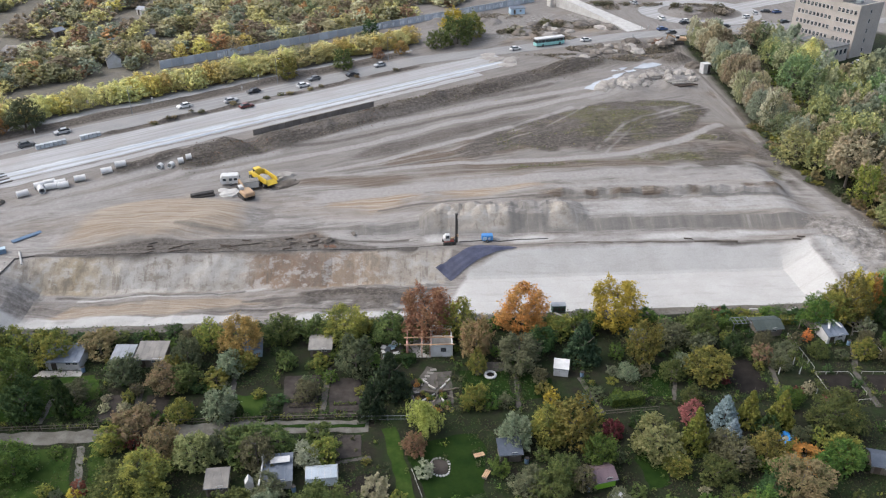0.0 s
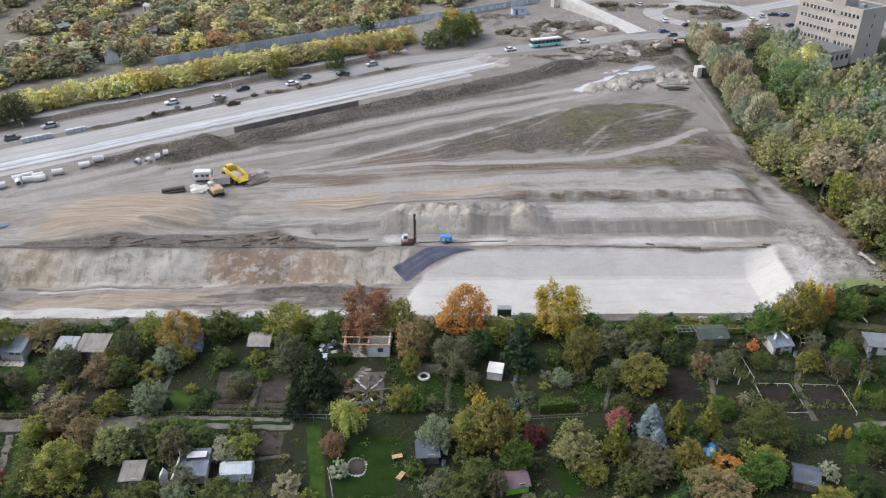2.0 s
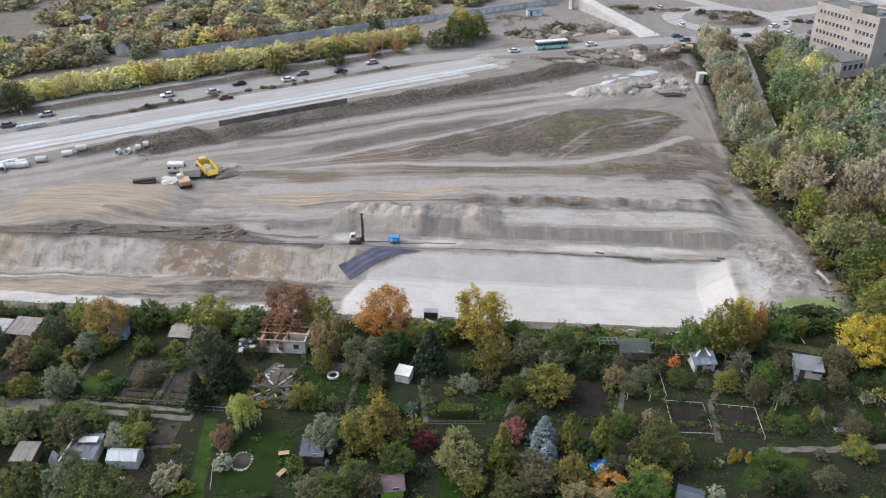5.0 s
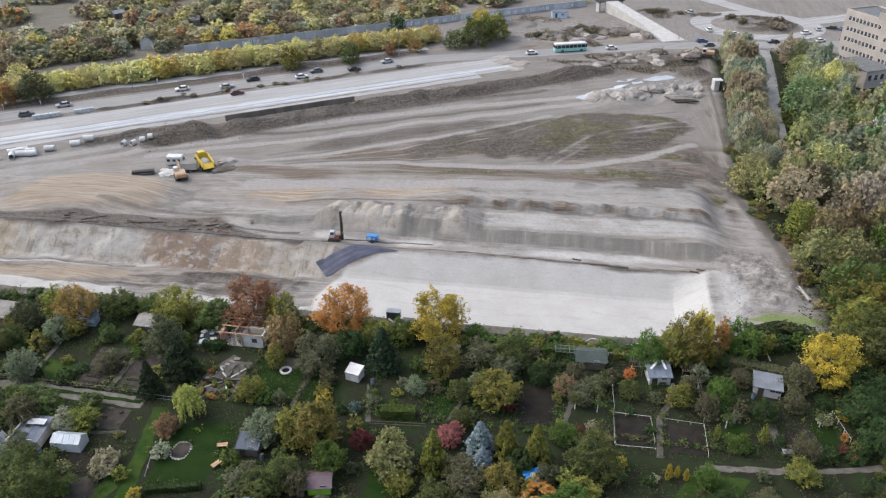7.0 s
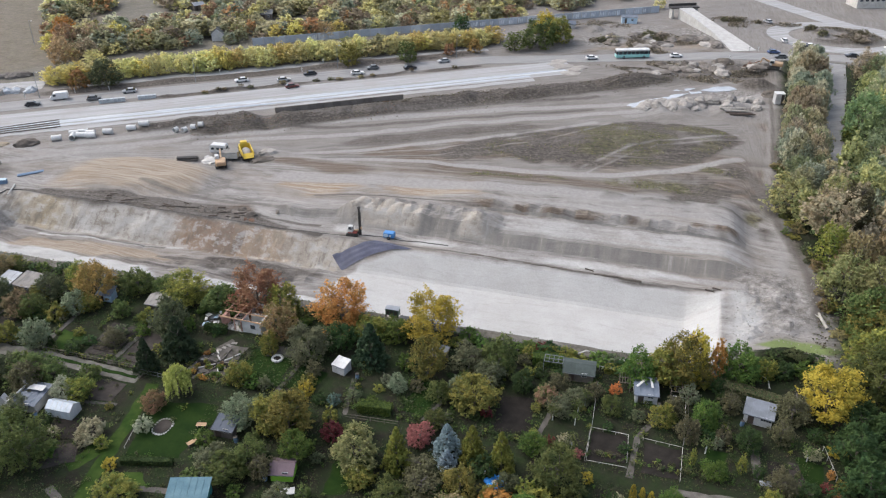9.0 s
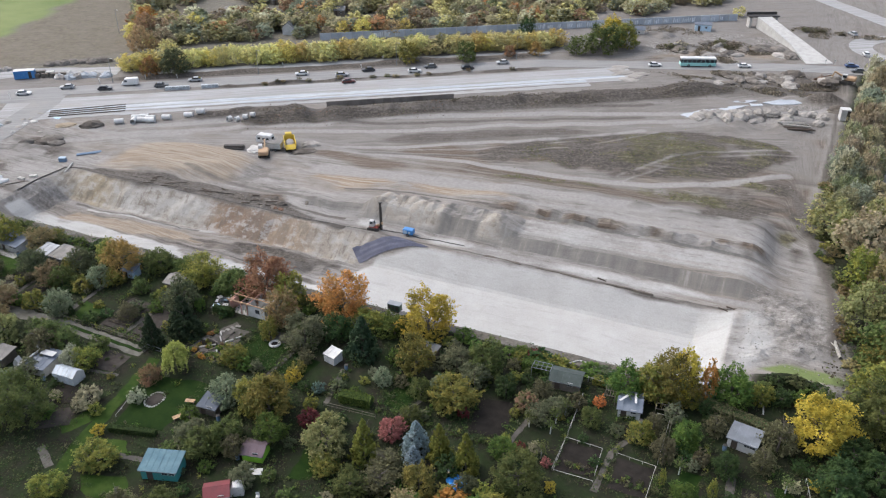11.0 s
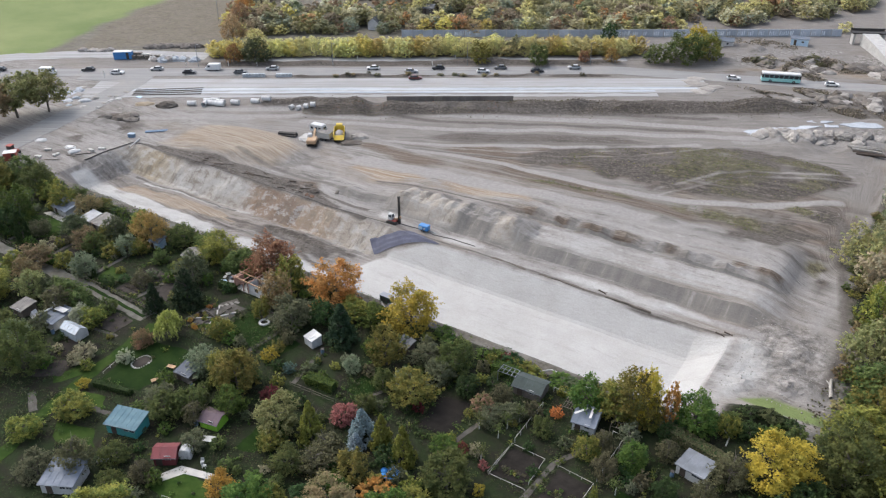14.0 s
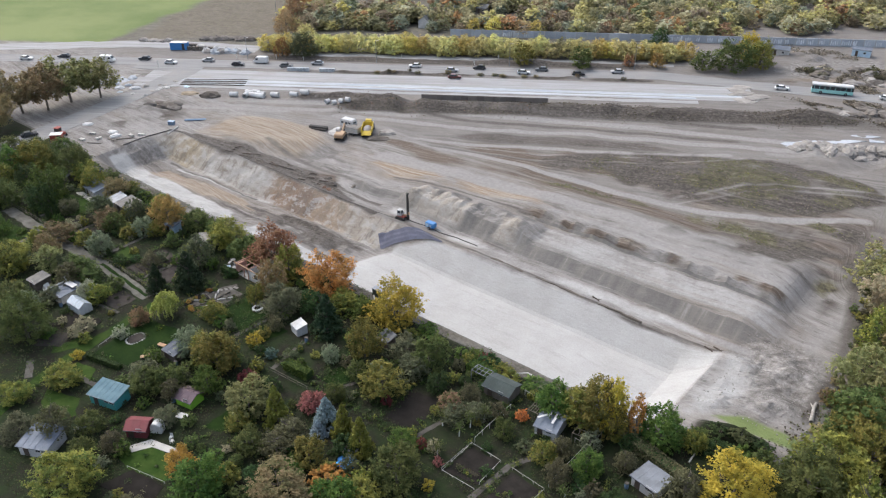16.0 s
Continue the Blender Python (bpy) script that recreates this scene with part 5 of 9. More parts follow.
plant("yellowgreen", 57.3, 112.2, 2.3, 2.3)
plant("pinkgreen", 58.3, 100.5, 3.5, 3.1)
plant("grey", 60.5, 98.7, 3.9, 3.1)
plant("grey", 62.7, 101.6, 3.5, 2.8)
plant("olive", 62.3, 84.3, 6.9, 6.6)
plant("yellowgreen", 58.5, 81.5, 2.4, 2.6)
plant("yellow", 66.2, 86.3, 1.5, 1.4)
plant("orangeyellow", 55.1, 78.2, 4.6, 2.3)
plant("yellowgreen", 57.8, 92.4, 1.6, 1.6)
plant("red", 60.3, 91.7, 1.6, 1.6)
plant("pale", 62.2, 92.1, 1.8, 2.3)
plant("pink", 64.4, 90.4, 1.4, 1.4)
plant("green", 71.2, 109.2, 5.5, 6.4)
plant("redorange", 68.2, 105.5, 1.9, 2.1)
plant("olive", 68.0, 101.1, 3.2, 3.2)
plant("yellowcol", 72.3, 84.5, 1.1, 2.9)
plant("yellowcol", 73.5, 85.1, 0.9, 2.1)
plant("yellowcol", 74.7, 84.8, 0.9, 2.0)
plant("yellowolive", 77.8, 110.8, 7.0, 9.4)
plant("yellow", 79.4, 112.2, 5.0, 9.6)
plant("orangeyellow", 82.9, 113.0, 2.9, 8.2)
plant("green", 86.3, 114.0, 6.4, 7.0)
plant("yellowgreen", 90.8, 115.9, 3.3, 3.6)
plant("green", 81.5, 101.9, 4.2, 4.6)
plant("brown", 85.1, 106.0, 3.5, 3.1)
plant("dark", 87.4, 98.6, 3.7, 3.7)
plant("brown", 91.9, 101.0, 3.5, 3.5)
plant("yellow", 98.9, 109.7, 8.6, 8.4)
plant("brown", 93.7, 106.1, 5.3, 4.7)
plant("olive", 106.8, 114.6, 9.0, 10.0)
plant("yellowgreen", 75.0, 110.8, 6.2, 6.8)
plant("green", 87.4, 116.8, 3.0, 2.4)
plant("olive", 90.6, 117.6, 3.4, 2.6)
plant("dark", 93.6, 117.2, 3.4, 2.4)
plant("green", 96.6, 118.2, 3.2, 2.4)
plant("olive", 99.6, 118.6, 3.6, 3.0)
plant("dark", 101.3, 99.2, 6.3, 6.4)
plant("dark", 102.3, 93.7, 6.1, 6.3)
plant("yellowgreen", 79.8, 93.0, 1.0, 3.3)
plant("yellowgreen", 86.2, 93.3, 1.4, 3.7)
plant("yellowgreen", 90.1, 86.8, 3.9, 3.5)
plant("yellow", 99.3, 100.4, 2.2, 1.5)
plant("orange", 98.0, 95.7, 1.2, 1.4)
plant("red", 97.1, 93.1, 1.4, 1.4)
plant("orange", 98.2, 92.1, 1.2, 1.2)
plant("green", 77.4, 84.2, 3.0, 3.6)
plant("pale", 96.0, 99.0, 2.1, 1.7)
plant("yellowgreen", 75.4, 100.3, 3.7, 3.7)
plant("brown", 76.8, 102.8, 3.4, 3.4)
plant("green", -52.5, 82.0, 5.6, 5.6)
plant("dark", -55.5, 93.9, 5.9, 6.5)
plant("yellowgreen", -55.8, 106.9, 6.1, 6.1)
plant("yellowgreen", -62.8, 108.8, 5.7, 5.1)
plant("hazel", -49.0, 108.6, 5.2, 4.8)
plant("grey", -49.3, 97.1, 4.4, 3.5)
plant("greygreen", -43.3, 101.5, 5.1, 4.6)
plant("greygreen", -34.0, 104.6, 5.0, 5.5)
plant("yellowgreen", -31.1, 108.9, 5.2, 5.7)
plant("palebrown", -36.3, 98.9, 5.4, 4.6)
plant("yellowgreen", -35.7, 103.4, 3.6, 3.2)
plant("yellowgreen", -32.5, 91.6, 3.8, 3.6)
plant("silvergreen", -27.0, 102.0, 4.4, 4.4)
plant("orangebrown", -25.8, 107.2, 6.9, 7.6)
plant("hazel", -33.0, 84.1, 4.8, 6.0)
plant("paleolive", -28.6, 82.2, 5.7, 5.4)
plant("greygreen", -25.2, 84.0, 4.4, 4.2)
plant("yellowolive", -34.2, 77.4, 7.6, 6.3)
plant("brown", -19.8, 81.5, 5.5, 4.9)
plant("olive", -19.6, 110.6, 5.6, 5.1)
plant("olive", -14.0, 110.8, 4.4, 4.4)
plant("yellowolive", -9.0, 110.2, 7.7, 6.6)
plant("olive", -1.7, 109.4, 6.6, 5.3)
plant("russet", 4.6, 111.4, 9.0, 9.0)
plant("yellowolive", 9.8, 110.4, 5.9, 7.1)
plant("green", -11.1, 99.3, 2.2, 2.2)
plant("yellow", -43.0, 77.3, 1.8, 1.4)
plant("yellow", -38.7, 77.1, 1.5, 1.2)
plant("red", -42.5, 78.2, 2.1, 2.1)
plant("red", -37.9, 86.5, 2.5, 1.8)
plant("brown", -40.5, 97.9, 2.6, 1.8)
plant("olive", -37.0, 77.0, 6.4, 5.4)
plant("green", -58.6, 97.9, 8.0, 8.8)
plant("olive", -63.4, 89.6, 7.0, 7.0)
plant("olive", -67.1, 108.5, 8.3, 7.5)
plant("yellowgreen", -76.9, 103.6, 8.4, 8.4)
plant("olive", -75.9, 110.9, 7.1, 7.1)
plant("darkcol", -49.5, 93.4, 3.1, 7.1)
plant("yellowgreen", 7.1, 66.1, 5.6, 3.9)
plant("yellowgreen", 5.0, 59.3, 4.4, 3.5)
plant("grey", 13.6, 55.8, 4.9, 3.9)
plant("brown", 17.7, 59.1, 5.4, 5.4)
plant("yellowgreen", 29.1, 54.7, 8.7, 6.5)
plant("olive", 20.4, 63.2, 3.8, 3.2)
plant("brown", 26.4, 63.0, 3.8, 3.0)
plant("grey", 27.6, 71.2, 3.6, 3.0)
plant("green", 43.8, 65.5, 6.6, 7.2)
plant("orangeyellow", 38.2, 66.6, 3.6, 5.0)
plant("yellowolive", 23.7, 83.6, 6.5, 8.1)
plant("yellowgreen", 44.2, 69.8, 3.2, 2.9)
plant("palebrown", 51.8, 72.6, 7.2, 5.4)
plant("green", 50.4, 75.3, 3.5, 3.5)
plant("brown", 44.6, 80.4, 5.6, 3.4)
plant("green", 56.9, 76.1, 3.7, 3.4)
plant("yellowolive", 60.8, 79.1, 4.5, 3.6)
plant("yellowolive", 107.8, 120.8, 9.7, 8.8)
plant("yellowolive", 108.8, 130.1, 8.7, 8.7)
plant("yellowgreen", -40.8, 86.3, 4.7, 3.8)
plant("palebrown", -38.5, 88.9, 6.5, 4.5)
plant("olive", -21.6, 71.6, 6.2, 5.0)
plant("grey", -17.8, 76.8, 4.2, 2.9)
plant("silver", 68.8, 77.3, 2.6, 2.4)
plant("green", 59.7, 76.4, 4.7, 5.1)
plant("yellowgreen", 66.6, 71.8, 4.4, 3.5)
plant("dark", 48.4, 72.3, 4.4, 3.5)
plant("olive", 41.8, 75.4, 4.4, 4.0)

# undergrowth along the pit's edge and between the plots
hedge_rnd = random.Random(21)
for i in range(60):
    x = -74 + i * 2.72
    if 84 < x:
        break
    plant(hedge_rnd.choice(["olive", "dark", "greygreen", "green", "brown", "yellowgreen"]), x + hedge_rnd.uniform(-1, 1), 112.4 + hedge_rnd.uniform(-1.8, 0.9), hedge_rnd.uniform(2.2, 3.8), hedge_rnd.uniform(1.3, 2.4), 0, "beside the pit", None, "bushes beside the pit")
for i in range(225):
    x, y = hedge_rnd.uniform(-75, 100), hedge_rnd.uniform(56, 110)
    if y < 70 and x < -10:
        continue
    if abs(y - 89.5) < 1.6 or (-6 < x < 14 and 60 < y < 90):
        continue
    k = hedge_rnd.choice(["olive", "dark", "green", "green", "greygreen", "yellowgreen", "pale", "olive", "yellowolive", "dark", "green"])
    if x > 58 and hedge_rnd.random() < .6:
        k = "dark"
    s = hedge_rnd.uniform(0.9, 2.7)
    plant(k, x, y, s, s * hedge_rnd.uniform(0.55, 0.9), 0, "between the garden beds", "shrub", "bushes in the gardens")

# wood on the eastern side
wood_rnd = random.Random(33)
placed = []


def free(x, y, d):
    if any((x - a) ** 2 + (y - b) ** 2 < d * d for a, b in placed):
        return False
    placed.append((x, y))
    return True


def edge_x(y):
    """Western edge of the wood at y."""
    pts = ((104, 112), (118, 109), (130, 107), (150, 105.5), (162, 103), (180, 101), (200, 102), (300, 106))
    for (y0, x0), (y1, x1) in zip(pts, pts[1:]):
        if y0 <= y <= y1:
            return x0 + (x1 - x0) * (y - y0) / (y1 - y0)
    return 106


BACK = {}


def backwood(kind, x, y, w, h, form="round"):
    """A tree of the wood's inside, gathered into one sheet of woodland."""
    rs = np.random.RandomState(int(x * 31 + y * 17) % 9999)
    c = crown_cards(form, rs.randint(6) + 70, 130, 10, 0.10) * np.array([w, w, h])
    # beyond y 158 the leaf colour has haze mixed in
    BACK.setdefault("dry " + kind if y > 158 and kind in HAZED_KINDS else kind, []).append(c + np.array([x, y, 0]))


# the trees that stand out: kind, place, width, height, form
for k, x, y, w, h, f in (
    ("yellowgreen", 99.0, 177.5, 8.6, 9.5, "round"), ("yellowgreen", 102.5, 174.0, 7.0, 8.0, "round"), ("yellowgreen", 116.4, 180.5, 9.5, 13.0, "round"), ("hazel", 105.0, 164.0, 11.0, 11.5, "spread"), ("brown", 110.5, 168.5, 9.0, 11.5, "airy"),
    ("green", 121.0, 228.5, 10.0, 14.0, "round"), ("green", 122.5, 220.0, 9.0, 11.5, "round"), ("lightyellow", 133.0, 244.5, 8.5, 14.0, "weeping"), ("olive", 121.0, 205.0, 10.0, 11.0, "round"), ("green", 127.0, 212.0, 9.0, 10.0, "round"),
    ("bare", 117.5, 160.0, 9.0, 12.5, "airy"), ("hazel", 120.5, 155.0, 8.0, 11.0, "round"), ("paleolive", 105.8, 143.0, 9.0, 10.0, "round"), ("hazel", 108.5, 151.0, 8.5, 10.0, "airy"), ("olive", 108.2, 131.5, 9.5, 10.0, "round"), ("green", 114.0, 132.0, 9.0, 9.5, "round"),
    ("paleolive", 128.0, 189.0, 9.5, 12.0, "round"), ("hazel", 131.0, 284.0, 9.0, 10.0, "round"), ("dark", 112.0, 187.0, 7.5, 8.5, "round"), ("olive", 117.5, 195.0, 8.0, 9.0, "round"), ("green", 129.0, 236.0, 8.0, 10.0, "round"), ("yellowolive", 140.0, 256.0, 8.0, 10.5, "round"),
):
    placed.append((x, y))
    plant(k, x, y, w, h, 0, "at the edge of the wood", f, "trees of the wood")
for i in range(900):
    y = wood_rnd.uniform(106, 200)
    inward = wood_rnd.uniform(0, 42)
    x = edge_x(y) + inward
    if not free(x, y, 4.6):
        continue
    k = wood_rnd.choice(["paleolive", "olive", "hazel", "yellowgreen", "bare", "green", "greygreen", "paleolive", "hazel", "silvergreen"])
    h = wood_rnd.uniform(6.5, 11)
    if inward > 8:
        backwood(k, x, y, h * wood_rnd.uniform(0.62, 0.85), h)
    else:
        plant(k, x, y, h * wood_rnd.uniform(0.62, 0.85), h, 0, "at the edge of the wood", wood_rnd.choice(["round", "round", "airy"]), "trees of the wood")
for i in range(500):
    y = wood_rnd.uniform(200, 292)
    inward = wood_rnd.uniform(0, 34)
    x = 118.5 + (y - 200) * .15 + inward
    if (y > 236 and x > 136) or not free(x, y, 4.8):
        continue
    h = wood_rnd.uniform(7, 12)
    k = wood_rnd.choice(["paleolive", "green", "yellowgreen", "hazel", "yellowgreen", "greygreen", "silvergreen", "olive"])
    if inward > 3:
        backwood(k, x, y, h * wood_rnd.uniform(0.62, 0.85), h)
    else:
        plant(k, x, y, h * wood_rnd.uniform(0.62, 0.85), h, 0, "beside the street", group="trees of the wood")
for i in range(78):
    y = 199 + (i % 39) * 2.3 + wood_rnd.uniform(-1, 1)
    x = 102.2 + (y - 200) * 0.115 + wood_rnd.uniform(-2.2, 2.2) + (3.4 if i >= 39 else 0)
    w = wood_rnd.uniform(4.4, 6.6)
    k, h = wood_rnd.choice(["hazel", "pale", "hazel", "palebrown", "pale", "silvergreen", "paleolive"]), w * wood_rnd.uniform(1.35, 1.9)
    if y > 244 or i >= 39 and y > 222:
        backwood(k, x, y, w, h, "airy")
    else:
        plant(k, x, y, w, h, 0, "in the row beside the street", "airy", "row of half-bare trees")
for i in range(40):
    y = wood_rnd.uniform(200, 250)
    x = 115.5 + (y - 200) * 0.15 + wood_rnd.uniform(-1.5, 2)
    plant(wood_rnd.choice(["green", "olive", "greygreen", "yellowgreen", "brown"]), x, y, wood_rnd.uniform(2.4, 4.2), wood_rnd.uniform(1.8, 3.4), 0, "below the trees beside the street", "shrub", "undergrowth beside the street")
for i in range(60):
    y = wood_rnd.uniform(118, 205)
    x = edge_x(y) - wood_rnd.uniform(0.5, 4.5)
    plant(wood_rnd.choice(["hazel", "brown", "yellowolive", "greygreen", "palebrown", "olive"]), x, y, wood_rnd.uniform(1.4, 3.2), wood_rnd.uniform(.8, 2.2), zat(x, y), "at the ragged edge of the wood", "shrub", "scrub at the edge of the wood")

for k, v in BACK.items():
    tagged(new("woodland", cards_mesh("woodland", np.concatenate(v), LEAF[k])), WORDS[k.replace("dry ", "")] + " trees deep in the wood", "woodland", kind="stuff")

# low growth between the hedge row and the barrier
strip_rnd = random.Random(47)
for i in range(70):
    x, y = road(-24 + i * 2.0 + strip_rnd.uniform(-1, 1), strip_rnd.uniform(67, 80))
    k = strip_rnd.choice(["paleolive", "hazel", "lightyellow", "silvergreen", "yellowolive", "palebrown"])
    plant(k, x, y, strip_rnd.uniform(3.0, 5.5), strip_rnd.uniform(1.4, 2.6), 0, "in front of the noise barrier", "shrub", "low growth before the barrier")
for x, y, w, h, k in ((-72, 274, 6, 6.5, "yellow"), (-66, 279, 7, 7, "yellow"), (-61, 282, 8, 7.5, "orangeyellow"), (-56, 284, 7, 6.5, "orangebrown"), (-52, 288, 6, 6, "yellow"), (-8, 303, 6, 7, "dark"), (-40, 297, 6, 6.5, "lightyellow"), (-30, 303, 6, 6, "orangebrown"),
                      (-128, 228, 9, 10, "orangebrown"), (-136, 240, 9, 11, "orangebrown"), (-132, 250, 8, 9, "russetlight"), (-146, 252, 9, 10, "orange"), (-124, 236, 8, 8, "hazel"), (-114, 226, 7, 7, "lightyellow")):
    plant(k, x, y, w, h, 0, "among the gardens behind the road", "round", "autumn trees behind the barrier")

# four broad trees beside the side road
for x, y, w, h in ((-121, 121, 9, 12), (-117.5, 127, 9, 13), (-119, 135, 10, 13), (-116, 143, 8, 12), (-113, 110, 8, 9)):
    plant("hazel" if y < 130 else "paleolive", x, y, w * 1.3, h * .95, 0, "beside the side road", "spread", "trees beside the side road")
for x, y, w, h, k in ((-84, 108, 7, 6, "olive"), (-78, 104, 7, 6, "yellowgreen"), (-82, 99, 8, 7, "green"), (-90, 104, 7, 6, "olive"), (-74, 112, 6, 5, "olive"), (-86, 92, 7, 6, "green"), (-76, 94, 7, 6, "yellowgreen"), (-90, 84, 8, 7, "olive"), (-70, 98, 6, 6, "dark"), (-79, 86, 7, 6, "olive"), (-68, 88, 6, 5, "yellowgreen"), (-66, 79, 7, 6, "green")):
    plant(k, x, y, w, h)

# the yellowing hedge row behind the lane
row_rnd = random.Random(44)
for i in range(46):
    s = -26 + i * 3.3
    if 8 < s < 11:
        continue
    x, y = road(s, 62.0 + row_rnd.uniform(-1.2, 1.6))
    k = row_rnd.choice(["lightyellow", "yellow", "lightyellow", "lightyellow", "yellow", "lightyellow", "paleolive"])
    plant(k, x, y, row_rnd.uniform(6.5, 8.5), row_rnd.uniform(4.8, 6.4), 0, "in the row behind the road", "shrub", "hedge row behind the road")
for x, y, w, h, k in ((-34, 253, 7.5, 8, "yellowolive"), (-16.5, 262, 7.5, 7.5, "olive"), (-100, 212, 9, 9, "greygreen"), (-106, 207, 6, 7, "orangebrown"), (24, 292, 13, 10.5, "olive"), (16, 286, 8, 7, "olive"), (-5, 274, 4, 4.5, "russet"), (3, 279, 5, 5.5, "orangebrown"), (24, 306, 10, 10, "yellow"), (30, 300, 9, 10, "yellowolive")):
    plant(k, x, y, w, h, 0, "behind the road", "round")

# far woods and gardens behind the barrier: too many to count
FAR = HAZED_KINDS


def far_woods():
    rs = np.random.RandomState(9)
    sets = {k: [] for k in FAR}
    near = [crown_cards("round", 50 + i, 84, 5, 0.125) for i in range(5)]
    base = [crown_cards("round", 50 + i, 50, 4, 0.17) for i in range(5)]
    count = 0
    while count < 1750:
        s, n = rs.uniform(-110, 300), 90 + 190 * rs.random_sample() ** 1.15
        x, y = road(s, n)
        if x < -122 - (y - 213) * .80 or x > 64 or y > 450 or (-99 < x < -87 and 262 < y < 272):
            continue
        # garden lanes and clearings run through the trees
        if abs((s + 6 * value_noise(np.array([x]), np.array([y]), 40, 15)[0]) % 46 - 23) < 2.2 or value_noise(np.array([x]), np.array([y]), 24, 12)[0] < -.42:
            continue
        h = rs.uniform(2.6, 6.5)
        w = h * rs.uniform(1.1, 1.7)
        a = rs.uniform(0, 6.28)
        c, sn = math.cos(a), math.sin(a)
        b = (near if n < 150 else base)[rs.randint(5)] * np.array([w, w, h])
        b = np.stack([b[..., 0] * c - b[..., 1] * sn + x, b[..., 0] * sn + b[..., 1] * c + y, b[..., 2]], -1)
        # drifts of one colour
        drift = value_noise(np.array([x]), np.array([y]), 30, 16)[0]
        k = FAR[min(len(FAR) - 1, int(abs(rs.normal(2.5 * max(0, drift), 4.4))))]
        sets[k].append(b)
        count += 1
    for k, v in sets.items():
        # all far crowns use the leaf tones with haze painted in
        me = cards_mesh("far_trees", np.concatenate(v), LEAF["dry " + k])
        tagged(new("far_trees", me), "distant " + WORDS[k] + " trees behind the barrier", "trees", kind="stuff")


far_woods()

# ---- garden ground: paths, lawns and beds ----
band("path", [(-62, 89.0), (-41, 88.9), (-23, 89.6), (-5, 88.7)], 2.6, 0.03, PALE_PATH, "pale gravel garden lane with grassy middle", "path", 0.25, 1.5)
band("path", [(-23, 89.7), (-5.5, 88.8)], 0.7, 0.05, LAWN, "grass strip in the middle of the lane", "grass strip", 0.12, 1.5)
band("path", [(-2.0, 88.2), (-0.9, 81.6), (0.5, 73.5), (1.4, 67.7), (4.4, 59), (8, 48)], 2.1, 0.045, BRIGHT_LAWN, "mown grass lane between the plots", "grass lane", 0.2, 1.5)
band("path", [(-43, 88), (-41.6, 82), (-40, 76), (-38.5, 68)], 2.6, 0.045, BRIGHT_LAWN, "bright grass lane between the plots", "grass lane", 0.2, 1.5)
band("path", [(-45.3, 87), (-43.6, 80), (-42.5, 74)], 1.0, 0.03, PALE_PATH, "pale footpath beside the grass lane", "path", 0.15, 1.0)
for pts, w in (([(-11.6, 103), (-12.0, 90.6)], .9), ([(-26.3, 103.8), (-25.9, 91.2)], .9), ([(-40.1, 99), (-39.5, 91.6)], .9), ([(-53.0, 98.6), (-52.9, 92)], .8), ([(1.3, 90.8), (2.0, 96.5), (4.5, 102)], 1.0),
               ([(18.2, 101.5), (17.4, 91.4)], .7), ([(28.0, 98), (29.6, 89.6)], .8), ([(75.6, 104), (72.2, 96.5), (71.6, 88.4)], .9), ([(88.3, 98.6), (88.5, 92.6)], 1.2), ([(44, 100), (41, 91)], .6), ([(60.6, 105), (58.6, 95), (57.8, 89)], .8), ([(-10.7, 81.4), (-4.6, 82.4)], .6), ([(6.6, 68.3), (13.4, 69.3)], .9), ([(1.0, 63.0), (-3.2, 65.5)], 1.2)):
    band("path", pts, w, 0.035, PATH, "narrow trodden garden path", "path", 0.08, 0.8)
band("path", [(77, 87.3), (91, 88.5), (104, 91.2)], 1.1, 0.03, PATH, "grey garden lane between the plots", "path", 0.2, 1.2)
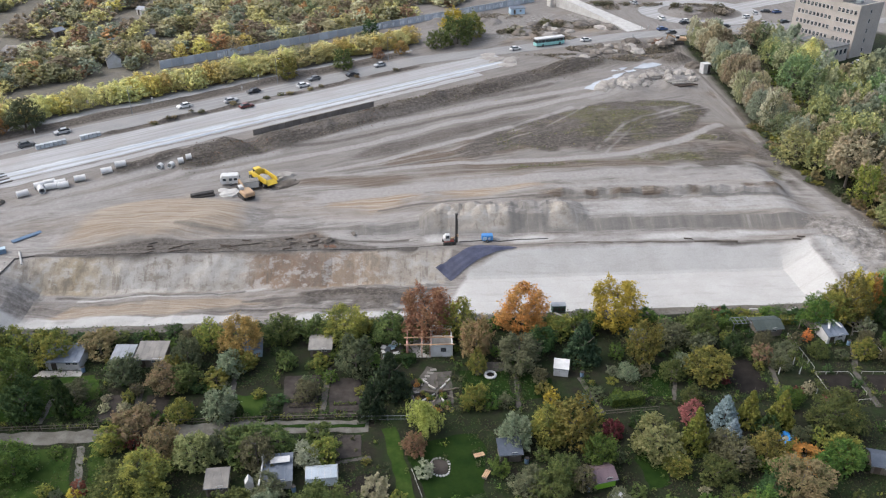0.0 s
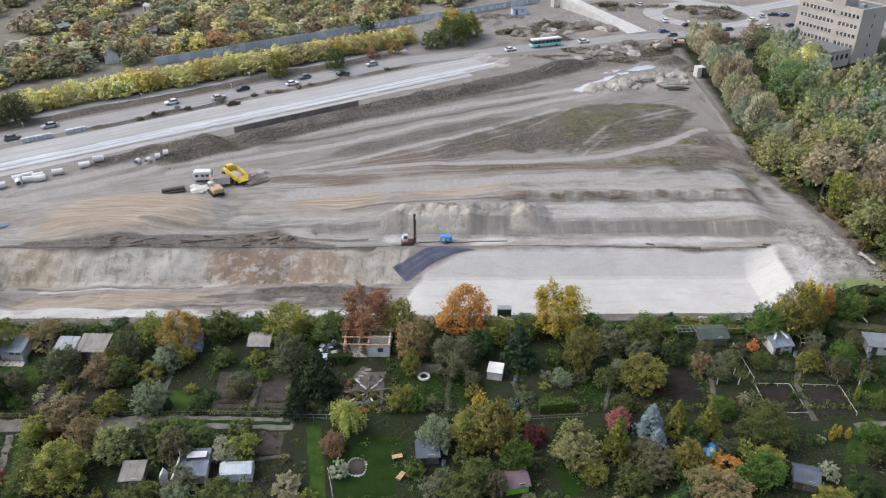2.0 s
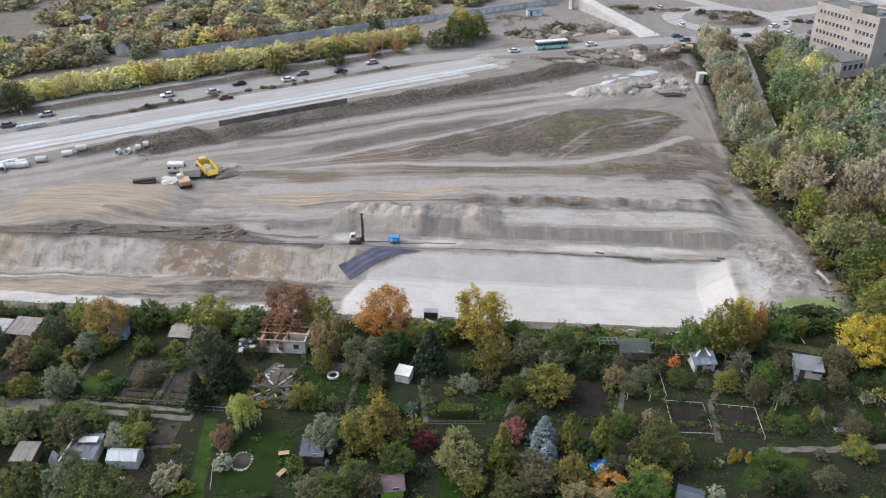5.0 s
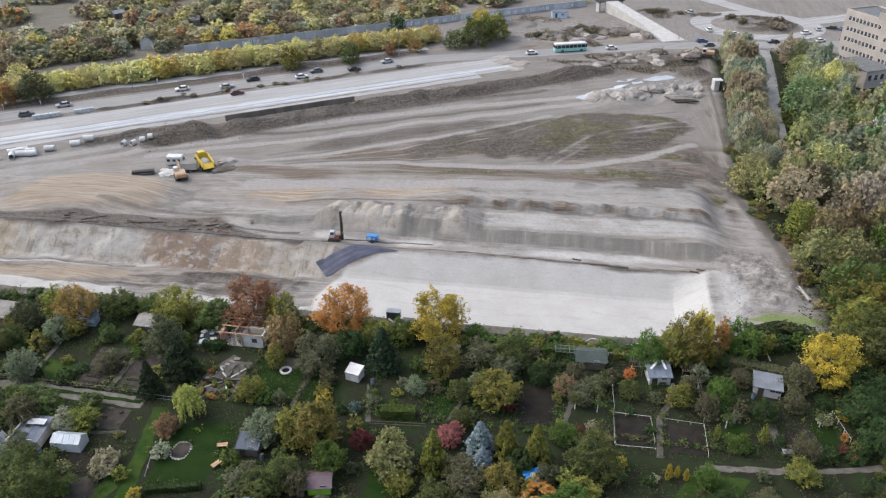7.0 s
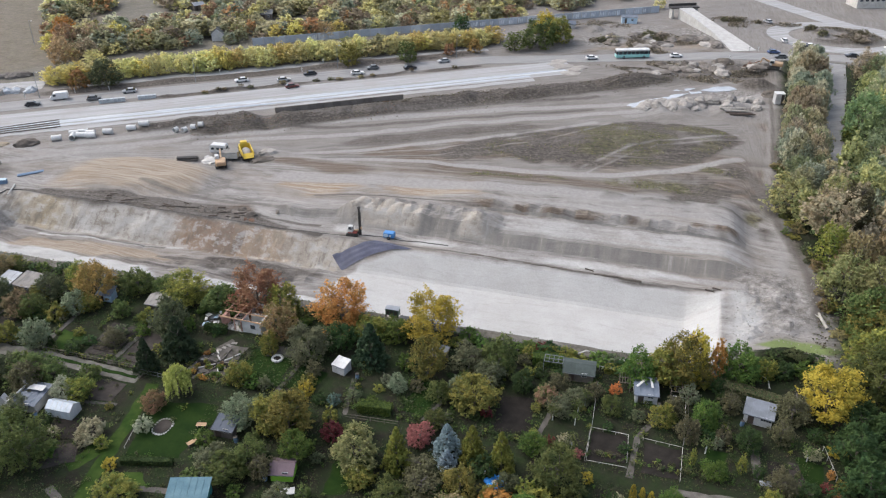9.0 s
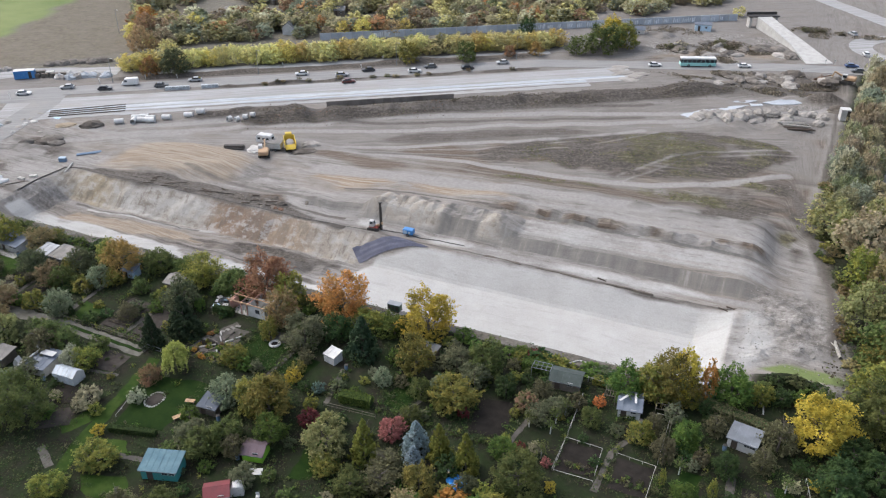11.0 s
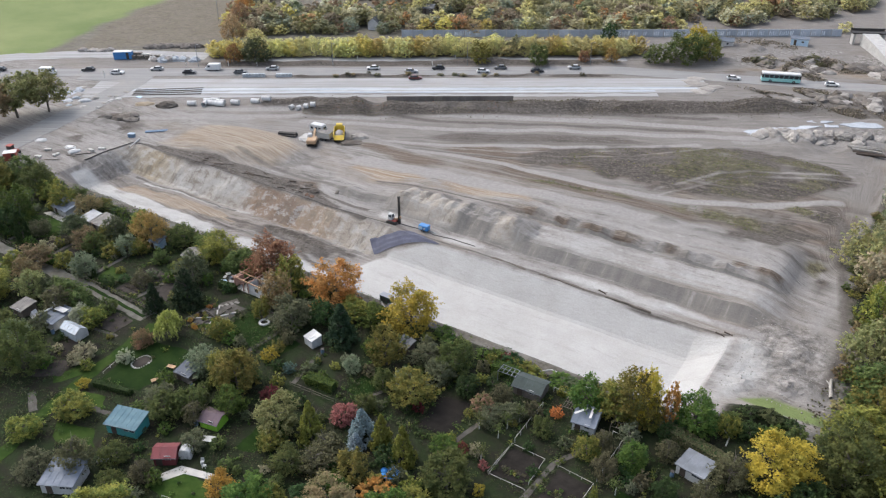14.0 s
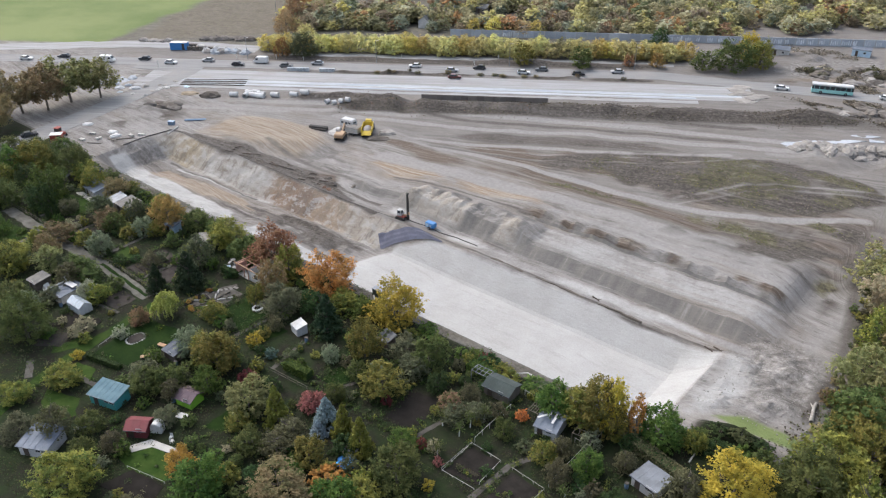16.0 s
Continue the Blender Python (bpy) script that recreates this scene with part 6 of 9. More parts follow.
for outline, m, label in (
    ([(0.6, 82), (1.0, 84.7), (6.0, 85.8), (10.4, 86.4), (11.6, 82.9), (10.3, 75.9), (10.4, 74.9), (3.4, 73.0), (1.6, 78.6)], LAWN, "dark mown lawn round a small pond"),
    ([(3.4, 67.2), (3.2, 70.3), (7.6, 71.3), (9.2, 69.4), (8.0, 67.2)], BRIGHT_LAWN, "bright mown lawn square"),
    ([(6.2, 63.6), (12.2, 65.6), (15.4, 63.2), (14.6, 61.2), (8.5, 61.2)], BRIGHT_LAWN, "bright green lawn"),
    ([(27.6, 62.9), (29.5, 66.8), (34.5, 67.6), (38, 64.2), (31.2, 62.3)], BRIGHT_LAWN, "freshly mown lawn beside the red shed"),
    ([(-62, 101.5), (-48.5, 103.3), (-45.6, 98), (-52.2, 93), (-59, 92.6)], BRIGHT_LAWN, "green lawn in front of a shed"),
    ([(-25.2, 96.8), (-20.8, 96.6), (-19.6, 92.2), (-24.4, 91.8)], BRIGHT_LAWN, "small bright lawn"),
    ([(-56, 86), (-46.4, 87), (-44, 78), (-56, 76)], BRIGHT_LAWN, "rough green meadow plot"),
    ([(9.5, 93), (9, 101), (16.8, 100.5), (16.8, 93)], LAWN, "shady lawn with a white ring"),
    ([(18.8, 100), (18.4, 93), (23, 94), (23.5, 98)], LAWN, "shady lawn beside a white shed"),
    ([(38, 101), (43, 100), (41, 92.5), (37.6, 93)], LAWN, "shady lawn under trees"),
    ([(83.5, 86), (80, 80), (72, 80), (76, 86.5)], BRIGHT_LAWN, "bright lawn beside a blue-roofed shelter"),
    ([(82, 97), (84.5, 97), (84.5, 91.5), (82, 91.5)], LAWN, "strip of green grass"),
    ([(94, 99), (97.5, 98), (96.5, 92), (94, 92)], LAWN, "strip of green grass"),
    ([(-2.5, 68.5), (0.5, 74.5), (-1.8, 75.5), (-4.4, 70)], BRIGHT_LAWN, "pale green grass strip"),
    ([(32, 80), (35.5, 84), (35.5, 75), (32.5, 74)], LAWN, "shady lawn under fruit trees"),
):
    patch("lawn", outline, 0.022, m, label, "lawn", 0.25)
for outline, m, label in (
    ([(-11, 87.1), (-6, 86.9), (-5.8, 82.6), (-10.7, 82.3)], SOIL, "bare dug plum-brown vegetable bed"),
    ([(-11.1, 100), (-6.3, 99.8), (-6.2, 90.9), (-11.0, 91.1)], SOIL, "bare dug vegetable bed"),
    ([(-18.4, 101), (-12.8, 101), (-12.8, 91.4), (-17.7, 91.5)], SOIL, "half-harvested vegetable bed"),
    ([(-45.3, 98), (-41.5, 97.7), (-41, 91.8), (-45.1, 91.9)], SOIL, "dug bed framed by shrubs"),
    ([(-38.8, 97.6), (-35.4, 97.4), (-35.1, 92.4), (-38.6, 92)], BLACK_SOIL, "black dug bed"),
    ([(-11.5, 77), (-4.5, 79.5), (-3.5, 75.5), (-10.5, 72.5)], BLACK_SOIL, "black soil beside the greenhouse"),
    ([(-9, 71), (-5, 74), (-3, 70.5), (-7, 67.5)], SOIL, "grey dug bed"),
    ([(50.8, 100.2), (56.6, 101.0), (56.9, 93.2), (52, 92.4)], BLACK_SOIL, "large black dug bed"),
    ([(65.7, 96.2), (70.8, 96.2), (71, 91), (65.8, 90)], BLACK_SOIL, "framed vegetable bed"),
    ([(73.3, 96), (78.3, 95.6), (78, 89.8), (73.2, 89.8)], BLACK_SOIL, "framed vegetable bed"),
    ([(31.2, 58.1), (32.2, 62.6), (38.2, 63.6), (40, 60)], BLACK_SOIL, "black dug bed below the lawn"),
    ([(89.8, 97), (92, 97), (92.4, 92), (90.2, 92)], BLACK_SOIL, "narrow black bed"),
    ([(92.6, 97.4), (94, 97.2), (95, 92), (93, 92)], SOIL, "narrow dug bed"),
):
    patch("garden_bed", outline, 0.06, m, label, "garden bed", 0.12)
patch("patio", [(27.5, 64.7), (28.9, 67.7), (34.2, 69.2), (34.8, 68.2), (30.4, 66.9), (29.0, 64.4)], 0.07, CONCRETE, "grey paved patio beside the red shed", "patio", 0.0)
patch("patio", [(11.6, 99.4), (12.2, 102.6), (17, 102.6), (17, 100.6), (13.6, 99.8)], 0.05, PATH, "trodden sitting place beside the white ring", "patio", 0.1)
patch("patio", [(-58, 103.2), (-50.5, 102.8), (-50.5, 104.3), (-57, 104.6)], 0.05, CONCRETE, "paved terrace in front of a shed", "patio", 0.1)


# ---- sheds ----
def shed(x, y, w, d, h, rz, walls, roof, kind, label, door=None, windows=1, over=0.25, rise=0.5, name="garden_shed"):
    """A hut w wide and d deep, with its door on the local -y side."""
    e = thing(name, pose(x, y, 0, 0, 0, rz), label, "shed", "garden sheds")
    t = 0.1
    hb = h + (rise if kind == "mono" else 0)
    part("wall", boxes((0, -d / 2 + t / 2, 0, w, t, h)), walls, e)
    part("wall", boxes((0, d / 2 - t / 2, 0, w, t, hb)), walls, e)
    for sx in (-1, 1):
        bm = bmesh.new()
        x0 = sx * (w / 2 - t / 2)
        top = [(-d / 2 + t, h), (d / 2 - t, hb)] if kind != "gable" else [(-d / 2 + t, h), (0, h + rise), (d / 2 - t, h)]
        pts = [(-d / 2 + t, 0), *top, (d / 2 - t, 0)]
        lo = [bm.verts.new((x0 - t / 2, b, c)) for b, c in pts]
        hi = [bm.verts.new((x0 + t / 2, b, c)) for b, c in pts]
        bm.faces.new(lo), bm.faces.new(hi[::-1])
        for i in range(len(pts)):
            bm.faces.new((lo[i], hi[i], hi[(i + 1) % len(pts)], lo[(i + 1) % len(pts)]))
        bmesh.ops.recalc_face_normals(bm, faces=bm.faces)
        part("wall", bm, walls, e)

    def slope(y0, z0, y1, z1):
        bm = bmesh.new()
        l, a = math.hypot(y1 - y0, z1 - z0), math.degrees(math.atan2(z1 - z0, y1 - y0))
        box(bm, 0, (y0 + y1) / 2, (z0 + z1) / 2, w + 2 * over, l, 0.08, rx=a)
        r = part("roof", bm, roof, e)
        n = max(3, int((w + 2 * over) / 0.9))
        for i in range(n + 1):
            part("batten", boxes((-(w / 2 + over) + 0.04 + i * (w + 2 * over - 0.08) / n, (y0 + y1) / 2, (z0 + z1) / 2 + 0.07, 0.06, l, 0.045, 0, a)), roof, r)
        part("gutter", boxes((0, y0 if z0 < z1 else y1, min(z0, z1) - 0.05, w + 2 * over, 0.09, 0.09)), TIN, r)

    if kind == "gable":
        k = rise / (d / 2)
        slope(-d / 2 - over, h - over * k, 0, h + rise)
        slope(d / 2 + over, h - over * k, 0, h + rise)
    elif kind == "mono":
        k = rise / d
        slope(-d / 2 - over, h - over * k + 0.02, d / 2 + over, hb + over * k + 0.02)
    else:
        slope(-d / 2 - over, h + 0.02, d / 2 + over, h + 0.06)
    dr = part("door", boxes((-w * .25, -d / 2 - 0.02, 0.05, 0.85, 0.05, min(1.95, h - .15)), bevel=0.01), door or DARK_WOOD, e)
    part("handle", boxes((-w * .25 + 0.33, -d / 2 - 0.07, 1.0, 0.04, 0.06, 0.12)), DARK_STEEL, dr)
    for i in range(windows):
        wx = w * (0.18 + 0.2 * i)
        win = part("window", boxes((wx, -d / 2 - 0.015, 1.05, 0.85, 0.05, 0.75), bevel=0.01), WHITE, e, "white window frame")
        part("pane", boxes((wx - .19, -d / 2 - 0.045, 1.12, 0.34, 0.02, 0.6)), GLASS_DARK, win)
        part("pane", boxes((wx + .19, -d / 2 - 0.045, 1.12, 0.34, 0.02, 0.6)), GLASS_DARK, win)
    return e


shed(-53.6, 106.4, 5.4, 3.6, 1.68, -3, WHITE, SLATE, "mono", "white garden shed with a blue-grey sheet roof", rise=0.7, windows=2)
shed(-44.4, 106.2, 3.0, 3.0, 1.60, -4, PLASTER, TIN, "mono", "small garden shed with a pale sheet-metal roof")
shed(-40.0, 106.4, 4.4, 3.8, 1.68, -3, WOOD, ASBESTOS, "mono", "wooden garden shed with a weathered cement-sheet roof", windows=2)
shed(-24.0, 107.2, 2.6, 2.0, 1.60, 5, PALE_BLUE, SLATE, "mono", "small pale blue shed half hidden by bushes", windows=0)
shed(-13.0, 107.6, 3.4, 3.8, 1.68, -2, WOOD, ASBESTOS, "gable", "wooden hut with a grey cement-sheet roof", rise=0.6)
shed(-66.6, 106.2, 3.0, 2.6, 1.60, 10, WOOD, FELT, "gable", "dark felt-roofed hut among trees", rise=0.5)
shed(-62.5, 110.6, 3.2, 2.4, 1.60, 0, WOOD, FELT, "mono", "dark felt-roofed hut among trees", windows=0)
shed(25.3, 99.4, 2.3, 2.0, 1.44, -14, WHITE, WHITE, "mono", "white sheet-clad tool shed", rise=0.4, windows=0, door=WHITE, over=0.08)
shed(14.6, 81.6, 2.9, 2.5, 1.52, 3, WOOD, DARK_SLATE, "mono", "garden shelter with a blue-grey roof", rise=0.4)
shed(26.2, 76.3, 3.0, 2.8, 1.44, 12, LIME, PLUM, "gable", "lime green hut with a dull plum roof", rise=0.6, door=LIME)
shed(16.4, 68.6, 5.0, 3.2, 1.76, 17, TURQ, TEAL, "mono", "turquoise garden hut with a faded teal roof", rise=0.5, windows=2)
shed(26.2, 67.6, 3.0, 2.6, 1.60, 35, MAROON, MAROON, "gable", "maroon painted hut beside a paved patio", rise=0.6)
shed(18.2, 57.0, 4.6, 4.2, 1.76, 28, WHITE, SLATE, "mono", "white hut with a large grey-blue roof", rise=0.4, windows=2)
shed(-16.9, 79.4, 3.6, 4.4, 1.60, 4, PLASTER, SLATE, "mono", "hut with a blue-grey roof and pale roof hatch", rise=0.3)
shed(-24.6, 78.0, 2.7, 2.9, 1.60, 3, WOOD, ASBESTOS, "mono", "small hut with a grey cement-sheet roof", rise=0.3)
shed(72.6, 106.6, 3.3, 4.2, 1.68, 8, WHITE, SLATE, "gable", "hut with a blue-grey roof weighted by white planks", rise=0.6)
shed(62.2, 108.6, 4.6, 3.4, 1.68, 3, WOOD, GREEN_FELT, "gable", "hut with a dull dark green felt roof", rise=0.6)
shed(89.2, 105.8, 3.9, 3.6, 1.68, -10, WHITE, TIN, "flat", "whitewashed hut with a flat pale grey roof", windows=2)
shed(65.0, 76.4, 3.0, 3.0, 1.60, -18, WOOD, DARK_SLATE, "gable", "garden shelter with a slate-blue roof", rise=0.7)
shed(31.5, 113.0, 1.6, 1.4, 1.44, 0, WOOD, FELT, "mono", "tiny dark felt-roofed shed", windows=0)
shed(39.6, 106.4, 2.4, 2.0, 1.52, -8, DARK_WOOD, FELT, "mono", "dark shelter under the trees", windows=0)
shed(*road(34, 120), 5.0, 4.0, 2.6, 30, WHITE, FELT, "gable", "white summer house with a dark gable roof", rise=1.3)
shed(-93.5, 270.5, 4.8, 4.4, 2.8, 112, WHITE, FELT, "gable", "white summer house with a dark gable roof", rise=1.9)
shed(29.8, 320.5, 6.2, 3.6, 2.4, 12, WHITE, SLATE, "gable", "white hut beside the waste land", rise=0.9)
shed(52.4, 337.5, 6.0, 3.4, 2.4, 10, PALE_BLUE, SLATE, "mono", "pale blue container hut", rise=0.2)
far_rnd = random.Random(77)
for s, n in ((-20, 108), (2, 132), (22, 150), (48, 125), (60, 165), (80, 140), (96, 118), (105, 175), (120, 130), (140, 160), (70, 205), (30, 190)):
    shed(*road(s, n), 4.5, 3.5, 2.3, far_rnd.uniform(-30, 60), far_rnd.choice([WHITE, PLASTER, WOOD]), far_rnd.choice([FELT, TIN, ASBESTOS, SLATE]), far_rnd.choice(["gable", "mono"]), "distant allotment hut among trees", rise=0.9)


# ---- the half-demolished garden house with its pergola ----
def ruin():
    e = thing("garden_house", pose(4.7, 107.4, 0, 0, 0, -2), "roofless white garden house with a bare timber frame", "house")
    t = 0.22
    part("wall", boxes((2.0, -2.6, 0, 3.6, t, 2.3)), WHITE, e)
    part("wall", boxes((2.0, 2.6, 0, 3.6, t, 2.5)), WHITE, e)
    part("wall", boxes((3.8 - t / 2, 0, 0, t, 5.2 - t, 2.4)), WHITE, e)
    part("wall", boxes((0.2 + t / 2, -1.6, 0, t, 1.8, 2.3), (0.2 + t / 2, 1.7, 0, t, 1.6, 2.3)), WHITE, e)
    part("wall", boxes((2.0, 0.2, 0, 3.2, 0.14, 2.1)), PLASTER, e, "inner partition wall")
    part("floor", boxes((2.0, 0, 0.02, 3.3, 4.9, 0.08)), CONCRETE, e)
    w = part("window", boxes((2.3, -2.73, 1.0, 0.9, 0.06, 0.8), bevel=0.01), DARK_WOOD, e)
    part("pane", boxes((2.3, -2.77, 1.08, 0.74, 0.02, 0.64)), GLASS_DARK, w)
    for z, x, y, sx, sy in ((2.5, 0.0, -2.9, 8.2, .16), (2.5, 0.0, -0.9, 8.2, .16), (2.55, 0.0, 1.2, 8.0, .16), (2.6, -0.2, 3.0, 8.0, .16)):
        part("beam", boxes((x, y, z, sx, sy, 0.18), bevel=0.02), FRESH_WOOD, e)
    for x in (-3.6, -1.2, 0.3):
        part("beam", boxes((x, 0, 2.35, 0.15, 6.2, 0.16), bevel=0.02), PINK_WOOD, e)
    for x, y in ((-3.6, -2.8), (-3.6, 2.9), (-1.2, -2.8), (-1.2, 2.9), (0.1, -2.8)):
        part("post", boxes((x, y, 0, 0.16, 0.16, 2.4), bevel=0.02), PINK_WOOD, e)
    part("wall", boxes((-3.6, -1.6, 0, 0.35, 2.2, 2.1)), PINK_WOOD, e, "pinkish side wall stub")
    part("floor", boxes((-1.7, -0.2, 0.01, 4.0, 5.4, 0.06)), CONCRETE, e)
    bm = boxes((1.2, 1.2, 0.1, 1.2, .8, .8), (2.6, -1.2, 0.1, 1.0, .9, .5), (2.8, 1.4, 0.1, .8, 1.3, .4))
    part("debris", bm, DARK_WOOD, e)


ruin()


def junk_pile():
    rnd = random.Random(3)
    e = thing("scrap_pile", pose(-1.4, 106.2, 0), "pile of blue and white sheets and scrap", "scrap pile")
    for i in range(16):
        part("sheet", boxes((rnd.uniform(-1.6, 1.6), rnd.uniform(-2.0, 2.0), 0.02 + 0.05 * i, rnd.uniform(.5, 1.4), rnd.uniform(.4, 1.0), 0.06, rnd.uniform(0, 180), rnd.uniform(-6, 6), rnd.uniform(-6, 6))), rnd.choice([WHITE, PALE_BLUE, WHITE, TIN]), e)


junk_pile()
patch("rubbish_base", [(-3.4, 103.8), (-3.2, 108.6), (0.4, 108.6), (0.4, 104)], 0.03, PATH, "trampled ground under the scrap", "ground", 0.2)


# ---- flower garden, pools and garden furniture ----
def flower_garden():
    rnd = random.Random(8)
    for i in range(7):
        x, y = 2.6 + (i % 3) * 1.9 + rnd.uniform(-.4, .4), 91.8 + (i // 3) * 3.0 + rnd.uniform(-.5, .5)
        outline = [(x + (0.85 + .2 * math.sin(3 * a)) * math.cos(a), y + (1.2 + .2 * math.cos(2 * a)) * math.sin(a)) for a in (k * math.tau / 14 for k in range(14))]
        patch("flower_bed", outline, 0.10, BLACK_SOIL, "rounded flower bed with autumn plants", "flower bed", 0.0, step=9)
        for j in range(4):
            plant(rnd.choice(["orangeyellow", "yellowgreen", "orangebrown", "russetlight", "green", "yellow"]), x + rnd.uniform(-.6, .6), y + rnd.uniform(-.8, .8), rnd.uniform(.6, 1.1), rnd.uniform(.4, .8), 0.08, "in the flower bed", "shrub", "flower bed plants")
    patch("gravel", [(2.2, 91.0), (2.6, 96), (4.6, 100.6), (7.9, 100.8), (7.6, 91.2)], 0.025, PATH, "trodden gravel between the flower beds", "gravel", 0.15)


    # a star of logs between the beds, and stone slabs towards the house
    e = thing("bed_edging", pose(5.5, 95.6, .02), "star of pale weathered logs edging the flower beds", "edging")
    for k in range(9):
        a = k * math.tau / 9 + .2
        for r0, l in ((1.35, 1.5), (2.75, 1.1)):
            part("log_piece", boxes((r0 * math.cos(a), 1.25 * r0 * math.sin(a), 0, l, .24, .26, math.degrees(a) + 8 * math.sin(k * 3)), bevel=.05), CONCRETE if k % 2 else WOOD, e)
    slab_rnd = random.Random(19)
    walk_pts = [(5.0, 101.2), (3.6, 98.9), (2.3, 97.0), (2.1, 94.8), (2.4, 93.4), (3.4, 91.6)]
    e = thing("stepping_path", pose(0, 0, .03), "path of pale stone slabs through the flower garden", "path")
    for (x0, y0), (x1, y1) in zip(walk_pts, walk_pts[1:]):
        m = max(2, int(math.hypot(x1 - x0, y1 - y0) / .75))
        for k in range(m):
            part("slab", boxes((x0 + (x1 - x0) * k / m + slab_rnd.uniform(-.12, .12), y0 + (y1 - y0) * k / m, 0, slab_rnd.uniform(.7, 1.1), slab_rnd.uniform(.5, .7), .06, slab_rnd.uniform(-25, 40)), bevel=.02), ASBESTOS, e)


flower_garden()


def ring(x, y, r, tube, material, name, label, category, inner=None):
    e = thing(name, pose(x, y, 0.0), label, category)
    bm = bmesh.new()
    n, k = 28, 8
    vs = [[bm.verts.new(((r + tube * math.cos(b)) * math.cos(a), (r + tube * math.cos(b)) * math.sin(a), tube + tube * math.sin(b))) for b in (j * math.tau / k for j in range(k))] for a in (i * math.tau / n for i in range(n))]
    for i in range(n):
        for j in range(k):
            bm.faces.new((vs[i][j], vs[(i + 1) % n][j], vs[(i + 1) % n][(j + 1) % k], vs[i][(j + 1) % k]))
    part("rim", bm, material, e)
    if inner:
        bm = bmesh.new()
        cyl(bm, 0, 0, 0.02, r, r, tube, 24)
        part("filling", bm, inner, e)
    return e


ring(14.0, 99.2, 0.80, 0.22, WHITE, "planter_ring", "white painted tyre planter on the lawn", "planter", BLACK_SOIL)


def paddling_pool(x, y):
    e = thing("paddling_pool", pose(x, y, 0.03), "bright blue inflatable paddling pool, star-shaped", "paddling pool")
    for i in range(6):
        a = i * math.tau / 6
        bm = bmesh.new()
        bmesh.ops.create_uvsphere(bm, u_segments=12, v_segments=7, radius=0.55, matrix=Matrix.Translation((1.0 * math.cos(a), 1.0 * math.sin(a), 0.28)) @ Matrix.Diagonal((1, 1, 0.5, 1)))
        part("air_chamber", bm, BRIGHT_BLUE, e)
    bm = bmesh.new()
    cyl(bm, 0, 0, 0.02, 0.95, 0.95, 0.22, 20)
    part("pool_floor", bm, PALE_BLUE, e)
    bm = bmesh.new()
    cyl(bm, 0.1, 0.0, 0.24, 0.42, 0.36, 0.2, 14)
    part("cover", bm, CREAM, e)


paddling_pool(54.3, 82.4)
t1 = thing("toy", pose(52.3, 83.6, 0), "small cream and blue garden toy", "toy")
part("seat", boxes((0, 0, 0, .9, .6, .35), bevel=.1), CREAM, t1)
part("seat_back", boxes((0, .25, .3, .8, .15, .4), bevel=.05), PALE_BLUE, t1)


def pond():
    outline = [(1.35 * math.cos(a) * (1 + .15 * math.sin(2 * a)), 1.7 * math.sin(a)) for a in (k * math.tau / 22 for k in range(22))]
    e = thing("garden_pond", pose(4.9, 80.0, 0.03, 0, 0, 20), "small dark pond ringed by pale stones", "pond")
    bm = bmesh.new()
    prism(bm, [(x * .86, y * .86) for x, y in outline], 0, 0.03)
    part("pond_bed", bm, SOIL, e)
    rnd = random.Random(2)
    for x, y in outline:
        bm = bmesh.new()
        bmesh.ops.create_icosphere(bm, subdivisions=1, radius=rnd.uniform(.12, .22), matrix=Matrix.Translation((x, y, 0.02)) @ Matrix.Diagonal((1.1, 1, .6, 1)))
        part("stone", bm, STONE_GREY if y > 0 else PALE_CONCRETE, e)


pond()


def greenhouse(x, y, rz):
    e = thing("greenhouse", pose(x, y, 0, 0, 0, rz), "low greenhouse of weathered clear sheets on a frame", "greenhouse")
    w, d, h, r = 4.2, 2.4, 1.5, 0.75
    for sy in (-1, 1):
        for i in range(5):
            part("pane", boxes((-w / 2 + .42 + i * .84, sy * d / 2, 0.05, .78, .03, h - .1)), CORRUGATED, e)
            ax = math.degrees(math.atan2(r, d / 2))
            part("pane", boxes((-w / 2 + .42 + i * .84, sy * d / 4, h + r / 2, .78, math.hypot(d / 2, r), .03, 0, -sy * ax)), CORRUGATED, e)
    for i in range(6):
        part("rib", boxes((-w / 2 + i * .84, -d / 2, 0, .05, .06, h), (-w / 2 + i * .84, d / 2, 0, .05, .06, h), (-w / 2 + i * .84, -d / 4, h + r / 2 + .02, .05, 1.42, .05, 0, 32), (-w / 2 + i * .84, d / 4, h + r / 2 + .02, .05, 1.42, .05, 0, -32)), WHITE, e)
    for sx in (-1, 1):
        bm = bmesh.new()
        side = [(-d / 2, 0), (d / 2, 0), (d / 2, h), (0, h + r), (-d / 2, h)]
        vs = [bm.verts.new((sx * w / 2, a, b)) for a, b in side]
        v2 = [bm.verts.new((sx * (w / 2 - .04), a, b)) for a, b in side]
        bm.faces.new(vs), bm.faces.new(v2[::-1])
        for i in range(5):
            bm.faces.new((vs[i], vs[(i + 1) % 5], v2[(i + 1) % 5], v2[i]))
        bmesh.ops.recalc_face_normals(bm, faces=bm.faces)
        part("end_panel", bm, WHITE, e)


greenhouse(-11.0, 78.6, 2)
h1 = thing("roof_hatch", pose(-16.6, 80.3, 2.33, 4, 0, 4), "white plastic sheet lying on the hut roof", "sheet")
part("sheet", boxes((0, 0, 0, 2.6, 1.1, .08), bevel=.02), WHITE, h1)
t2 = thing("stove_pipe", pose(-18.9, 80.5, 0), "white pipe rising beside the hut", "pipe")
bm = bmesh.new()
cyl(bm, 0, 0, 0, .16, .16, 2.9, 10)
part("tube", bm, WHITE, t2)
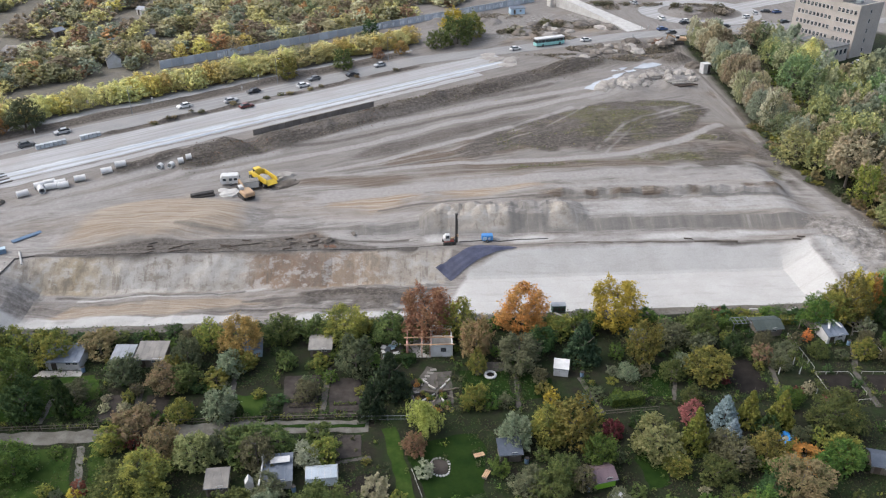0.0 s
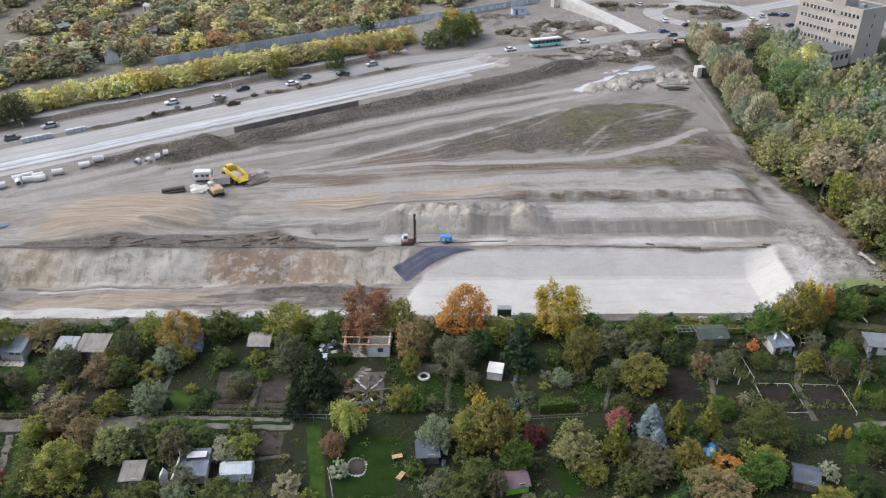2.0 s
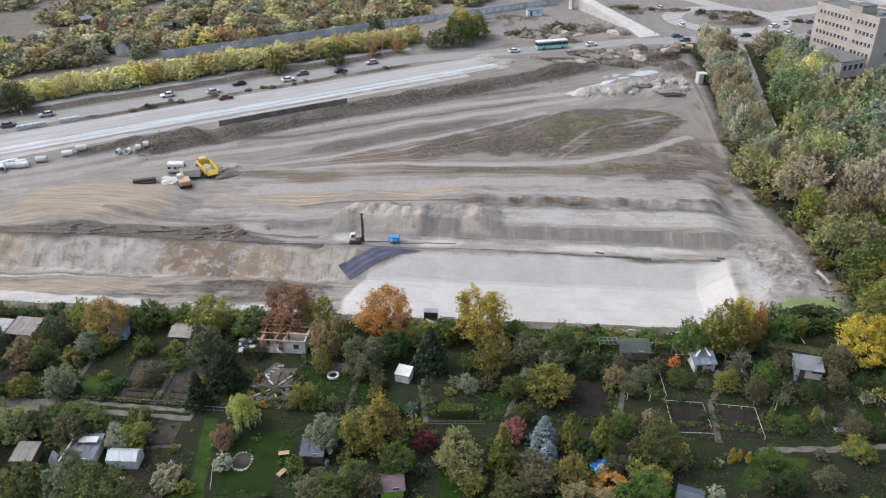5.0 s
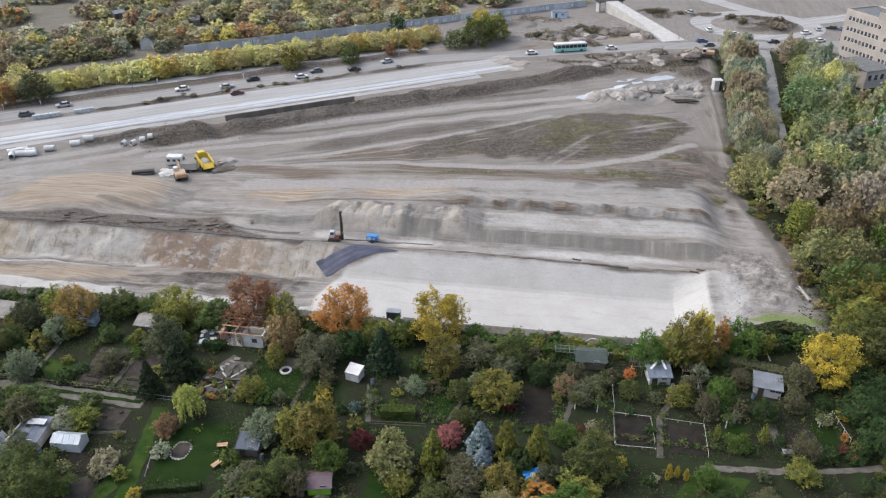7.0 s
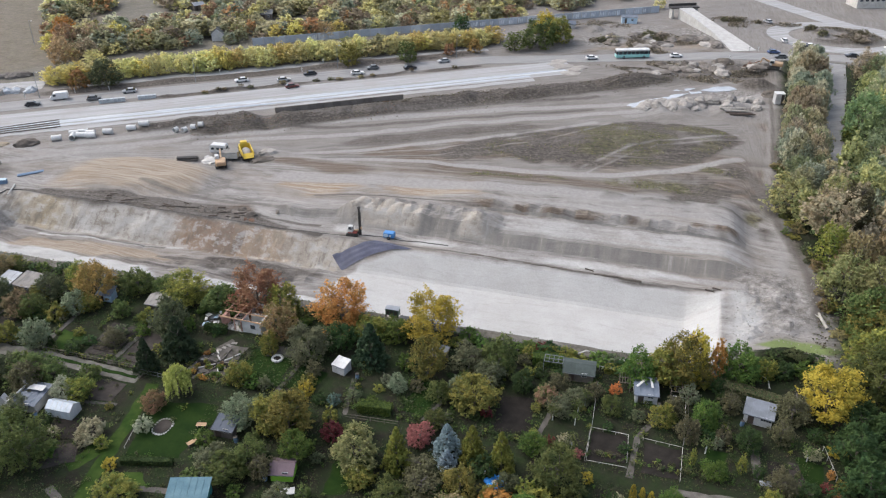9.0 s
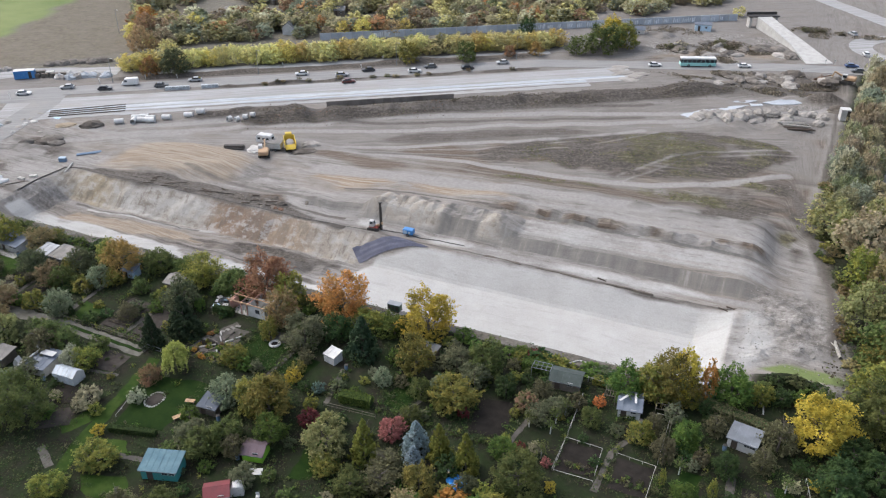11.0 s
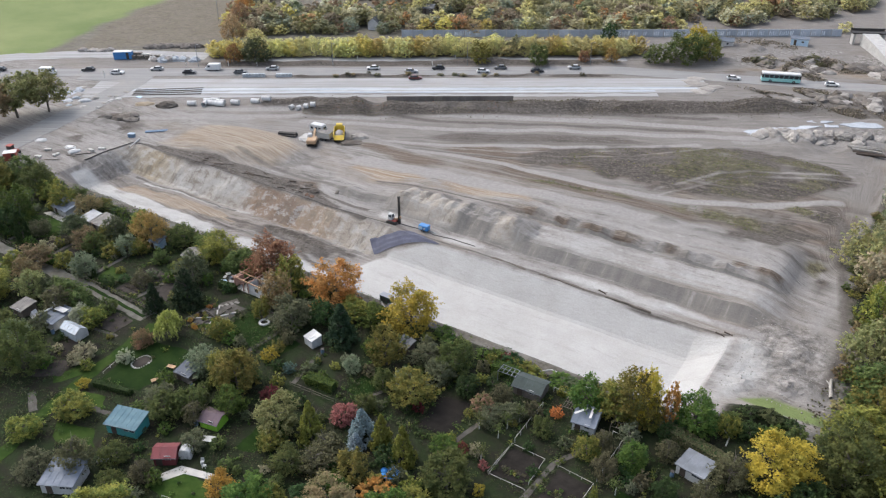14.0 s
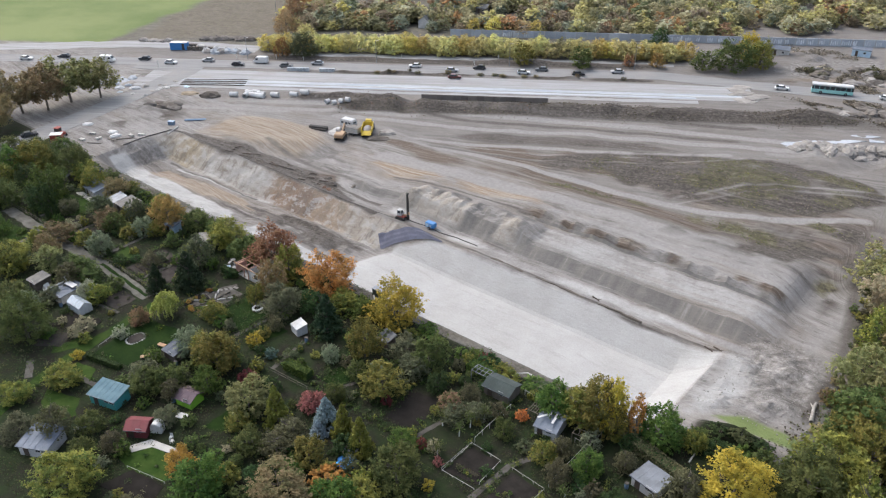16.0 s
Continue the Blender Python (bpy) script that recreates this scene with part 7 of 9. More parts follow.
bm = bmesh.new()
cyl(bm, 0, 0, 2.9, .26, .2, .25, 10)
part("cap", bm, PLASTER, t2)
bm = boxes((0, -2.2, 1.9, .22, 4.4, .3), bevel=.04)
part("trough", bm, WHITE, t2)


def boat(x, y, rz):
    e = thing("covered_boat", pose(x, y, 0, 0, 0, rz), "small boat standing upright under a white cover", "boat")
    bm = bmesh.new()
    outline = [(-.6, 0), (.6, 0), (.55, 1.5), (0, 2.4), (-.55, 1.5)]
    side_prism(bm, outline, -.5, .5)
    part("cover", bm, WHITE, e)
    part("trestle", boxes((0, 0, 0, 1.0, 1.2, .12)), WOOD, e)


boat(-20.4, 77.4, 10)


def chair(x, y, rz):
    e = thing("garden_chair", pose(x, y, 0.07, 0, 0, rz), "white plastic garden chair on the patio", "chair", "garden chairs")
    part("seat", boxes((0, 0, .42, .5, .5, .05), bevel=.02), WHITE, e)
    part("backrest", boxes((0, .24, .45, .5, .05, .5), bevel=.02), WHITE, e)
    for a in (-.21, .21):
        for b in (-.21, .21):
            part("leg", boxes((a, b, 0, .05, .05, .42)), WHITE, e)


chair(31.1, 69.6, 30)
chair(31.9, 69.2, 120)
cv = thing("covered_swing", pose(28.0, 69.4, 0, 0, 0, 30), "garden swing seat under a white cover", "swing seat")
bm = bmesh.new()
side_prism(bm, [(-.9, 0), (.9, 0), (.8, 1.4), (.3, 1.8), (-.5, 1.7), (-.85, 1.2)], -.7, .7)
bmesh.ops.bevel(bm, geom=list(bm.edges), offset=.08, segments=2, affect="EDGES")
part("cover", bm, WHITE, cv)
for x, y, rz in ((10.4, 81.6, 15), (11.0, 78.0, 60)):
    b = thing("garden_bench", pose(x, y, 0, 0, 0, rz), "light wooden garden bench on the lawn", "bench", "garden benches")
    for i in range(3):
        part("slat", boxes((0, -.25 + i * .25, .42, 1.5, .2, .05)), FRESH_WOOD, b)
    for a in (-.6, .6):
        part("leg", boxes((a, 0, 0, .08, .6, .42)), WOOD, b)


# whitewashed stems of young fruit trees
for x, y in ((63.1, 96.8), (63.2, 99.3), (64.0, 101.6), (63.3, 91.6), (59.8, 97.0), (81.6, 96.0), (95.2, 98.2)):
    e = thing("young_tree", pose(x, y, 0, 0, 0, x * 40), "young fruit tree with a whitewashed stem and few leaves", "tree", "young fruit trees")
    bm = bmesh.new()
    limb(bm, (0, 0, 0), (.05, .03, 1.5), .10, .07, 6)
    part("stem", bm, WHITE, e, "whitewashed stem")
    for k in range(6):
        a = k * 1.05
        bm = bmesh.new()
        limb(bm, (.05, .03, 1.4), (.8 * math.cos(a), .8 * math.sin(a), 2.3 + .2 * math.sin(k * 2)), .045, .015, 4)
        part("branch", bm, BARK, e)
    rs = np.random.RandomState(int(x * 10))
    c = rs.normal(size=(150, 3)) * np.array([.5, .5, .35]) + np.array([0, 0, 2.1])
    new("crown", cards_mesh("crown", leaf_cards(c, unit(rs.normal(size=c.shape) + np.array([0, 0, .8])), .24, rs), LEAF["olive"])).parent = e
ws = thing("loose_sheet", pose(28.0, 73.5, .05, 0, 0, 24), "white sheet lying on the grass before the lime hut", "sheet")
part("sheet", boxes((0, 0, 0, 1.9, 1.2, .08), bevel=.02), WHITE, ws)
for x, y, rz in ((89.3, 91.6, 8), (19.4, 62.0, 30), (53.6, 84.4, 20)):
    tb = thing("garden_table", pose(x, y, 0, 0, 0, rz), "plain grey garden table beside the path", "table", "garden tables")
    part("tabletop", boxes((0, 0, .68, 1.5, .9, .06), bevel=.02), TIN, tb)
    for a in (-.65, .65):
        for b2 in (-.36, .36):
            part("leg", boxes((a, b2, 0, .07, .07, .68)), WOOD, tb)
for x, y in ((-14.6, 76.8), (28.4, 98.2), (74.8, 103.9), (16.8, 80.1), (-37.6, 104.2), (86.8, 103.4), (24.2, 74.6), (-50.4, 104.0)):
    wb = thing("water_barrel", pose(x, y, 0), "blue plastic rain barrel standing beside a hut", "barrel", "rain barrels")
    bm = bmesh.new()
    cyl(bm, 0, 0, 0, .29, .31, .45, 12)
    cyl(bm, 0, 0, .45, .31, .28, .45, 12)
    part("drum", bm, SLATE_BLUE, wb)
    bm = bmesh.new()
    cyl(bm, 0, 0, .9, .30, .30, .05, 12)
    part("rim", bm, DARK_STEEL, wb)


# ---- fences, frames and trellises ----
def rail_fence(points, h, material, label, spacing=2.0, rails=(0.95,), name="fence"):
    e = thing(name, pose(points[0][0], points[0][1], 0), label, "fence", "garden fences")
    ox, oy = points[0]
    for (x0, y0), (x1, y1) in zip(points, points[1:]):
        l, a = math.hypot(x1 - x0, y1 - y0), math.degrees(math.atan2(y1 - y0, x1 - x0))
        n = max(1, round(l / spacing))
        for i in range(n + 1):
            part("post", boxes((x0 + (x1 - x0) * i / n - ox, y0 + (y1 - y0) * i / n - oy, 0, .07, .07, h)), material, e)
        for r in rails:
            part("rail", boxes(((x0 + x1) / 2 - ox, (y0 + y1) / 2 - oy, h * r - .04, l, .05, .05, a)), material, e)


rail_fence([(65.4, 90), (65.5, 96.6), (70.9, 96.4), (71.1, 91.2)], .5, CONCRETE, "low pale pipe rail round a vegetable bed")
rail_fence([(73.0, 96.3), (78.5, 95.9), (78.3, 89.5)], .5, CONCRETE, "low pale pipe rail round a vegetable bed")
rail_fence([(65.6, 97.3), (65.4, 106.5)], 1.0, PALE_CONCRETE, "thin pale rail fence on posts")
rail_fence([(76.8, 106.5), (78.7, 106.4), (78.6, 96.8)], .9, PALE_CONCRETE, "thin pale rail fence on posts")
rail_fence([(65.5, 96.8), (65.6, 89.9), (71.1, 90.0)], .3, CONCRETE, "low pale edging round a vegetable bed")
rail_fence([(79, 106.6), (79.2, 97)], 1.0, WOOD, "weathered rail fence between plots")
rail_fence([(29.6, 89.0), (38.2, 89.6)], .9, WOOD, "weathered wooden rail fence beside the lane", rails=(.4, .95))
rail_fence([(-62, 90.6), (-44, 90.6)], .9, WOOD, "weathered wooden rail fence beside the lane", rails=(.4, .95))
rail_fence([(-38, 90.9), (-6, 90.6)], .9, WOOD, "weathered wooden rail fence beside the lane", rails=(.4, .95))
rail_fence([(-6, 89.9), (1.6, 89.6)], 1.0, TIN, "thin metal gate across the lane", rails=(.3, .95))
rail_fence([(65.2, 110.6), (70.6, 110.2), (70.8, 112)], 1.0, PALE_CONCRETE, "pale rail round a grassy plot")
rail_fence([(1.0, 79.6), (2.2, 74.6)], .4, PALE_CONCRETE, "low pale edging beside the grass lane", rails=(.9,))
rail_fence([(31.2, 62.4), (37.8, 64.0)], .4, PALE_CONCRETE, "low pale edging below the lawn")
rail_fence([(97.6, 101), (98.6, 95.2)], 1.0, PALE_CONCRETE, "pale rail fence between plots")
patch("lawn", [(65.4, 110.8), (70.4, 110.5), (70.6, 113), (65, 113.2)], 0.04, BRIGHT_LAWN, "bright grass plot inside a pale rail", "lawn", 0.1)


def trellis(x, y, w, d, h, rz, material, label):
    e = thing("trellis_frame", pose(x, y, 0, 0, 0, rz), label, "trellis")
    for a in (-w / 2, w / 2):
        for b in (-d / 2, d / 2):
            part("post", boxes((a, b, 0, .08, .08, h)), material, e)
    for i in range(5):
        part("bar", boxes((-w / 2 + i * w / 4, 0, h, .06, d, .06)), material, e)
    for b in (-d / 2, 0, d / 2):
        part("bar", boxes((0, b, h + .06, w, .06, .06)), material, e)


trellis(58.0, 109.0, 3.0, 1.8, 2.0, 2, TIN, "open pipe trellis beside a hut")
trellis(78.0, 107.6, 3.4, 2.6, 1.8, 4, WOOD, "bare wooden trellis frame")
trellis(69.4, 107.6, 1.6, 2.6, 1.8, 4, WOOD, "narrow wooden trellis beside a hut")
for x, y, rz, l in ((71.9, 106.0, 60, 2.6), (73.4, 106.2, 100, 2.2)):
    b = thing("plank", pose(x, y, 2.72, 0, 0, rz), "white plank lying on the hut roof", "plank", "planks on the roof")
    part("board", boxes((0, 0, 0, l, .35, .06), bevel=.01), WHITE, b)


def clipped_hedge(x, y, l, d, h, rz, kind, label):
    rs = np.random.RandomState(int(x * 10) % 1000)
    n = int(l * d * 60 + l * h * 90)
    side = rs.randint(0, 3, n)
    p = rs.uniform(-.5, .5, (n, 3)) * np.array([l, d, h]) + np.array([0, 0, h / 2])
    p[:, 2] = np.where(side == 0, h + rs.normal(0, .05, n), p[:, 2])
    p[:, 1] = np.where(side == 1, -d / 2 + rs.normal(0, .05, n), p[:, 1])
    p[:, 1] = np.where(side == 2, d / 2 + rs.normal(0, .05, n), p[:, 1])
    nrm = np.where((side == 0)[:, None], [0, 0, 1.0], np.where((side == 1)[:, None], [0, -1.0, 0], [0, 1.0, 0]))
    cards = leaf_cards(p, unit(nrm + .5 * rs.normal(size=(n, 3))), 0.26, rs)
    e = thing("hedge", pose(x, y, 0, 0, 0, rz), label, "hedge")
    new("foliage", cards_mesh("foliage", cards, LEAF[kind])).parent = e
    part("core", boxes((0, 0, 0, l * .96, d * .8, h * .92)), LEAF["dark"], e)


clipped_hedge(33.8, 91.6, 5.2, 1.6, 1.5, 6, "green", "clipped green hedge beside the lane")
clipped_hedge(57.0, 110.4, 5.2, 2.0, 1.5, 3, "green", "clipped green hedge behind the huts")
clipped_hedge(69.2, 111.0, 6.4, 1.6, 1.0, 2, "yellowgreen", "low light green hedge")
clipped_hedge(7.0, 72.9, 7.4, 0.9, 0.9, 14, "dark", "dark clipped hedge between two lawns")
clipped_hedge(0.4, 103.4, 4.0, 1.0, 1.4, 6, "dark", "dark clipped hedge beside the scrap")
clipped_hedge(86.5, 110.5, 12, 2.0, 1.6, -14, "brown", "brownish hedge behind the flat-roofed hut")


# ---- building site: machines and material ----
def wheel(parent, x, y, r, w, axis_deg=0):
    bm = bmesh.new()
    cyl(bm, x, y, r, r, r, w, 14, "y")
    wl = part("wheel", bm, RUBBER, parent)
    bm = bmesh.new()
    cyl(bm, x, y, r, r * .5, r * .5, w + .04, 10, "y")
    part("rim", bm, TIN, wl)


def track_unit(parent, x, y, l, h, w):
    bm = bmesh.new()
    r = h / 2
    prof = [(-l / 2 + r * (1 - math.cos(a)), r + r * math.sin(a)) for a in (math.pi / 2 * (k / 3) for k in range(-3, 4))]
    prof = [(-l / 2 + r - r * math.cos(a), r + r * math.sin(a)) for a in np.linspace(-math.pi / 2, math.pi / 2, 7)] + [(l / 2 - r + r * math.cos(a), r + r * math.sin(a)) for a in np.linspace(math.pi / 2, -math.pi / 2, 7)]
    side_prism(bm, [(x + a, b) for a, b in prof], y - w / 2, y + w / 2)
    t = part("track", bm, RUBBER, parent)
    for i in range(4):
        bm = bmesh.new()
        cyl(bm, x - l / 2 + r + i * (l - 2 * r) / 3, y, r, r * .55, r * .55, w + .06, 10, "y")
        part("roller", bm, DARK_STEEL, t)


def drill_rig(x, y, rz):
    e = thing("drill_rig", pose(x, y, zat(x, y), 0, 0, rz), "small white and red drill rig with a tall dark mast", "drill rig")
    for sy in (-.75, .75):
        track_unit(e, 0, sy, 2.6, .6, .42)
    part("chassis", boxes((0, 0, .5, 1.9, 1.3, .3), bevel=.05), RED, e)
    part("engine_cover", boxes((-.55, .1, .8, 1.2, 1.4, .8), bevel=.12), WHITE, e)
    cab = part("cab", boxes((-.35, -.3, .8, 1.0, .9, 1.5), bevel=.12), WHITE, e)
    part("window", boxes((.17, -.3, 1.5, .04, .7, .65)), GLASS_DARK, cab)
    part("window", boxes((-.35, -.77, 1.5, .7, .04, .6)), GLASS_DARK, cab)
    part("arm", boxes((.75, .1, .9, 1.0, .25, .3, 0, 0, -18)), ORANGE, e)
    mast = part("mast", boxes((1.5, .1, 0.05, .38, .4, 6.3), bevel=.03), DARK_STEEL, e)
    part("drill_rod", boxes((1.78, .1, 0.02, .12, .12, 5.4)), DARK_STEEL, mast)
    part("mast_head", boxes((1.55, .1, 6.3, .6, .45, .3), bevel=.04), DARK_STEEL, mast)
    part("drill_drive", boxes((1.75, .1, 1.4, .45, .4, .6), bevel=.05), ORANGE, mast)


drill_rig(10.4, 142.4, 4)


def compressor(x, y, rz):
    e = thing("compressor", pose(x, y, zat(x, y), 0, 0, rz), "blue site compressor with a pale panel on wheels", "compressor")
    part("housing", boxes((0, 0, .35, 2.3, 1.3, 1.2), bevel=.12), BLUE, e)
    part("panel", boxes((.35, -.665, .7, .4, .04, .4)), WHITE, e)
    part("panel", boxes((-.55, -.665, .6, .8, .04, .7)), PALE_BLUE, e)
    part("drawbar", boxes((1.9, 0, .3, 1.8, .12, .12, 0, 0, 12)), TIN, e)
    for sy in (-.7, .7):
        wheel(e, 0, sy, .33, .2)


compressor(18.3, 142.9, 2)


def tarp():
    n, k = 26, 12
    a, b, c, d = Vector((7.4, 137.6)), Vector((10.4, 135.2)), Vector((24.2, 139.9)), Vector((16.6, 141.2))
    bm = bmesh.new()
    grid = []
    for i in range(n + 1):
        row = []
        for j in range(k + 1):
            u, v = i / n, j / k
            p = (a * (1 - u) + d * u) * (1 - v) + (b * (1 - u) + c * u + Vector((0, 1.1 * math.sin(u * math.pi)))) * v
            row.append(bm.verts.new((p.x, p.y, zat(p.x, p.y) + 0.22 + 0.05 * math.sin(u * 23 + v * 3) + .03 * math.sin(v * 19))))
        grid.append(row)
    for i in range(n):
        for j in range(k):
            bm.faces.new((grid[i][j], grid[i][j + 1], grid[i + 1][j + 1], grid[i + 1][j]))
    r = bmesh.ops.extrude_face_region(bm, geom=list(bm.faces))
    bmesh.ops.translate(bm, vec=(0, 0, -.03), verts=[v for v in r["geom"] if isinstance(v, bmesh.types.BMVert)])
    bmesh.ops.recalc_face_normals(bm, faces=bm.faces)
    tagged(part("tarpaulin", bm, TARP), "dark blue tarpaulin spread over the corner of the pit slope", "tarpaulin")


tarp()


def generator(x, y, rz):
    e = thing("generator", pose(x, y, 0, 0, 0, rz), "dark green generator box on the lip of the pit", "generator")
    part("housing", boxes((0, 0, .2, 2.4, 1.2, 1.3), bevel=.06), DARK_GREEN, e)
    part("top_plate", boxes((0, 0, 1.5, 2.5, 1.3, .08)), TIN, e)
    for i in range(3):
        part("louvre", boxes((-.7 + i * .7, -.62, .5, .5, .04, .7)), DARK_STEEL, e)
    part("skid", boxes((0, -.5, 0, 2.5, .15, .2)), DARK_STEEL, e)
    part("skid", boxes((0, .5, 0, 2.5, .15, .2)), DARK_STEEL, e)


generator(28.1, 116.5, 0)


def caravan(x, y, rz):
    e = thing("caravan", pose(x, y, zat(x, y), 0, 0, rz), "white caravan used as site shelter", "caravan")
    bm = bmesh.new()
    side_prism(bm, [(-2.2, .5), (2.1, .5), (2.35, 1.3), (1.9, 2.5), (-1.8, 2.6), (-2.3, 1.9)], -1.1, 1.1)
    bmesh.ops.bevel(bm, geom=list(bm.edges), offset=.12, segments=2, affect="EDGES")
    part("body", bm, WHITE, e)
    for x0 in (-1.3, .1, 1.2):
        part("window", boxes((x0, -1.12, 1.35, .75, .05, .6), bevel=.02), GLASS_DARK, e)
    part("window", boxes((2.2, 0, 1.5, .05, 1.2, .5, 0, 0, -20)), GLASS_DARK, e)
    part("door", boxes((-.6, -1.13, .6, .6, .04, 1.75)), PLASTER, e)
    part("drawbar", boxes((2.9, 0, .45, 1.4, .1, .1)), DARK_STEEL, e)
    for sy in (-.95, .95):
        wheel(e, 0, sy, .34, .22)


caravan(-38.9, 174.2, 8)


def excavator(x, y, rz, body, label):
    e = thing("excavator", pose(x, y, zat(x, y), 0, 0, rz), label, "excavator", "excavators")
    for sy in (-1.1, 1.1):
        track_unit(e, 0, sy, 3.9, .85, .55)
    part("chassis", boxes((0, 0, .6, 2.2, 1.8, .4), bevel=.06), DARK_STEEL, e)
    house = part("upper_body", boxes((-.6, 0, 1.05, 2.9, 2.5, 1.0), bevel=.15), body, e)
    part("counterweight", boxes((-2.2, 0, 1.0, .7, 2.5, 1.1), bevel=.2), body, house)
    cab = part("cab", boxes((.7, .75, 1.1, 1.4, 1.0, 1.75), bevel=.12), WHITE, e, "white cab")
    part("window", boxes((1.42, .75, 1.7, .04, .8, .9)), GLASS_DARK, cab)
    part("window", boxes((.7, 1.27, 1.8, 1.1, .04, .8)), GLASS_DARK, cab)
    boom = part("boom", boxes((2.2, -.2, 1.95, 3.6, .4, .5, 0, 0, -22), bevel=.06), body, e)
    part("ram", boxes((1.7, -.2, 1.5, 2.2, .18, .18, 0, 0, -28)), TIN, boom)
    part("stick", boxes((4.2, -.2, .7, .35, .35, 2.3, 0, 0, -14), bevel=.05), body, e)
    bm = bmesh.new()
    side_prism(bm, [(3.4, .25), (4.4, .0), (4.7, .8), (4.2, 1.2), (3.6, 1.0)], -.8, .4)
    part("bucket", bm, DARK_STEEL, e)


excavator(-34.2, 166.6, 122, ORANGE, "dusty orange excavator with a white cab")
excavator(103.0, 281.5, 170, ORANGE, "orange excavator on tipped earth")


def hauler(x, y, rz):
    e = thing("dump_truck", pose(x, y, zat(x, y), 0, 0, rz), "yellow articulated dump truck loaded with grey earth", "dump truck")
    part("frame", boxes((-1.2, 0, .9, 6.0, 1.0, .4)), DARK_STEEL, e)
    bm = bmesh.new()
    side_prism(bm, [(1.6, 1.0), (4.2, 1.0), (4.3, 1.8), (3.2, 2.1), (1.6, 2.2)], -1.1, 1.1)
    bmesh.ops.bevel(bm, geom=list(bm.edges), offset=.08, segments=1, affect="EDGES")
    part("bonnet", bm, YELLOW, e)
    cab = part("cab", boxes((1.9, 0, 1.9, 1.4, 1.7, 1.4), bevel=.12), YELLOW, e)
    part("window", boxes((2.62, 0, 2.4, .04, 1.4, .7)), GLASS_DARK, cab)
    part("window", boxes((1.9, .87, 2.4, 1.0, .04, .7)), GLASS_DARK, cab)
    part("window", boxes((1.9, -.87, 2.4, 1.0, .04, .7)), GLASS_DARK, cab)
    bm = bmesh.new()
    side_prism(bm, [(1.0, 1.4), (1.1, 2.9), (-4.4, 2.7), (-4.9, 2.1), (-3.6, 1.3)], -1.45, -1.3)
    part("skip_side", bm, YELLOW, e)
    bm = bmesh.new()
    side_prism(bm, [(1.0, 1.4), (1.1, 2.9), (-4.4, 2.7), (-4.9, 2.1), (-3.6, 1.3)], 1.3, 1.45)
    part("skip_side", bm, YELLOW, e)
    part("skip_floor", boxes((-1.5, 0, 1.3, 5.0, 2.6, .14)), YELLOW, e)
    part("skip_front", boxes((1.02, 0, 1.4, .14, 2.6, 1.6)), YELLOW, e)
    part("skip_tail", boxes((-4.3, 0, 1.6, 1.5, 2.6, .12, 0, 0, -35)), YELLOW, e)
    bm = bmesh.new()
    bmesh.ops.create_icosphere(bm, subdivisions=3, radius=1, matrix=Matrix.Translation((-1.5, 0, 1.6)) @ Matrix.Diagonal((2.3, 1.25, .95, 1)))
    part("load", bm, GREY_EARTH, e)
    for x0 in (3.0, -1.2, -2.9):
        for sy in (-1.15, 1.15):
            wheel(e, x0, sy, .72, .55)


hauler(-31.6, 174.6, 128)
tr = thing("trailer", pose(-34.4, 172.2, zat(-34.4, 172.2), 0, 0, 12), "flat trailer with grey tanks", "trailer")
part("bed", boxes((0, 0, .7, 3.6, 2.0, .2)), DARK_STEEL, tr)
part("tank", boxes((-.5, 0, .9, 2.2, 1.7, 1.1), bevel=.2), ASBESTOS, tr)
part("tank", boxes((1.2, 0, .9, 1.0, 1.7, .8), bevel=.2), TIN, tr)
for sx in (-1, .9):
    for sy in (-.9, .9):
        wheel(tr, sx, sy, .38, .25)


def heap(name, x, y, rx, ry, h, rz, material, label, category="heap", seed=0, group=""):
    bm = bmesh.new()
    bmesh.ops.create_icosphere(bm, subdivisions=3, radius=1)
    for v in bm.verts:
        v.co *= 1 + 0.28 * noise.noise(v.co * 2.3 + Vector((seed, 0, 0))) + .12 * noise.noise(v.co * 6 + Vector((0, seed, 0)))
        v.co.z = max(v.co.z, -.15)
    bmesh.ops.transform(bm, matrix=Matrix.Diagonal((rx, ry, h, 1)), verts=bm.verts)
    ob = part(name, bm, material)
    ob.matrix_world = pose(x, y, zat(x, y) - .05, 0, 0, rz)
    return tagged(ob, label, category, group)


heap("rubble_mound", -37.8, 168.6, 2.6, 1.7, 1.2, 0, PALE_CONCRETE, "pale rubble heap beside the excavator", seed=1)
heap("rubble_mound", -40.2, 170.6, 1.2, 1.0, .6, 0, PALE_CONCRETE, "pale rubble heap beside the excavator", seed=2)
heap("earth_mound", -25.6, 172.5, 3.4, 1.8, .9, 30, EARTH, "freshly tipped dark earth", seed=3)
heap("earth_mound", -26.5, 177, 2.6, 1.8, 1.0, 30, GREY_EARTH, "freshly tipped grey earth", seed=13)
tip_rnd = random.Random(12)
for i in range(46):
    x = 64 + tip_rnd.uniform(0, 34)
    y = 237 + (x - 66) * .36 + tip_rnd.uniform(-3, 7) * (.4 + .6 * smooth(64, 78, x))
    heap("rubble_mound", x, y, tip_rnd.uniform(1.3, 2.6), tip_rnd.uniform(1.2, 2.0), tip_rnd.uniform(.8, 1.7), tip_rnd.uniform(0, 180), GREY_EARTH, "pale tipped rubble heap beside the puddle", "heap", 60 + i, "rubble heaps by the puddle")
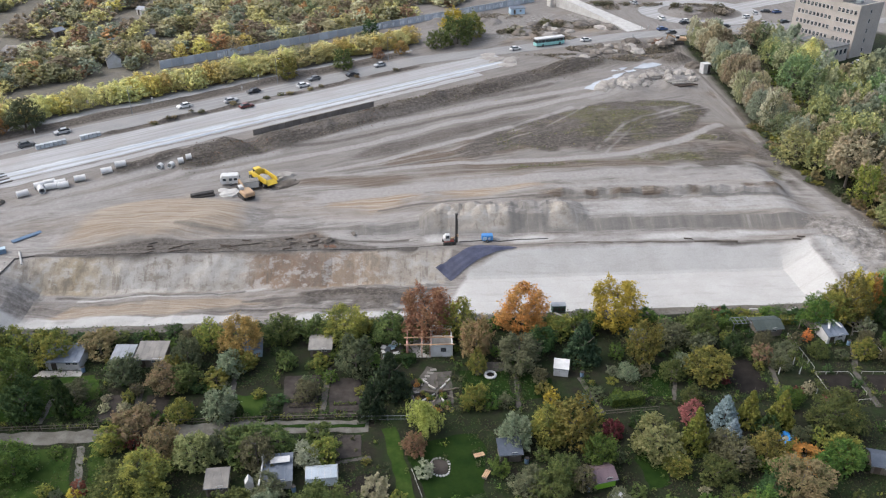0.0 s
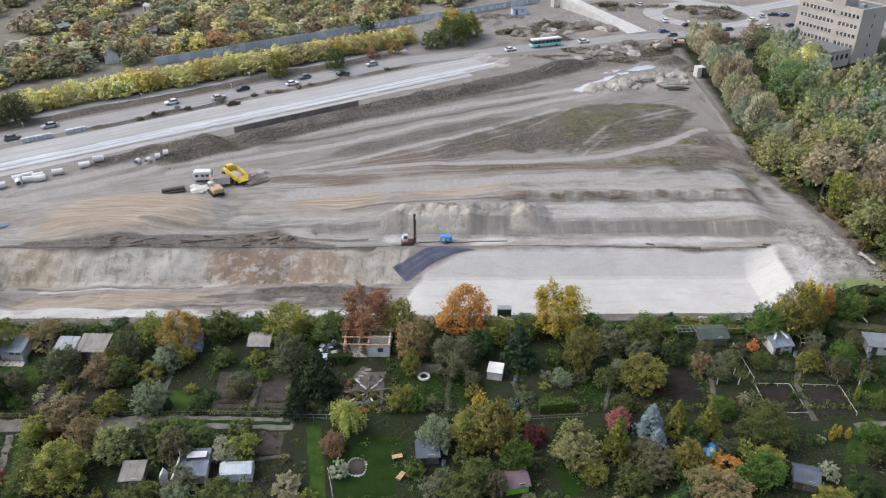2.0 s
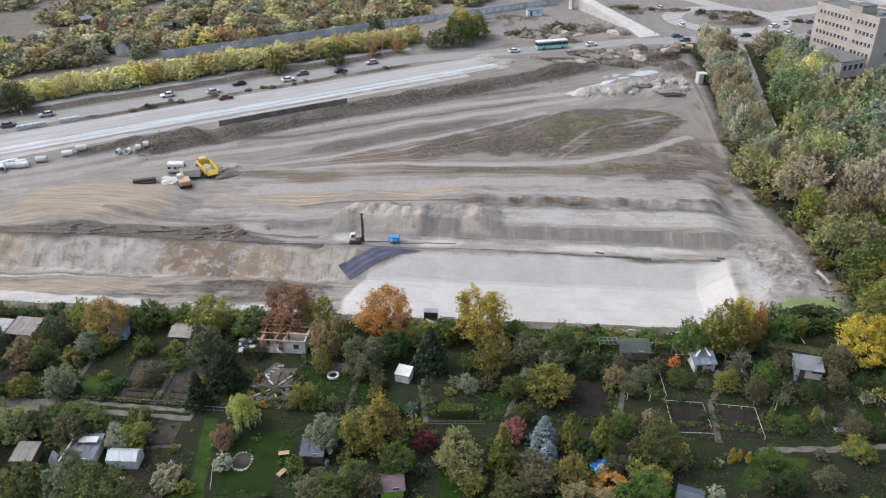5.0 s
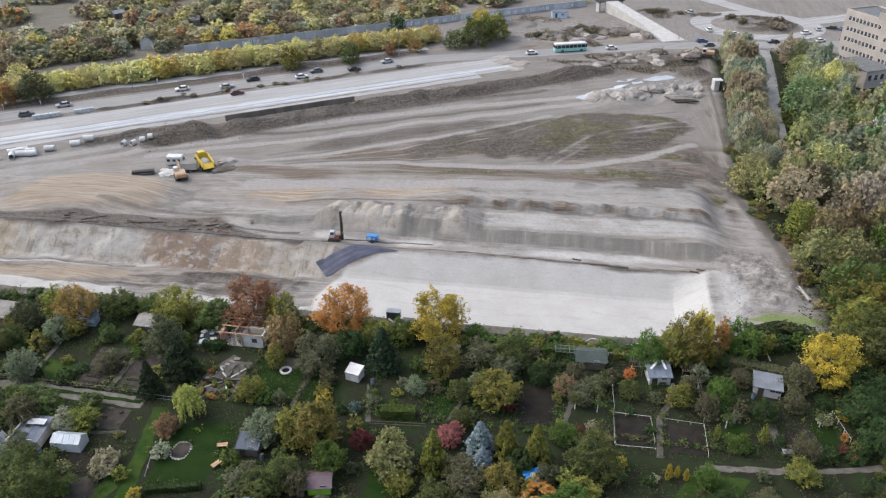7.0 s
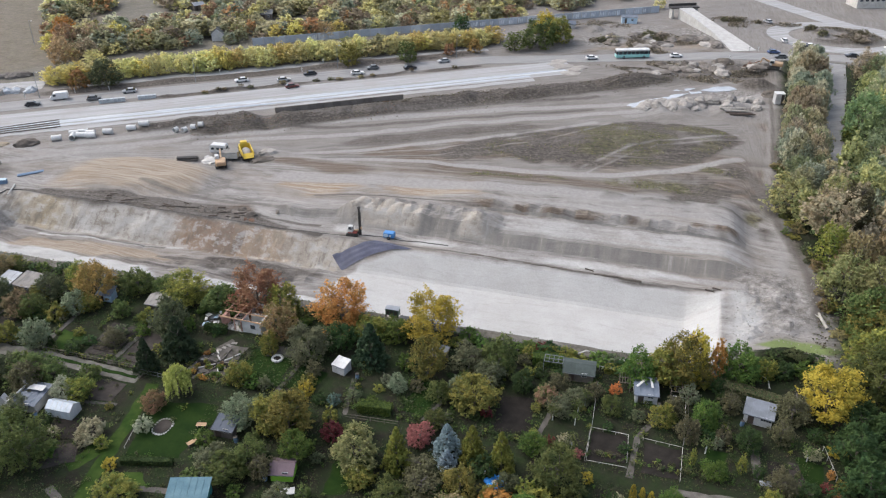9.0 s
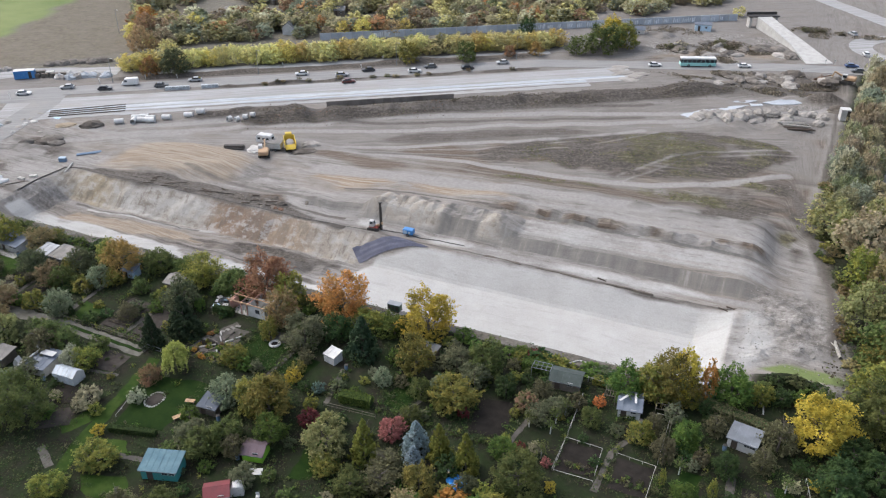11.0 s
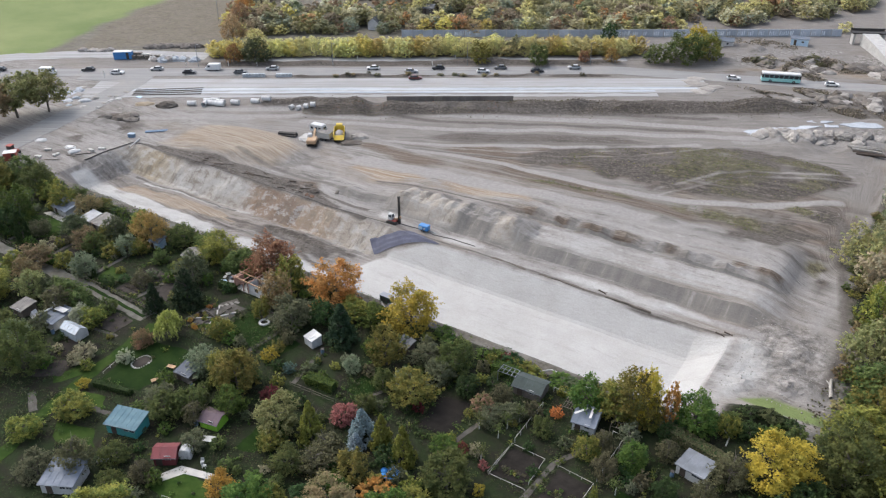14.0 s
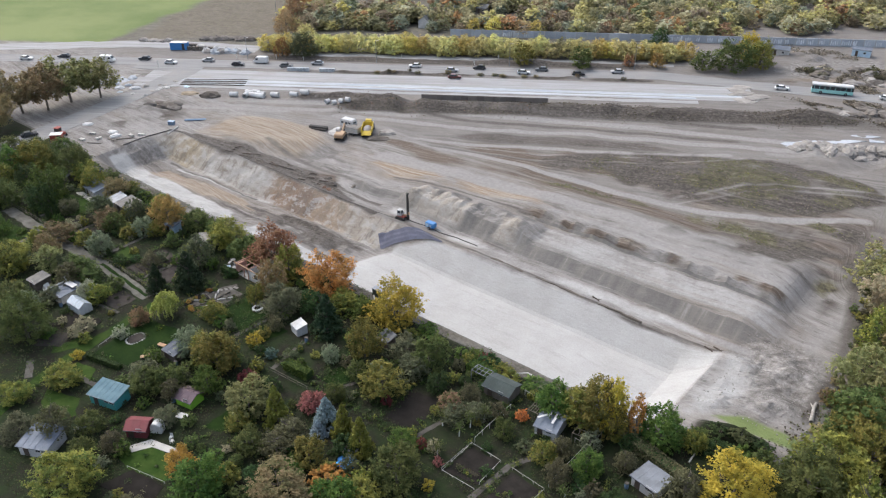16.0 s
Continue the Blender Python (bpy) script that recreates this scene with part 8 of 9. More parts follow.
for i in range(40):
    x = 62 + tip_rnd.uniform(0, 42)
    y = 270 + (x - 62) * .40 + tip_rnd.uniform(-4, 9)
    heap("earth_mound", x, y, tip_rnd.uniform(1.6, 3.6), tip_rnd.uniform(1.3, 2.6), tip_rnd.uniform(.7, 1.8), tip_rnd.uniform(0, 180), tip_rnd.choice([EARTH, EARTH, WASTE_EARTH, WASTE_EARTH, GREY_EARTH]), "tipped earth and rubble heap on the waste land", "heap", 160 + i, "tipped heaps on the waste land")
for i in range(26):
    a, r = tip_rnd.uniform(0, 6.28), tip_rnd.random() ** .5
    x, y = 66 + 22 * r * math.cos(a), 312 + 9 * r * math.sin(a) + 4 * r * math.cos(a)
    heap("earth_mound", x, y, tip_rnd.uniform(1.6, 4.2), tip_rnd.uniform(1.3, 2.8), tip_rnd.uniform(.6, 1.7), tip_rnd.uniform(0, 180), tip_rnd.choice([EARTH, WASTE_EARTH, WASTE_EARTH, GREY_EARTH]), "tipped earth and rubble heap on the waste land", "heap", 260 + i, "tipped heaps on the waste land")
for i in range(7):
    x, y = road(137 + tip_rnd.uniform(-3, 4), 21.5 + i * 2.1)
    heap("earth_mound", x, y, tip_rnd.uniform(2.5, 5.0), tip_rnd.uniform(1.6, 2.6), tip_rnd.uniform(.25, .6), ROAD_DEG + tip_rnd.uniform(-20, 20), GREY_EARTH, "low tipped earth at the end of the new road", "heap", 360 + i, "heaps at the end of the new road")


def retaining_wall():
    e = thing("retaining_wall", pose(*road(36.4, 13.3), 0, 0, 0, ROAD_DEG), "long brown-grey retaining wall below the new road", "wall")
    for i in range(16):
        part("panel", boxes((1.2 + i * 2.4, 0, -.3, 2.36, .3, 2.0), bevel=.02), WALL_BROWN, e)


retaining_wall()


def concrete_pipe(x, y, rz, r, l):
    e = tagged(new("concrete_pipe"), "pale concrete pipe section lying on the ground", "pipe", "concrete pipes")
    e.matrix_world = pose(x, y, zat(x, y), 0, 0, rz)
    bm = bmesh.new()
    n = 20
    rings = [(l / 2, r), (l / 2, r * .78), (-l / 2, r * .78), (-l / 2, r)]
    vs = [[bm.verts.new((px_, rr * math.cos(a), r + rr * math.sin(a))) for a in (k * math.tau / n for k in range(n))] for px_, rr in rings]
    for i in range(4):
        for k in range(n):
            bm.faces.new((vs[i][k], vs[i][(k + 1) % n], vs[(i + 1) % 4][(k + 1) % n], vs[(i + 1) % 4][k]))
    bmesh.ops.recalc_face_normals(bm, faces=bm.faces)
    part("tube", bm, WHITE, e)
    bm = bmesh.new()
    cyl(bm, l / 2 - .12, 0, r, r * 1.06, r * 1.06, .2, 20, "x")
    part("collar", bm, WHITE, e)


for x, y, rz in ((-81.4, 171.6, 120), (-79.8, 173.2, 20), (-78.4, 175.2, 25), (-77.3, 173.8, 25), (-74.6, 177.4, 22), (-69.3, 180.6, 25), (-66.4, 182.4, 25), (-82.6, 174.0, 30), (-80.9, 175.4, 28), (-84.8, 169.6, 35)):
    concrete_pipe(x, y, rz, .75, 2.5)
for x, y, rz in ((-57.4, 183.4, 80), (-54.8, 183.6, 70), (-52.6, 184.6, 20), (-50.8, 185.6, 20)):
    concrete_pipe(x, y, rz, .7, 1.3)

# steel tubes, blue pipes, logs
st = thing("steel_tube_stack", pose(-44.2, 167.6, zat(-44.2, 167.6), 0, 0, 22), "stack of black steel tubes", "tubes")
for i, (a, z) in enumerate(((-.6, .3), (0, .3), (.6, .3), (-.3, .82), (.3, .82))):
    bm = bmesh.new()
    cyl(bm, 0, a, z, .29, .29, 5.2, 12, "x")
    part("tube", bm, DARK_STEEL, st)
bp = thing("blue_pipe_stack", pose(-76.4, 149.6, zat(-76.4, 149.6), 0, 0, 44), "bundle of blue plastic pipes", "pipes")
for i in range(4):
    bm = bmesh.new()
    cyl(bm, 0, -.45 + i * .3, .15, .14, .14, 6.0, 10, "x")
    part("tube", bm, SLATE_BLUE, bp)
dp = thing("drain_pipe", pose(-74.2, 140.6, zat(-74.2, 140.6) + .1, 0, 0, 0), "pale pipe lying at the rim of the pit", "pipe")
bm = bmesh.new()
cyl(bm, 0, 0, .2, .2, .2, 5.5, 10, "y", rz=25)
part("tube", bm, PALE_CONCRETE, dp)


def log(x, y, rz, l, r, material, label):
    e = thing("log", pose(x, y, zat(x, y), 0, 0, rz), label, "log", "logs")
    bm = bmesh.new()
    limb(bm, (-l / 2, 0, r), (l * .2, .08, r * 1.1), r, r * .85, 9)
    limb(bm, (l * .2, .08, r * 1.1), (l / 2, -.05, r * .8), r * .85, r * .6, 9)
    part("stem", bm, material, e)
    bm = bmesh.new()
    limb(bm, (l * .1, 0, r), (l * .42, .7, r * .7), r * .5, r * .25, 6)
    part("branch", bm, material, e)


log(101.4, 134.4, 100, 5.0, .32, PALE_BARK, "pale barkless log at the edge of the wood")
for i, (dx, dy) in enumerate(((0, 0), (.4, -.9), (-.6, .8), (1.2, -1.5), (-1.4, 1.6))):
    log(90.6 + dx, 238.6 + dy, 8 + 3 * i, 7.5, .35, PALE_BARK if i % 2 == 0 else DARK_WOOD, "weathered timber beside the grassy hump")
for x, y in ((82.5, 139.9), (83.8, 140.6), (60, 141.2)):
    log(x, y, -18, 1.8, .14, DARK_WOOD, "dark timber offcut at the rim of the pit")
for outline, seed in (([(80, 258.6), (85, 263.4), (91, 265.6), (93.5, 263.4), (89, 260.4), (84, 257.8)], 4), ([(59.5, 238.4), (63, 243), (66.5, 246.5), (67.5, 245), (65, 241.4), (62, 237.8)], 9), ([(67, 247), (72, 251.5), (77, 254.5), (73, 249.5), (69.5, 246.6)], 5), ([(61, 237), (66, 239.4), (70, 239.8), (64, 236.4)], 6), ([(70, 254.6), (75, 258.4), (79, 260.2), (75.5, 256.6)], 7), ([(76.5, 255.8), (80, 257.4), (80.5, 255.6), (78, 254.4)], 8)):
    patch("puddle", outline, 0.13, WATER, "shallow milky puddle beside rubble heaps", "puddle", .5, seed, 1.6, .5)
for x0, x1 in ((36, 44), (47, 58), (61, 70)):
    band("ditch", [(x0, 141.0 - (x0 - 36) * .03), ((x0 + x1) / 2, 141.1 - (x0 - 36) * .03), (x1, 140.9 - (x1 - 36) * .03)], .32, zat(x0, 141.0) + .12, EARTH, "dark wet seam along the rim of the pit", "ditch", .18, 1.0, .5, x0)


def site_box(x, y, rz, w, d, h, material, label, name="container"):
    e = thing(name, pose(x, y, zat(x, y), 0, 0, rz), label, "container", "containers")
    part("shell", boxes((0, 0, .1, w, d, h), bevel=.04), material, e)
    n = int(w / .6)
    for i in range(n):
        part("corrugation", boxes((-w / 2 + .4 + i * (w - .8) / max(1, n - 1), -d / 2 - .02, .3, .22, .05, h - .4)), material, e)
    part("door", boxes((w * .28, -d / 2 - .05, .2, .9, .05, h - .35)), DARK_STEEL, e)
    part("roof", boxes((0, 0, h + .1, w + .1, d + .1, .07)), WHITE, e)


site_box(102.6, 252.4, 12, 2.6, 2.4, 3.2, WHITE, "white site container beside rubble")
site_box(-142.6, 189.6, 38, 6.2, 2.5, 2.6, BLUE, "blue site container beside stacked pallets")
site_box(-92.2, 116.6, 50, 3.0, 2.2, 2.0, RED, "red tank trailer with dark fittings", "tank_trailer")
stack_rnd = random.Random(4)


def block_stack(x, y, rz, rows, cols, sz, material, label):
    e = thing("block_stack", pose(x, y, zat(x, y), 0, 0, rz), label, "stack", "material stacks")
    for i in range(cols):
        for j in range(rows):
            part("block", boxes((i * (sz + .12), 0, j * (sz * .62), sz, sz * 1.1, sz * .6), bevel=.04), material, e)


block_stack(*road(-12, 38), ROAD_DEG, 2, 7, .95, BLOCK_GREY, "row of pale bluish concrete blocks beside the lane")
block_stack(*road(-1, 38), ROAD_DEG, 2, 5, .95, BLOCK_GREY, "row of pale bluish concrete blocks beside the lane")
for s, n in ((-62, 64), (-58, 62), (-55, 61.4), (-52, 60)):
    block_stack(*road(s, n), ROAD_DEG + 5, 2, 2, 1.3, stack_rnd.choice([WOOD, ASBESTOS, PLASTER]), "stacked pallets of building material")
for s, n in ((-48, 57), (-45, 58.5), (-41, 58), (-37, 58)):
    heap("gravel_bag", *road(s, n), 1.7, 1.4, 1.7, 0, PALE_CONCRETE, "pale heap of gravel beside the lane", "heap", int(s), "gravel heaps")
for i in range(12):
    x, y = -104 + stack_rnd.uniform(-9, 6), 158 + stack_rnd.uniform(-8, 10)
    heap("gravel_mound", x, y, stack_rnd.uniform(.6, 1.3), stack_rnd.uniform(.5, 1), stack_rnd.uniform(.25, .5), 0, stack_rnd.choice([PALE_CONCRETE, GREY_EARTH, PALE_BLUE]), "small heap of rubble beside the side road", "heap", i, "small rubble heaps")
for x, y in ((-88, 121), (-85, 124), (-90, 125), (-80, 131), (-78.5, 133)):
    block_stack(x, y, stack_rnd.uniform(0, 90), 1, 2, .8, PLASTER, "loose pale building blocks")
for x, y, a, l in ((-83, 122, 30, 4), (-81, 126, 10, 3), (-79, 129, 50, 5)):
    log(x, y, a, l, .12, WOOD, "loose timber beside the pit")


# ---- traffic ----
CAR_PAINT = {}
for _k, _c in (("white", (0.72, 0.72, 0.71)), ("dark", (0.03, 0.033, 0.04)), ("silver", (0.42, 0.43, 0.44)), ("grey", (0.14, 0.145, 0.15)), ("dark red", (0.13, 0.035, 0.03)), ("blue", (0.05, 0.10, 0.24))):
    CAR_PAINT[_k] = mat("car_paint_" + _k.replace(" ", "_"), _c, tuple(v * .9 for v in _c), 1.0, 4.0, 0.3, rand=0.0, bump=0.0)
CARS = {}


def car(x, y, rz, colour, van=False):
    label = colour + (" van" if van else " passenger car") + " on the dusty road"
    if (colour, van) in CARS:
        return copy_thing(CARS[(colour, van)], pose(x, y, 0.06, 0, 0, rz))
    e = thing("van" if van else "car", pose(x, y, 0.06, 0, 0, rz), label, "van" if van else "car", "road traffic")
    CARS[(colour, van)] = e
    bm = bmesh.new()
    if van:
        side_prism(bm, [(-2.6, .35), (2.5, .35), (2.6, .9), (2.1, 1.15), (1.5, 2.1), (1.1, 2.3), (-2.5, 2.3), (-2.65, 1.2)], -.98, .98)
    else:
        side_prism(bm, [(-2.15, .3), (2.15, .3), (2.2, .65), (1.9, .82), (.95, .92), (-1.5, .95), (-2.1, .9), (-2.2, .6)], -.88, .88)
    bmesh.ops.bevel(bm, geom=list(bm.edges), offset=.09, segments=2, affect="EDGES")
    body = part("body", bm, CAR_PAINT[colour], e)
    if van:
        part("windscreen", boxes((1.86, 0, 1.3, .05, 1.6, .85, 0, 0, -32)), GLASS_DARK, e)
        for sy in (-1, 1):
            part("side_window", boxes((1.15, sy * .985, 1.25, .8, .03, .65)), GLASS_DARK, e)
    else:
        bm = bmesh.new()
        side_prism(bm, [(1.0, .9), (.35, 1.38), (-1.2, 1.4), (-1.85, .94)], -.74, .74)
        part("cabin_glass", bm, GLASS_DARK, e)
        part("roof", boxes((-.42, 0, 1.38, 1.5, 1.3, .06), bevel=.02), CAR_PAINT[colour], e)
    for x0 in (-1.35, 1.35):
        for sy in (-.8, .8):
            wheel(e, x0, sy * (1.08 if van else 1), .33, .2)
    for sy in (-.6, .6):
        part("headlight", boxes((2.19 + (.4 if van else 0), sy, .58, .05, .32, .14)), WHITE, body)
        part("tail_light", boxes((-2.2 - (.45 if van else 0), sy, .62, .05, .28, .14)), MAROON, body)
    return e


for s, n, c, v in ((-78, 41.8, "white", True), (-66, 45.2, "dark", False), (-55, 41.6, "white", False), (-43, 45.3, "silver", False), (-31, 41.7, "dark", False), (-24, 45.4, "white", True),
                   (-14, 41.6, "grey", False), (-4, 45.4, "silver", False), (30, 45.5, "white", False), (43, 41.8, "silver", False), (52, 45.6, "dark", False), (67, 41.6, "white", False), (73, 45.5, "grey", False), (85, 41.7, "dark", False),
                   (98, 45.4, "silver", False), (-96, 45.4, "dark", False), (-108, 41.6, "white", False)):
    x, y = road(s, n)
    car(x, y, ROAD_DEG + (180 if n > 43.5 else 0), c, v)
car(-43.0, 226.6, ROAD_DEG + 2, "dark red")
for x, y, a, c in ((44, 282.6, 26, "white"), (60, 291.4, 23, "silver"), (72, 293.0, 20, "white"), (107, 301.8, 192, "grey"), (118, 307.4, 12, "white"), (131, 309.8, 190, "dark"), (143, 309, 10, "blue"), (148.5, 314, 30, "white"), (110, 324, 100, "white"), (152, 331, 80, "silver"), (158, 316, 15, "dark"), (106, 352, 120, "silver"), (172, 318, 10, "white"), (-101.4, 113.4, 75, "dark")):
    car(x, y, a, c)


def coach(x, y, rz):
    e = thing("bus", pose(x, y, .06, 0, 0, rz), "mint green and white coach on the road", "bus")
    part("lower_body", boxes((0, 0, .35, 11.8, 2.5, 1.15), bevel=.12), BUS_GREEN, e)
    part("window_band", boxes((0, 0, 1.5, 11.7, 2.46, 1.0)), GLASS_DARK, e)
    part("roof", boxes((0, 0, 2.5, 11.8, 2.5, .6), bevel=.18), WHITE, e)
    for i in range(8):
        for sy in (-1, 1):
            part("window_post", boxes((-5.2 + i * 1.49, sy * 1.235, 1.48, .12, .03, 1.04)), BUS_GREEN, e)
    part("windscreen", boxes((5.9, 0, 1.1, .05, 2.2, 1.6)), GLASS_DARK, e)
    for x0 in (-3.2, 3.9):
        for sy in (-1.15, 1.15):
            wheel(e, x0, sy, .5, .3)


coach(57.2, 288.4, 20)


def traffic_post(x, y, h, label="slim white marker post beside the road"):
    e = thing("marker_post", pose(x, y, zat(x, y)), label, "post", "marker posts")
    part("post", boxes((0, 0, 0, .12, .12, h)), WHITE, e)
    part("sign", boxes((0, -.08, h - .5, .5, .04, .5), bevel=.01), WHITE, e)


for s, n, h in ((-10, 49.6, 1.4), (24, 55, 1.8), (58, 54.2, 1.8), (-34, 49.4, 1.6), (88, 49.5, 1.6), (-58, 38, 2.2), (-20, 50.5, 1.6), (50, 49.6, 1.4)):
    traffic_post(*road(s, n), h)
for x, y in ((100, 308.6), (104, 309.4), (97, 307.8), (122, 301), (90, 294.5)):
    traffic_post(x, y, 1.6)


def lamp_post(x, y, h):
    e = thing("street_lamp", pose(x, y, zat(x, y)), "tall grey street lamp post", "street lamp", "street lamps")
    bm = bmesh.new()
    cyl(bm, 0, 0, 0, .11, .06, h, 8)
    part("pole", bm, TIN, e)
    part("arm", boxes((.5, 0, h - .08, 1.1, .07, .07)), TIN, e)
    part("lamp_head", boxes((1.1, 0, h - .14, .7, .28, .14), bevel=.04), WHITE, e)


for s in (-30, 16, 62, 104):
    lamp_post(*road(s, 49.2), 8)
lamp_post(*road(-38, 112), 9)


# ---- noise barrier with sprayed paint ----
def barrier():
    rnd = random.Random(17)
    x0, y0 = road(38, 86.8)
    e = thing("noise_barrier", pose(x0, y0, 0, 0, 0, ROAD_DEG - 0.5), "long grey noise barrier with spray-painted marks", "barrier")
    l = 4.0
    for i in range(42):
        p = part("panel", boxes((l / 2 + i * l, 0, 0, l - .16, .16, 2.7), bevel=.02), BARRIER, e)
        part("post", boxes((i * l, 0, 0, .2, .28, 2.85)), CONCRETE, e)
        if 19 < i < 41 or 4 < i < 8:
            for k in range(rnd.randint(2, 5)):
                part("painted_mark", boxes((l * i + .5 + k * .75, -.09, rnd.uniform(.35, .6), rnd.uniform(.35, .68), .02, rnd.uniform(1.1, 1.8), 0, 0, rnd.uniform(-14, 14))), PAINT, p)


barrier()


# ---- school-like building, annex and hall ----
def office_block(corner, far, depth, h):
    a, b = Vector(corner), Vector(far)
    d = (b - a)
    l = d.length
    deg = math.degrees(math.atan2(d.y, d.x))
    # local x runs from the near corner along the front, local +y is the front's outer side
    e = thing("office_building", pose(a.x, a.y, 0, 0, 0, deg), "five-storey beige office building with rows of windows", "building")
    part("wall", boxes((l / 2, -depth / 2, 0, l, depth, h)), FACADE, e)
    part("roof", boxes((l / 2, -depth / 2, h, l - .8, depth - .8, .15)), FELT, e)
    part("parapet", boxes((l / 2, -.15, h, l, .3, .55)), FACADE, e)
    part("parapet", boxes((l / 2, -depth + .15, h, l, .3, .55)), FACADE, e)
    part("parapet", boxes((.15, -depth / 2, h, .3, depth - .6, .55)), FACADE, e)
    part("parapet", boxes((l - .15, -depth / 2, h, .3, depth - .6, .55)), FACADE, e)
    tower = part("stair_tower", boxes((9.5, -3.0, h + .15, 5.0, 6.4, 2.4)), FACADE, e)
    part("tower_roof", boxes((9.5, -3.0, h + 2.55, 5.2, 6.6, .15)), FELT, tower)
    part("roof_unit", boxes((4.0, -5, h + .15, 2.0, 1.6, 1.0), bevel=.04), TIN, e)
    for f in range(5):
        z = 1.5 + f * 3.3
        for i in range(int(l / 1.55) - 1):
            x = 1.4 + i * 1.55
            if 7.2 < x < 11.6 and i % 2:
                continue
            w = part("window", boxes((x, .03, z, 1.05, .08, 1.5), bevel=.01), WHITE, e)
            part("pane", boxes((x - .24, .08, z + .1, .42, .02, 1.3)), GLASS_DARK, w)
            part("pane", boxes((x + .24, .08, z + .1, .42, .02, 1.3)), GLASS_DARK, w)
        part("sill", boxes((l / 2, .06, z - .12, l - 1.4, .16, .08)), CONCRETE, e)
        w = part("window", boxes((-.03, -depth * .5, z, .08, .8, 1.5), bevel=.01), WHITE, e)
        part("pane", boxes((-.08, -depth * .5, z + .1, .02, .62, 1.3)), GLASS_DARK, w)


office_block((158.7, 266.0), (146.9, 288.4), 13, 17.6)


def flat_hall(x, y, rz, w, d, h, walls, roof, label):
    e = thing("hall", pose(x, y, 0, 0, 0, rz), label, "building")
    part("wall", boxes((0, 0, 0, w, d, h)), walls, e)
    part("roof", boxes((0, 0, h, w + .4, d + .4, .2), bevel=.03), roof, e)
    for i in range(int(w / 2.4)):
        wi = part("window", boxes((-w / 2 + 1.6 + i * 2.4, -d / 2 - .02, h * .45, 1.5, .08, h * .35), bevel=.01), WHITE, e)
        part("pane", boxes((-w / 2 + 1.6 + i * 2.4, -d / 2 - .07, h * .45 + .08, 1.34, .03, h * .35 - .16)), GLASS_DARK, wi)


flat_hall(149.2, 268.4, 28, 10.5, 14, 5.4, FACADE, FELT, "low beige annex with a dark flat roof")
flat_hall(144.6, 217.5, 12, 14, 10, 4.4, PLASTER, WHITE, "low hall with a bright white roof")
flat_hall(150, 395, 20, 16, 9, 6, PLASTER, MAROON, "distant pale house with a dark red roof")
patch("lawn", [(136, 236), (150, 232), (170, 246), (168, 262), (150, 256), (138, 248)], 0.03, BRIGHT_LAWN, "lawn between the annex and the hall", "lawn", .3)
car(156, 256.5, 20, "dark")
car(159, 259.5, 20, "white")


# ---- grass, weeds and fallen leaves of the gardens: too many to count ----
def ground_cover(name, area, count, kinds, size, label, seed, clear=()):
    rs = np.random.RandomState(seed)
    (x0, x1), (y0, y1) = area
    x, y = rs.uniform(x0, x1, count), rs.uniform(y0, y1, count)
    keep = value_noise(x, y, 5.0, seed) + .6 * value_noise(x, y, 1.7, seed + 1) > -0.25
    for outline in clear:
        keep &= inside(x, y, outline, 0.4) < 0.5
    x, y = x[keep], y[keep]
    z = height(x, y)
    pick = rs.randint(0, len(kinds), len(x))
    for i, k in enumerate(kinds):
        s = pick == i
        n = s.sum()
        c = np.stack([x[s], y[s], z[s] + rs.uniform(.03, .30, n)], -1)
        nrm = unit(np.stack([rs.normal(size=n) * .7, rs.normal(size=n) * .7, np.ones(n)], -1))
        me = cards_mesh(name, leaf_cards(c, nrm, size, rs), LEAF[k])
        tagged(new(name, me), label, "plants", kind="stuff")


LAWN_CLEAR = [
    [(0.8, 74), (2.0, 86), (8.5, 87), (10.4, 80), (11.0, 74.5)], [(4.6, 66.6), (6.1, 71.2), (9.6, 70.8), (7.6, 66)], [(8.3, 60.2), (7.4, 65.6), (13.6, 65.2), (14.2, 61.5)],
    [(27.6, 62.9), (29.5, 66.8), (34.5, 67.6), (38, 64.2), (31.2, 62.3)], [(-11, 87.1), (-6, 86.9), (-5.8, 82.6), (-10.7, 82.3)], [(-11.1, 100), (-6.3, 99.8), (-6.2, 90.9), (-11.0, 91.1)],
    [(51.8, 100), (56.2, 100.7), (56.5, 93.7), (53, 93)], [(65.7, 96.2), (70.8, 96.2), (71, 91), (65.8, 90)], [(73.3, 96), (78.3, 95.6), (78, 89.8), (73.2, 89.8)], [(31.2, 58.1), (32.2, 62.6), (38.2, 63.6), (40, 60)],
    [(-62, 87.5), (-62, 90.4), (-5, 90.2), (-5, 87.3)], [(-4, 88), (-0.8, 88), (2, 74), (8, 58), (4.2, 58), (-1.4, 74)], [(-38.8, 97.6), (-35.4, 97.4), (-35.1, 92.4), (-38.6, 92)],
    [(28, 88.3), (28, 90.2), (45, 90.6), (60, 89), (80, 88.3), (104, 92.2), (104, 90.2), (80, 86.3), (60, 87)],
]
ground_cover("garden_weeds", ((-95, 105), (50, 117)), 110000, ["weed", "dark", "litter", "weed", "dark"], 0.22, "low weeds, grass tufts and fallen leaves between the garden beds", 5, LAWN_CLEAR)


